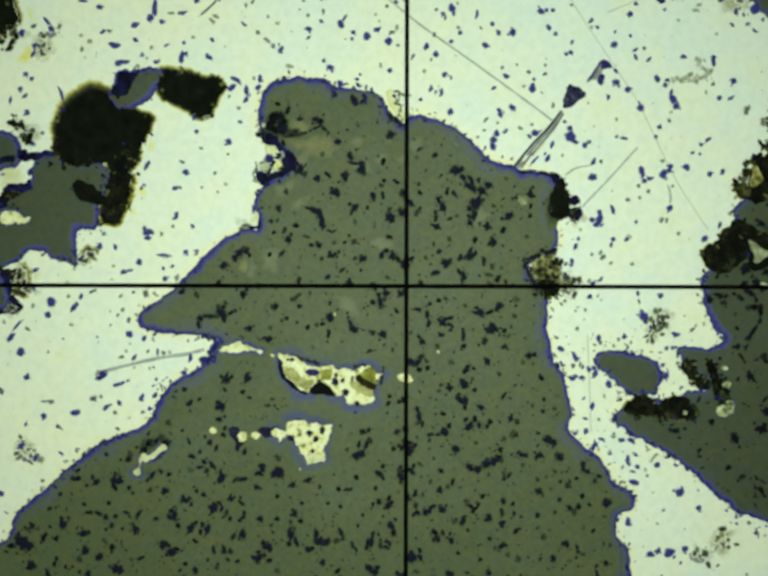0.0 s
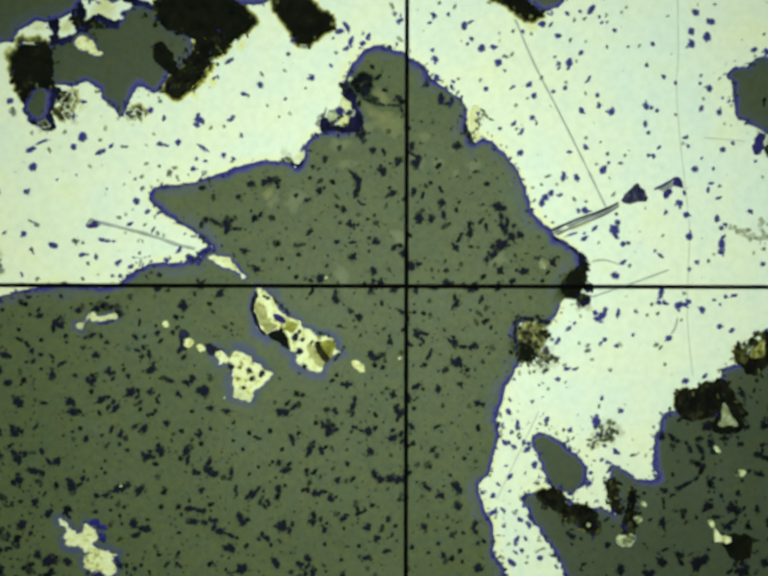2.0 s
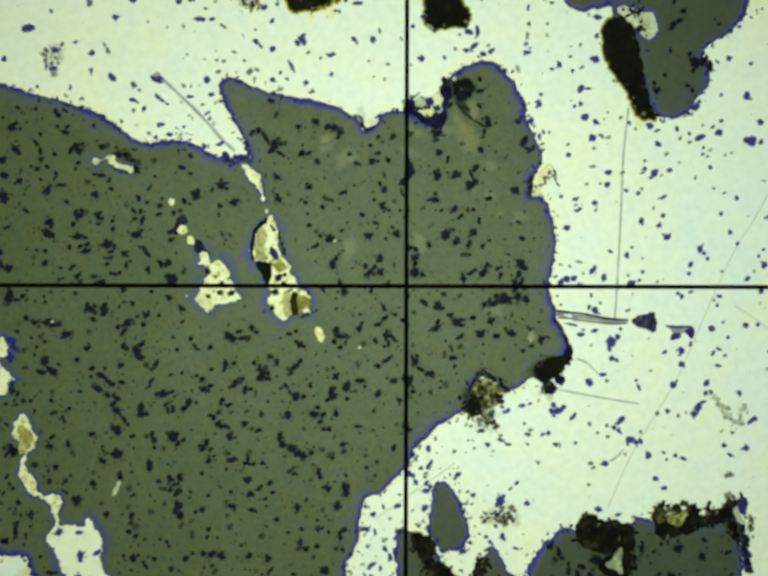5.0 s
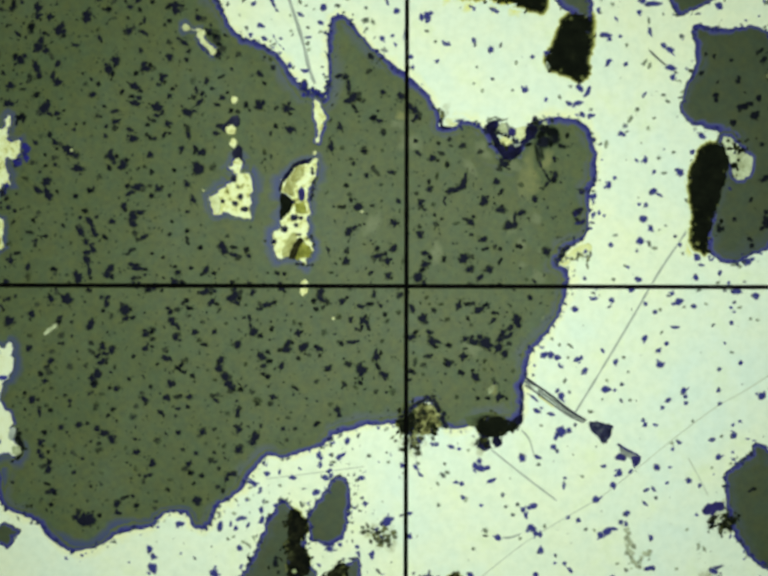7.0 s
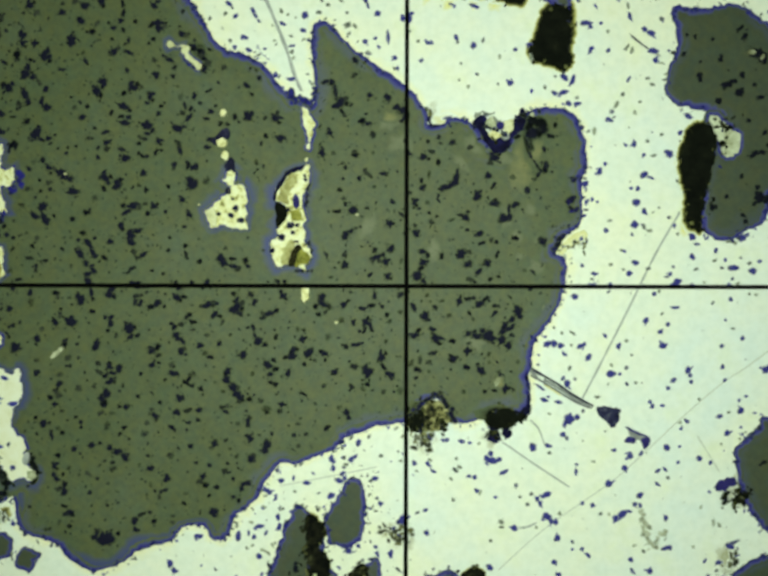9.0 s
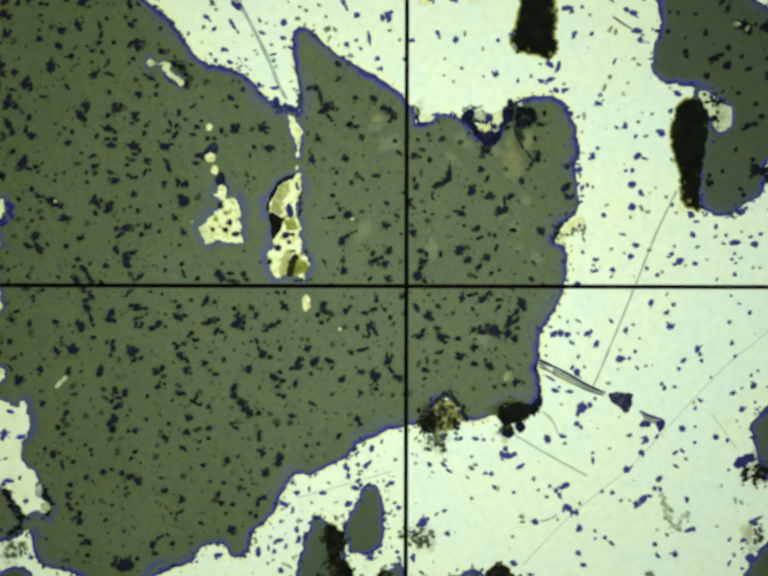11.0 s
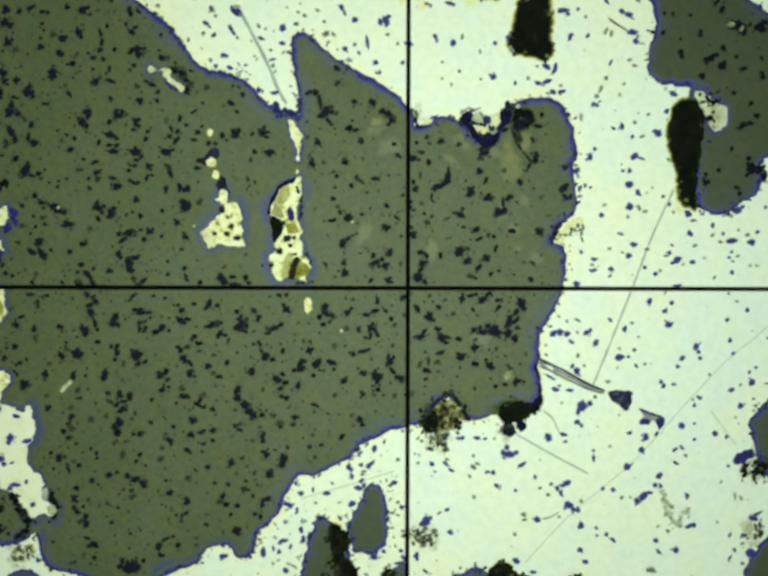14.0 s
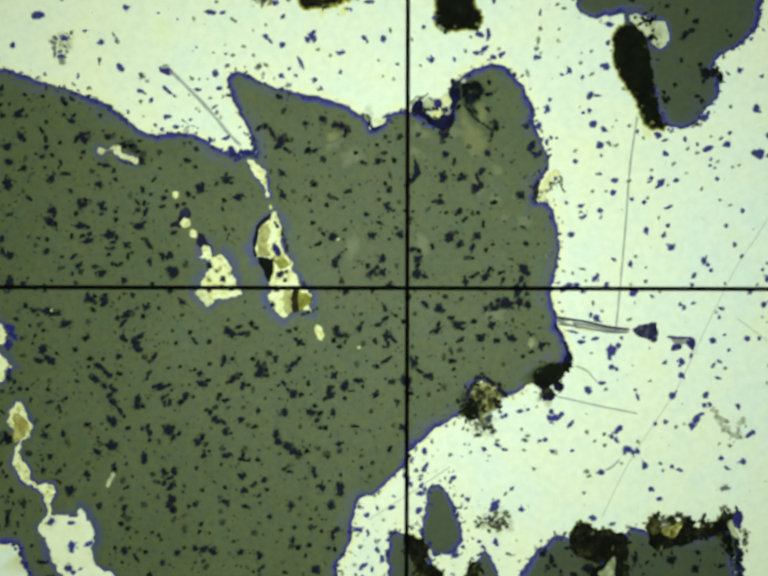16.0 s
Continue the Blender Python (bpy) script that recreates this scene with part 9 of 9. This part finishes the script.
for pts, material, lab in (([(0.477, -0.282), (0.487, -0.276), (0.499, -0.278), (0.501, -0.286), (0.489, -0.289), (0.479, -0.288)], M_BLUE_SEAM, "blue-grey lump in the hooked pit"),
                           ([(0.514, -0.278), (0.528, -0.276), (0.528, -0.290), (0.521, -0.302), (0.516, -0.290)], M_BLUE_SEAM, "dark blue end of the hooked pit")):
    part("blue_pit", slab_bm(ragged(pts, 57, 0.002, 0.002), 0, 0.0028, 0.001), material, section, lab)
for pts, w in (([(0.523, -0.424), (0.528, -0.440), (0.536, -0.452), (0.546, -0.462)], 0.0052), ([(0.530, -0.462), (0.540, -0.476), (0.550, -0.492), (0.566, -0.496)], 0.0050), ([(0.555, -0.494), (0.564, -0.480), (0.574, -0.468), (0.582, -0.462)], 0.0054)):
    crumb_line(pts, w, M_SMEAR, "grey-olive smear in the pale ore", 0.0012)
crumb_line([(0.136, 0.333), (0.149, 0.332), (0.161, 0.329), (0.174, 0.326), (0.183, 0.320)], 0.0031, M_DARK_CRUMB, "dark thread across the hollow", TOP + 0.0052)
crumb_line([(0.229, 0.320), (0.231, 0.302), (0.234, 0.285), (0.241, 0.274), (0.250, 0.264), (0.258, 0.252)], 0.0030, M_SPECK_DARK, "dark brown thread in the grain", TOP + 0.0032)
crumb_line([(0.259, 0.266), (0.265, 0.260), (0.270, 0.250)], 0.0062, M_SPECK_DARK, "dark crumbs in the grain", TOP + 0.0034)
crumb_line([(0.258, 0.252), (0.253, 0.240), (0.249, 0.232)], 0.0034, M_SPECK_DARK, "dark crumbs in the grain", TOP + 0.0036)
crumb_line([(0.261, 0.296), (0.265, 0.293)], 0.0050, M_SPECK_DARK, "dark crumbs in the grain", TOP + 0.0038)
crumb_line([(0.227, 0.352), (0.239, 0.356), (0.251, 0.353), (0.254, 0.340), (0.249, 0.330), (0.237, 0.332), (0.229, 0.340), (0.241, 0.344)], 0.0098, M_GREY_SPECK, "black crumbs at the notch", TOP + 0.0040)
crumb_line([(0.229, 0.330), (0.233, 0.320), (0.241, 0.326), (0.251, 0.324)], 0.0058, M_GREY_SPECK, "black crumbs at the notch", TOP + 0.0042)
# blue-black lumps in the bays of the large grain's edge and beside the long vein
for pts, size in (([(0.319, 0.126), (0.308, 0.115), (0.302, 0.102), (0.299, 0.090), (0.302, 0.084)], 0.0048), ([(0.329, 0.202), (0.325, 0.188), (0.331, 0.176), (0.339, 0.184)], 0.0058), ([(0.321, 0.244), (0.329, 0.236), (0.334, 0.248)], 0.0034), ([(-0.214, 0.180), (-0.214, 0.162), (-0.216, 0.136)], 0.0036), ([(-0.202, 0.070), (-0.197, 0.054), (-0.199, 0.034)], 0.0030), ([(-0.191, 0.010), (-0.207, 0.007), (-0.229, 0.008)], 0.0028)):
    crumb_line(pts, size, M_DARK_CRUMB, "blue-black lumps along an edge", TOP + 0.0030)
inset([(0.305, 0.090), (0.311, 0.104), (0.321, 0.114), (0.335, 0.126), (0.349, 0.136), (0.359, 0.136), (0.363, 0.126), (0.351, 0.116), (0.335, 0.106), (0.325, 0.094), (0.315, 0.086)], "pale_crumb", M_YELLOW_PALE, "yellowish pocket in a bay of the edge", 65, -0.0024)
crumb_line([(0.311, 0.094), (0.323, 0.104), (0.333, 0.102), (0.343, 0.112), (0.337, 0.120)], 0.0032, M_CRUMB_SOFT, "dark bits in a pale pocket", 0.0024)
crumb_line([(0.347, 0.116), (0.357, 0.112), (0.365, 0.120), (0.361, 0.102), (0.363, 0.088)], 0.0030, M_CRUMB_SOFT, "dark bits beside a pale pocket", 0.0026)
crumb_line([(0.117, 0.354), (0.127, 0.362), (0.139, 0.360), (0.151, 0.356), (0.161, 0.348), (0.171, 0.346), (0.179, 0.352)], 0.0040, M_FLECK, "grey haze of crumbs over the notch", 0.0018)
for pts, size, material in (([(0.385, -0.612), (0.396, -0.615), (0.404, -0.624), (0.407, -0.635)], 0.0034, M_CRUMB), ([(0.441, -0.633), (0.433, -0.639), (0.434, -0.650), (0.440, -0.656)], 0.0036, M_CRUMB), ([(0.486, -0.691), (0.486, -0.714), (0.480, -0.739), (0.477, -0.764), (0.473, -0.789)], 0.0062, M_DARK_CRUMB), ([(0.503, -0.679), (0.513, -0.687), (0.502, -0.702), (0.507, -0.712)], 0.0048, M_CRUMB_SOFT), ([(0.479, -0.628), (0.489, -0.621), (0.491, -0.634)], 0.0040, M_CRUMB_SOFT)):
    crumb_line(pts, size, material, "dark crumbs along the row of pits", TOP + 0.0050)
for pts, size in (([(-0.804, 0.157), (-0.807, 0.144), (-0.813, 0.128), (-0.822, 0.117)], 0.0066), ([(-0.884, 0.096), (-0.883, 0.083), (-0.876, 0.071)], 0.0050), ([(-0.830, 0.077), (-0.835, 0.062)], 0.0054)):
    crumb_line(pts, size, M_EDGE, "dark blue lumps beside the two lobes", TOP + 0.0030)
# dark lumps beside the sliver and at the wedge's end
for pts, size, material in (([(-0.477, 0.447), (-0.465, 0.440), (-0.452, 0.430), (-0.444, 0.415), (-0.445, 0.395)], 0.0070, M_SPECK_DARK), ([(-0.491, 0.422), (-0.476, 0.410), (-0.462, 0.400)], 0.0034, M_EDGE), ([(-0.274, 0.366), (-0.260, 0.362), (-0.244, 0.357), (-0.227, 0.350)], 0.0062, M_EDGE), ([(-0.214, 0.387), (-0.216, 0.371), (-0.218, 0.354)], 0.0042, M_EDGE)):
    crumb_line(pts, size, material, "dark lumps along an edge", TOP + 0.0032)
# dark crust round the foot of the broad vein
for pts, size in (([(-0.813, -0.422), (-0.804, -0.437), (-0.793, -0.457), (-0.782, -0.475)], 0.0074), ([(-0.778, -0.483), (-0.785, -0.495), (-0.795, -0.507), (-0.808, -0.514)], 0.0064), ([(-0.739, -0.414), (-0.730, -0.428), (-0.721, -0.444), (-0.719, -0.460), (-0.730, -0.476)], 0.0052)):
    crumb_line(pts, size, M_GREY_SPECK, "dark crust beside the broad vein", TOP + 0.0030)
crumb_line([(-0.341, 0.460), (-0.334, 0.448), (-0.316, 0.434)], 0.0020, M_SPECK_BLUE, "crumbs on the grain's edge", 0.0016)
for i, (x, y, rx, ry, a) in enumerate(((-0.787, -0.547, 0.030, 0.022, 40), (-0.185, 0.774, 0.034, 0.030, 30), (-0.112, 0.651, 0.022, 0.032, 60), (-0.220, 0.770, 0.020, 0.026, 0))):
    part("olive_stain", cloud_bm(x, y, rx, ry, a, 0.0021, i + 230), M_OLIVE_STAIN, section, "olive-brown smear beside a grain")
for i, (x, y, rx, ry, a) in enumerate(PALE_STAINS):
    part("yellow_stain_and_fringe", cloud_bm(x, y, rx, ry, a, 0.0013, i + 210), M_HALO_GREY, section, "faint olive-yellow stain")
# yellow lens fringe beside pits, painted in as patches
for i, (x, y, rx, ry, a) in enumerate(YELLOW_FRINGE):
    part("yellow_stain_and_fringe", cloud_bm(x, y, rx, ry, a, 0.0012, i + 190), M_YELLOW, section, "yellow blurred fringe painted beside a pit")
# smudges in the large grain; beside its pits they paint in soft shading
for i, (x, y, rx, ry, a) in enumerate(((0.240, 0.341, 0.028, 0.026, 8), (0.228, 0.310, 0.012, 0.030, 14), (0.205, -0.250, 0.040, 0.016, 10), (-0.462, 0.440, 0.026, 0.014, -40), (0.045, -0.262, 0.02, 0.026, 0))):
    part("smudge", cloud_bm(x, y, rx, ry, a, TOP + 0.0030, i + 160, i < 2), M_SMUDGE, grains["main"][0], "dark soft smudge and painted shading")
for i, (x, y, rx, ry, a) in enumerate(((0.246, 0.294, 0.019, 0.030, -10), (-0.058, 0.336, 0.02, 0.014, 0), (0.212, -0.185, 0.012, 0.016, 0))):
    part("yellow_stain_and_fringe", cloud_bm(x, y, rx, ry, a, TOP + 0.0024, i + 180), M_RUST, grains["main"][0], "yellow-brown stain")


for x, y, rx, ry, a in ((0.114, 0.296, 0.030, 0.024, -30), (0.178, 0.270, 0.034, 0.018, 0)):
    part("pale_cloud", cloud_bm(x, y, rx, ry, a, TOP + 0.0010, 88), M_HAZE, grains["main"][0], "pale tan cloudy patch")
part("tan_fan", fan_bm([(0.207, 0.336), (0.221, 0.320), (0.229, 0.286), (0.249, 0.252), (0.249, 0.222), (0.229, 0.190), (0.205, 0.197), (0.187, 0.232), (0.183, 0.262), (0.193, 0.292)], TOP + 0.0016), M_RUST, grains["main"][0], "tan fan-shaped stain under the notch")

# ---- specks ----
def keep_off(xy, outlines, margin):
    """Which places keep clear of the outlines' insides and, by the margin, of their lines."""
    ok = np.ones(len(xy), bool)
    for p in outlines:
        ok &= ~inside(p, xy)
        for i in range(0, len(p), 2):
            ok &= np.hypot(xy[:, 0] - p[i, 0], xy[:, 1] - p[i, 1]) > margin
    return ok


random.seed(11)
SHAPES = {}


def speck(x, y, l, w, turn, z, material, parent, name):
    """One larger speck; alike ones share some meshes."""
    k = (name, material.name, random.randrange(30))
    if k not in SHAPES:
        b = Blobs()
        b.speck(0, 0, 0.01, 0.01, 0, 0, 1, parent is section)
        SHAPES[k] = b.mesh(name, material)
    ob = new(name, SHAPES[k])
    ob.parent = parent
    k = 0.94 if parent is section else 1.0
    ob.matrix_basis = pose(x, y, z, 0, 0, turn) @ Matrix.Diagonal((l * k / 0.01, w * k * 1.19 / 0.01, min(w / 0.01, 1), 1))


def place_specks(rows, z, material, parent, name, label, most=300):
    """The largest specks one by one, the rest in one mesh."""
    order = sorted(rows, key=lambda q: -q[2] * q[3])
    for q in order[:most]:
        speck(*q, z, material, parent, name)
    if order[most:]:
        b = Blobs()
        for x, y, l, w, a in order[most:]:
            b.speck(x, y, l, w, a, z, 1, parent is section)
        b.link("speck_scatter", material, parent, label, "stuff")


main_grain = grains["main"][0]
# tiny pits drawn as dark domes, their shade put into the colour
place_specks(DARK_SPECKS, TOP + 0.0008, M_SPECK_DARK, main_grain, "dark_speck", "small dark specks")
for q in CURLED_SPECKS:
    speck(*q, TOP + 0.0012, M_SPECK_DARK, main_grain, "curled_speck")
b = Blobs()
for x, y, l, w, a in FAINT_SPECKS:
    b.speck(x, y, l, w, a, TOP + 0.0008, 0.62)
b.link("speck_scatter", M_SPECK_DARK, main_grain, "faint blurred specks", "stuff")
# these pits too are domes, dark by colour alone
place_specks(BLUE_PITS, 0.0016, M_SPECK_BLUE, section, "blue_pit", "small blue pits in the pale ore")
b = Blobs()
for x, y, l, w, a in GREY_FLECKS:
    b.speck(x, y, l, w, a, 0.0015, 0.9)
b.link("fleck_scatter", M_FLECK, section, "grey flecks in the pale ore", "stuff")
place_specks(LOW_SPECKS, TOP + 0.0008, M_GREY_SPECK, grains["low"][0], "dark_speck", "")
place_specks(RIGHT_SPECKS, TOP + 0.0008, M_GREY_SPECK, grains["right"][0], "dark_speck", "")
rng = np.random.default_rng(3)
near_specks = np.array([q[:2] for q in DARK_SPECKS + FAINT_SPECKS])
near_pits = np.array([q[:2] for q in BLUE_PITS + GREY_FLECKS])


def clear_of(xy, others, d):
    return np.array([np.min(np.hypot(*(others - q).T)) > d for q in xy])


def sprinkle(blobs, count, region, off, margin, z, sizes, others, gap, only=None):
    xy = rng.uniform(region[0], region[1], (count, 2))
    ok = keep_off(xy, off, margin)
    if only is not None:
        ok &= inside(only, xy)
        for i in range(0, len(only), 2):
            ok &= np.hypot(xy[:, 0] - only[i, 0], xy[:, 1] - only[i, 1]) > margin
    xy = xy[ok]
    if others is not None:
        xy = xy[clear_of(xy, others, gap)]
    for x, y in xy:
        r = sizes[0] * (sizes[1] / sizes[0]) ** (random.random() ** 1.6)
        blobs.clump(x, y, r, z, random.uniform(0.9, 1.6), random.uniform(0, math.pi))


main_line = grains["main"][1]
b = Blobs()
sprinkle(b, 3800, ((-0.86, -0.62), (0.36, 0.60)), bright, 0.012, TOP + 0.0008, (0.0010, 0.0034), near_specks, 0.008, main_line)
# beyond the part that is told speck by speck
sprinkle(b, 330, ((-1.05, -0.6), (-0.82, 0.75)), bright, 0.012, TOP + 0.0008, (0.005, 0.014), near_specks, 0.024, main_line)
sprinkle(b, 900, ((-1.05, -0.6), (-0.80, 0.75)), bright, 0.012, TOP + 0.0008, (0.0016, 0.006), None, 0, main_line)
sprinkle(b, 90, ((-0.85, 0.58), (-0.50, 0.75)), bright, 0.012, TOP + 0.0008, (0.004, 0.012), near_specks, 0.024, main_line)
b.link("speck_scatter", M_SPECK_DARK, grains["main"][0], "fine dark specks", "stuff")
for key, count, region in (("low", 1150, ((-0.5, -1.2), (0.6, -0.4))), ("right", 120, ((0.4, 0.1), (1.1, 0.9))), ("top", 40, ((0.1, 0.5), (0.6, 1.0))), ("corner", 120, ((0.1, 0.6), (0.9, 1.3))), ("edge", 60, ((0.6, -0.8), (1.0, -0.2)))):
    b = Blobs()
    sprinkle(b, count, region, [], 0.014, TOP + 0.0008, (0.002, 0.011), None, 0, grains[key][1])
    if b.v:
        b.link("speck_scatter", M_GREY_SPECK, grains[key][0], "fine dark specks", "stuff")
lines = [g[1] for g in grains.values()]
b = Blobs()
sprinkle(b, 560, ((-0.95, -0.95), (1.0, 1.0)), lines, 0.003, 0.0004, (0.0010, 0.0028), near_pits, 0.012)
sprinkle(b, 170, ((-0.50, -0.60), (0.06, -0.33)), lines, 0.002, 0.0004, (0.0012, 0.0040), near_pits, 0.01)
sprinkle(b, 40, ((-0.35, 0.30), (-0.15, 0.60)), lines, 0.002, 0.0004, (0.002, 0.005), near_pits, 0.01)
d = Blobs()
sprinkle(d, 150, ((-0.6, 0.58), (1.0, 1.0)), lines, 0.008, 0.0004, (0.003, 0.009), near_pits, 0.03)
sprinkle(d, 130, ((-0.6, -1.0), (1.0, -0.58)), lines, 0.008, 0.0004, (0.003, 0.009), near_pits, 0.03)
sprinkle(d, 40, ((0.75, -0.6), (1.0, 0.6)), lines, 0.008, 0.0004, (0.003, 0.009), near_pits, 0.03)
sprinkle(d, 60, ((-0.50, -0.60), (0.06, -0.33)), lines, 0.002, 0.0004, (0.002, 0.005), near_pits, 0.012)
# bits torn out along the grains' edges
for p in lines:
    n = normals(p)
    for _ in range(int(len(p) * 0.24)):
        i, s = random.randrange(len(p)), abs(random.gauss(0, 0.010)) + 0.001
        (b if random.random() < 0.65 else d).clump(p[i, 0] + n[i, 0] * s, p[i, 1] + n[i, 1] * s, random.uniform(0.0016, 0.0052), 0.0006, random.uniform(0.9, 1.7), random.uniform(0, 3))
b.link("fleck_scatter", M_FLECK, section, "fine grey flecks in the pale ore", "stuff")
d.link("pit_scatter", M_SPECK_BLUE, section, "fine blue pits in the pale ore", "stuff")
# dots on the broad pale vein
b = Blobs()
for x, y, l, w, a in ((-0.813, -0.307, 0.0100, 0.0070, 82), (-0.817, -0.316, 0.0060, 0.0040, 82), (-0.778, -0.314, 0.0100, 0.0050, 22), (-0.834, -0.350, 0.0090, 0.0070, -28), (-0.827, -0.360, 0.0050, 0.0050, -8), (-0.804, -0.403, 0.0120, 0.0040, 2), (-0.814, -0.411, 0.0060, 0.0040, -8), (-0.840, -0.248, 0.0090, 0.0060, 32), (-0.801, -0.262, 0.0070, 0.0040, -18), (-0.847, -0.390, 0.0080, 0.0060, 82), (-0.767, -0.444, 0.0050, 0.0050, -8), (-0.781, -0.397, 0.0060, 0.0030, 82), (-0.810, -0.358, 0.0060, 0.0020, 22)):
    b.speck(x, y, l, w, a, TOP + 0.0062, 1, True)
b.link("dot_scatter", M_SPECK_BLUE, grains["main"][0], "dark blue dots on the pale vein", "stuff")
# dark lumps along the grains' blue edges
for key, share in (("main", 0.30), ("low", 0.3), ("right", 0.25), ("top", 0.35), ("island", 0.25), ("edge", 0.4), ("sliver", 0.3), ("corner", 0.2), ("shard", 0.3), ("far", 0.2), ("small", 0.4)):
    g, p = grains[key]
    n = normals(p)
    b = Blobs()
    for _ in range(int(len(p) * share)):
        i, d = random.randrange(len(p)), random.gauss(0.003, 0.003)
        b.clump(p[i, 0] - n[i, 0] * d, p[i, 1] - n[i, 1] * d, random.uniform(0.0016, 0.0062), TOP + 0.001, random.uniform(0.8, 1.6), random.uniform(0, 3))
    b.link("edge_crust", M_EDGE, g, "dark blue lumps along the edge", "stuff")


# ---- what moves ----
def motions():
    walk(section, [(t, pose(x, y, 0, 0, 0, a)) for t, x, y, a, s in TURNS])
    # the reticle is nudged aside a little after twelve seconds
    rows = []
    for t, s in sorted([(t, s) for t, x, y, a, s in TURNS] + [(12.2, 0.9993)]):
        side, down = (0.0, 0.0) if t < 12.1 else (0.003, 0.004) if t < 14.25 else (0.0017, 0.004)
        k = (H / s - RETICLE_Z) / H
        rows.append((t, pose((0.0455 + side) * k, (0.0036 - down) * k, RETICLE_Z)))
    walk(reticle, rows)


motions()
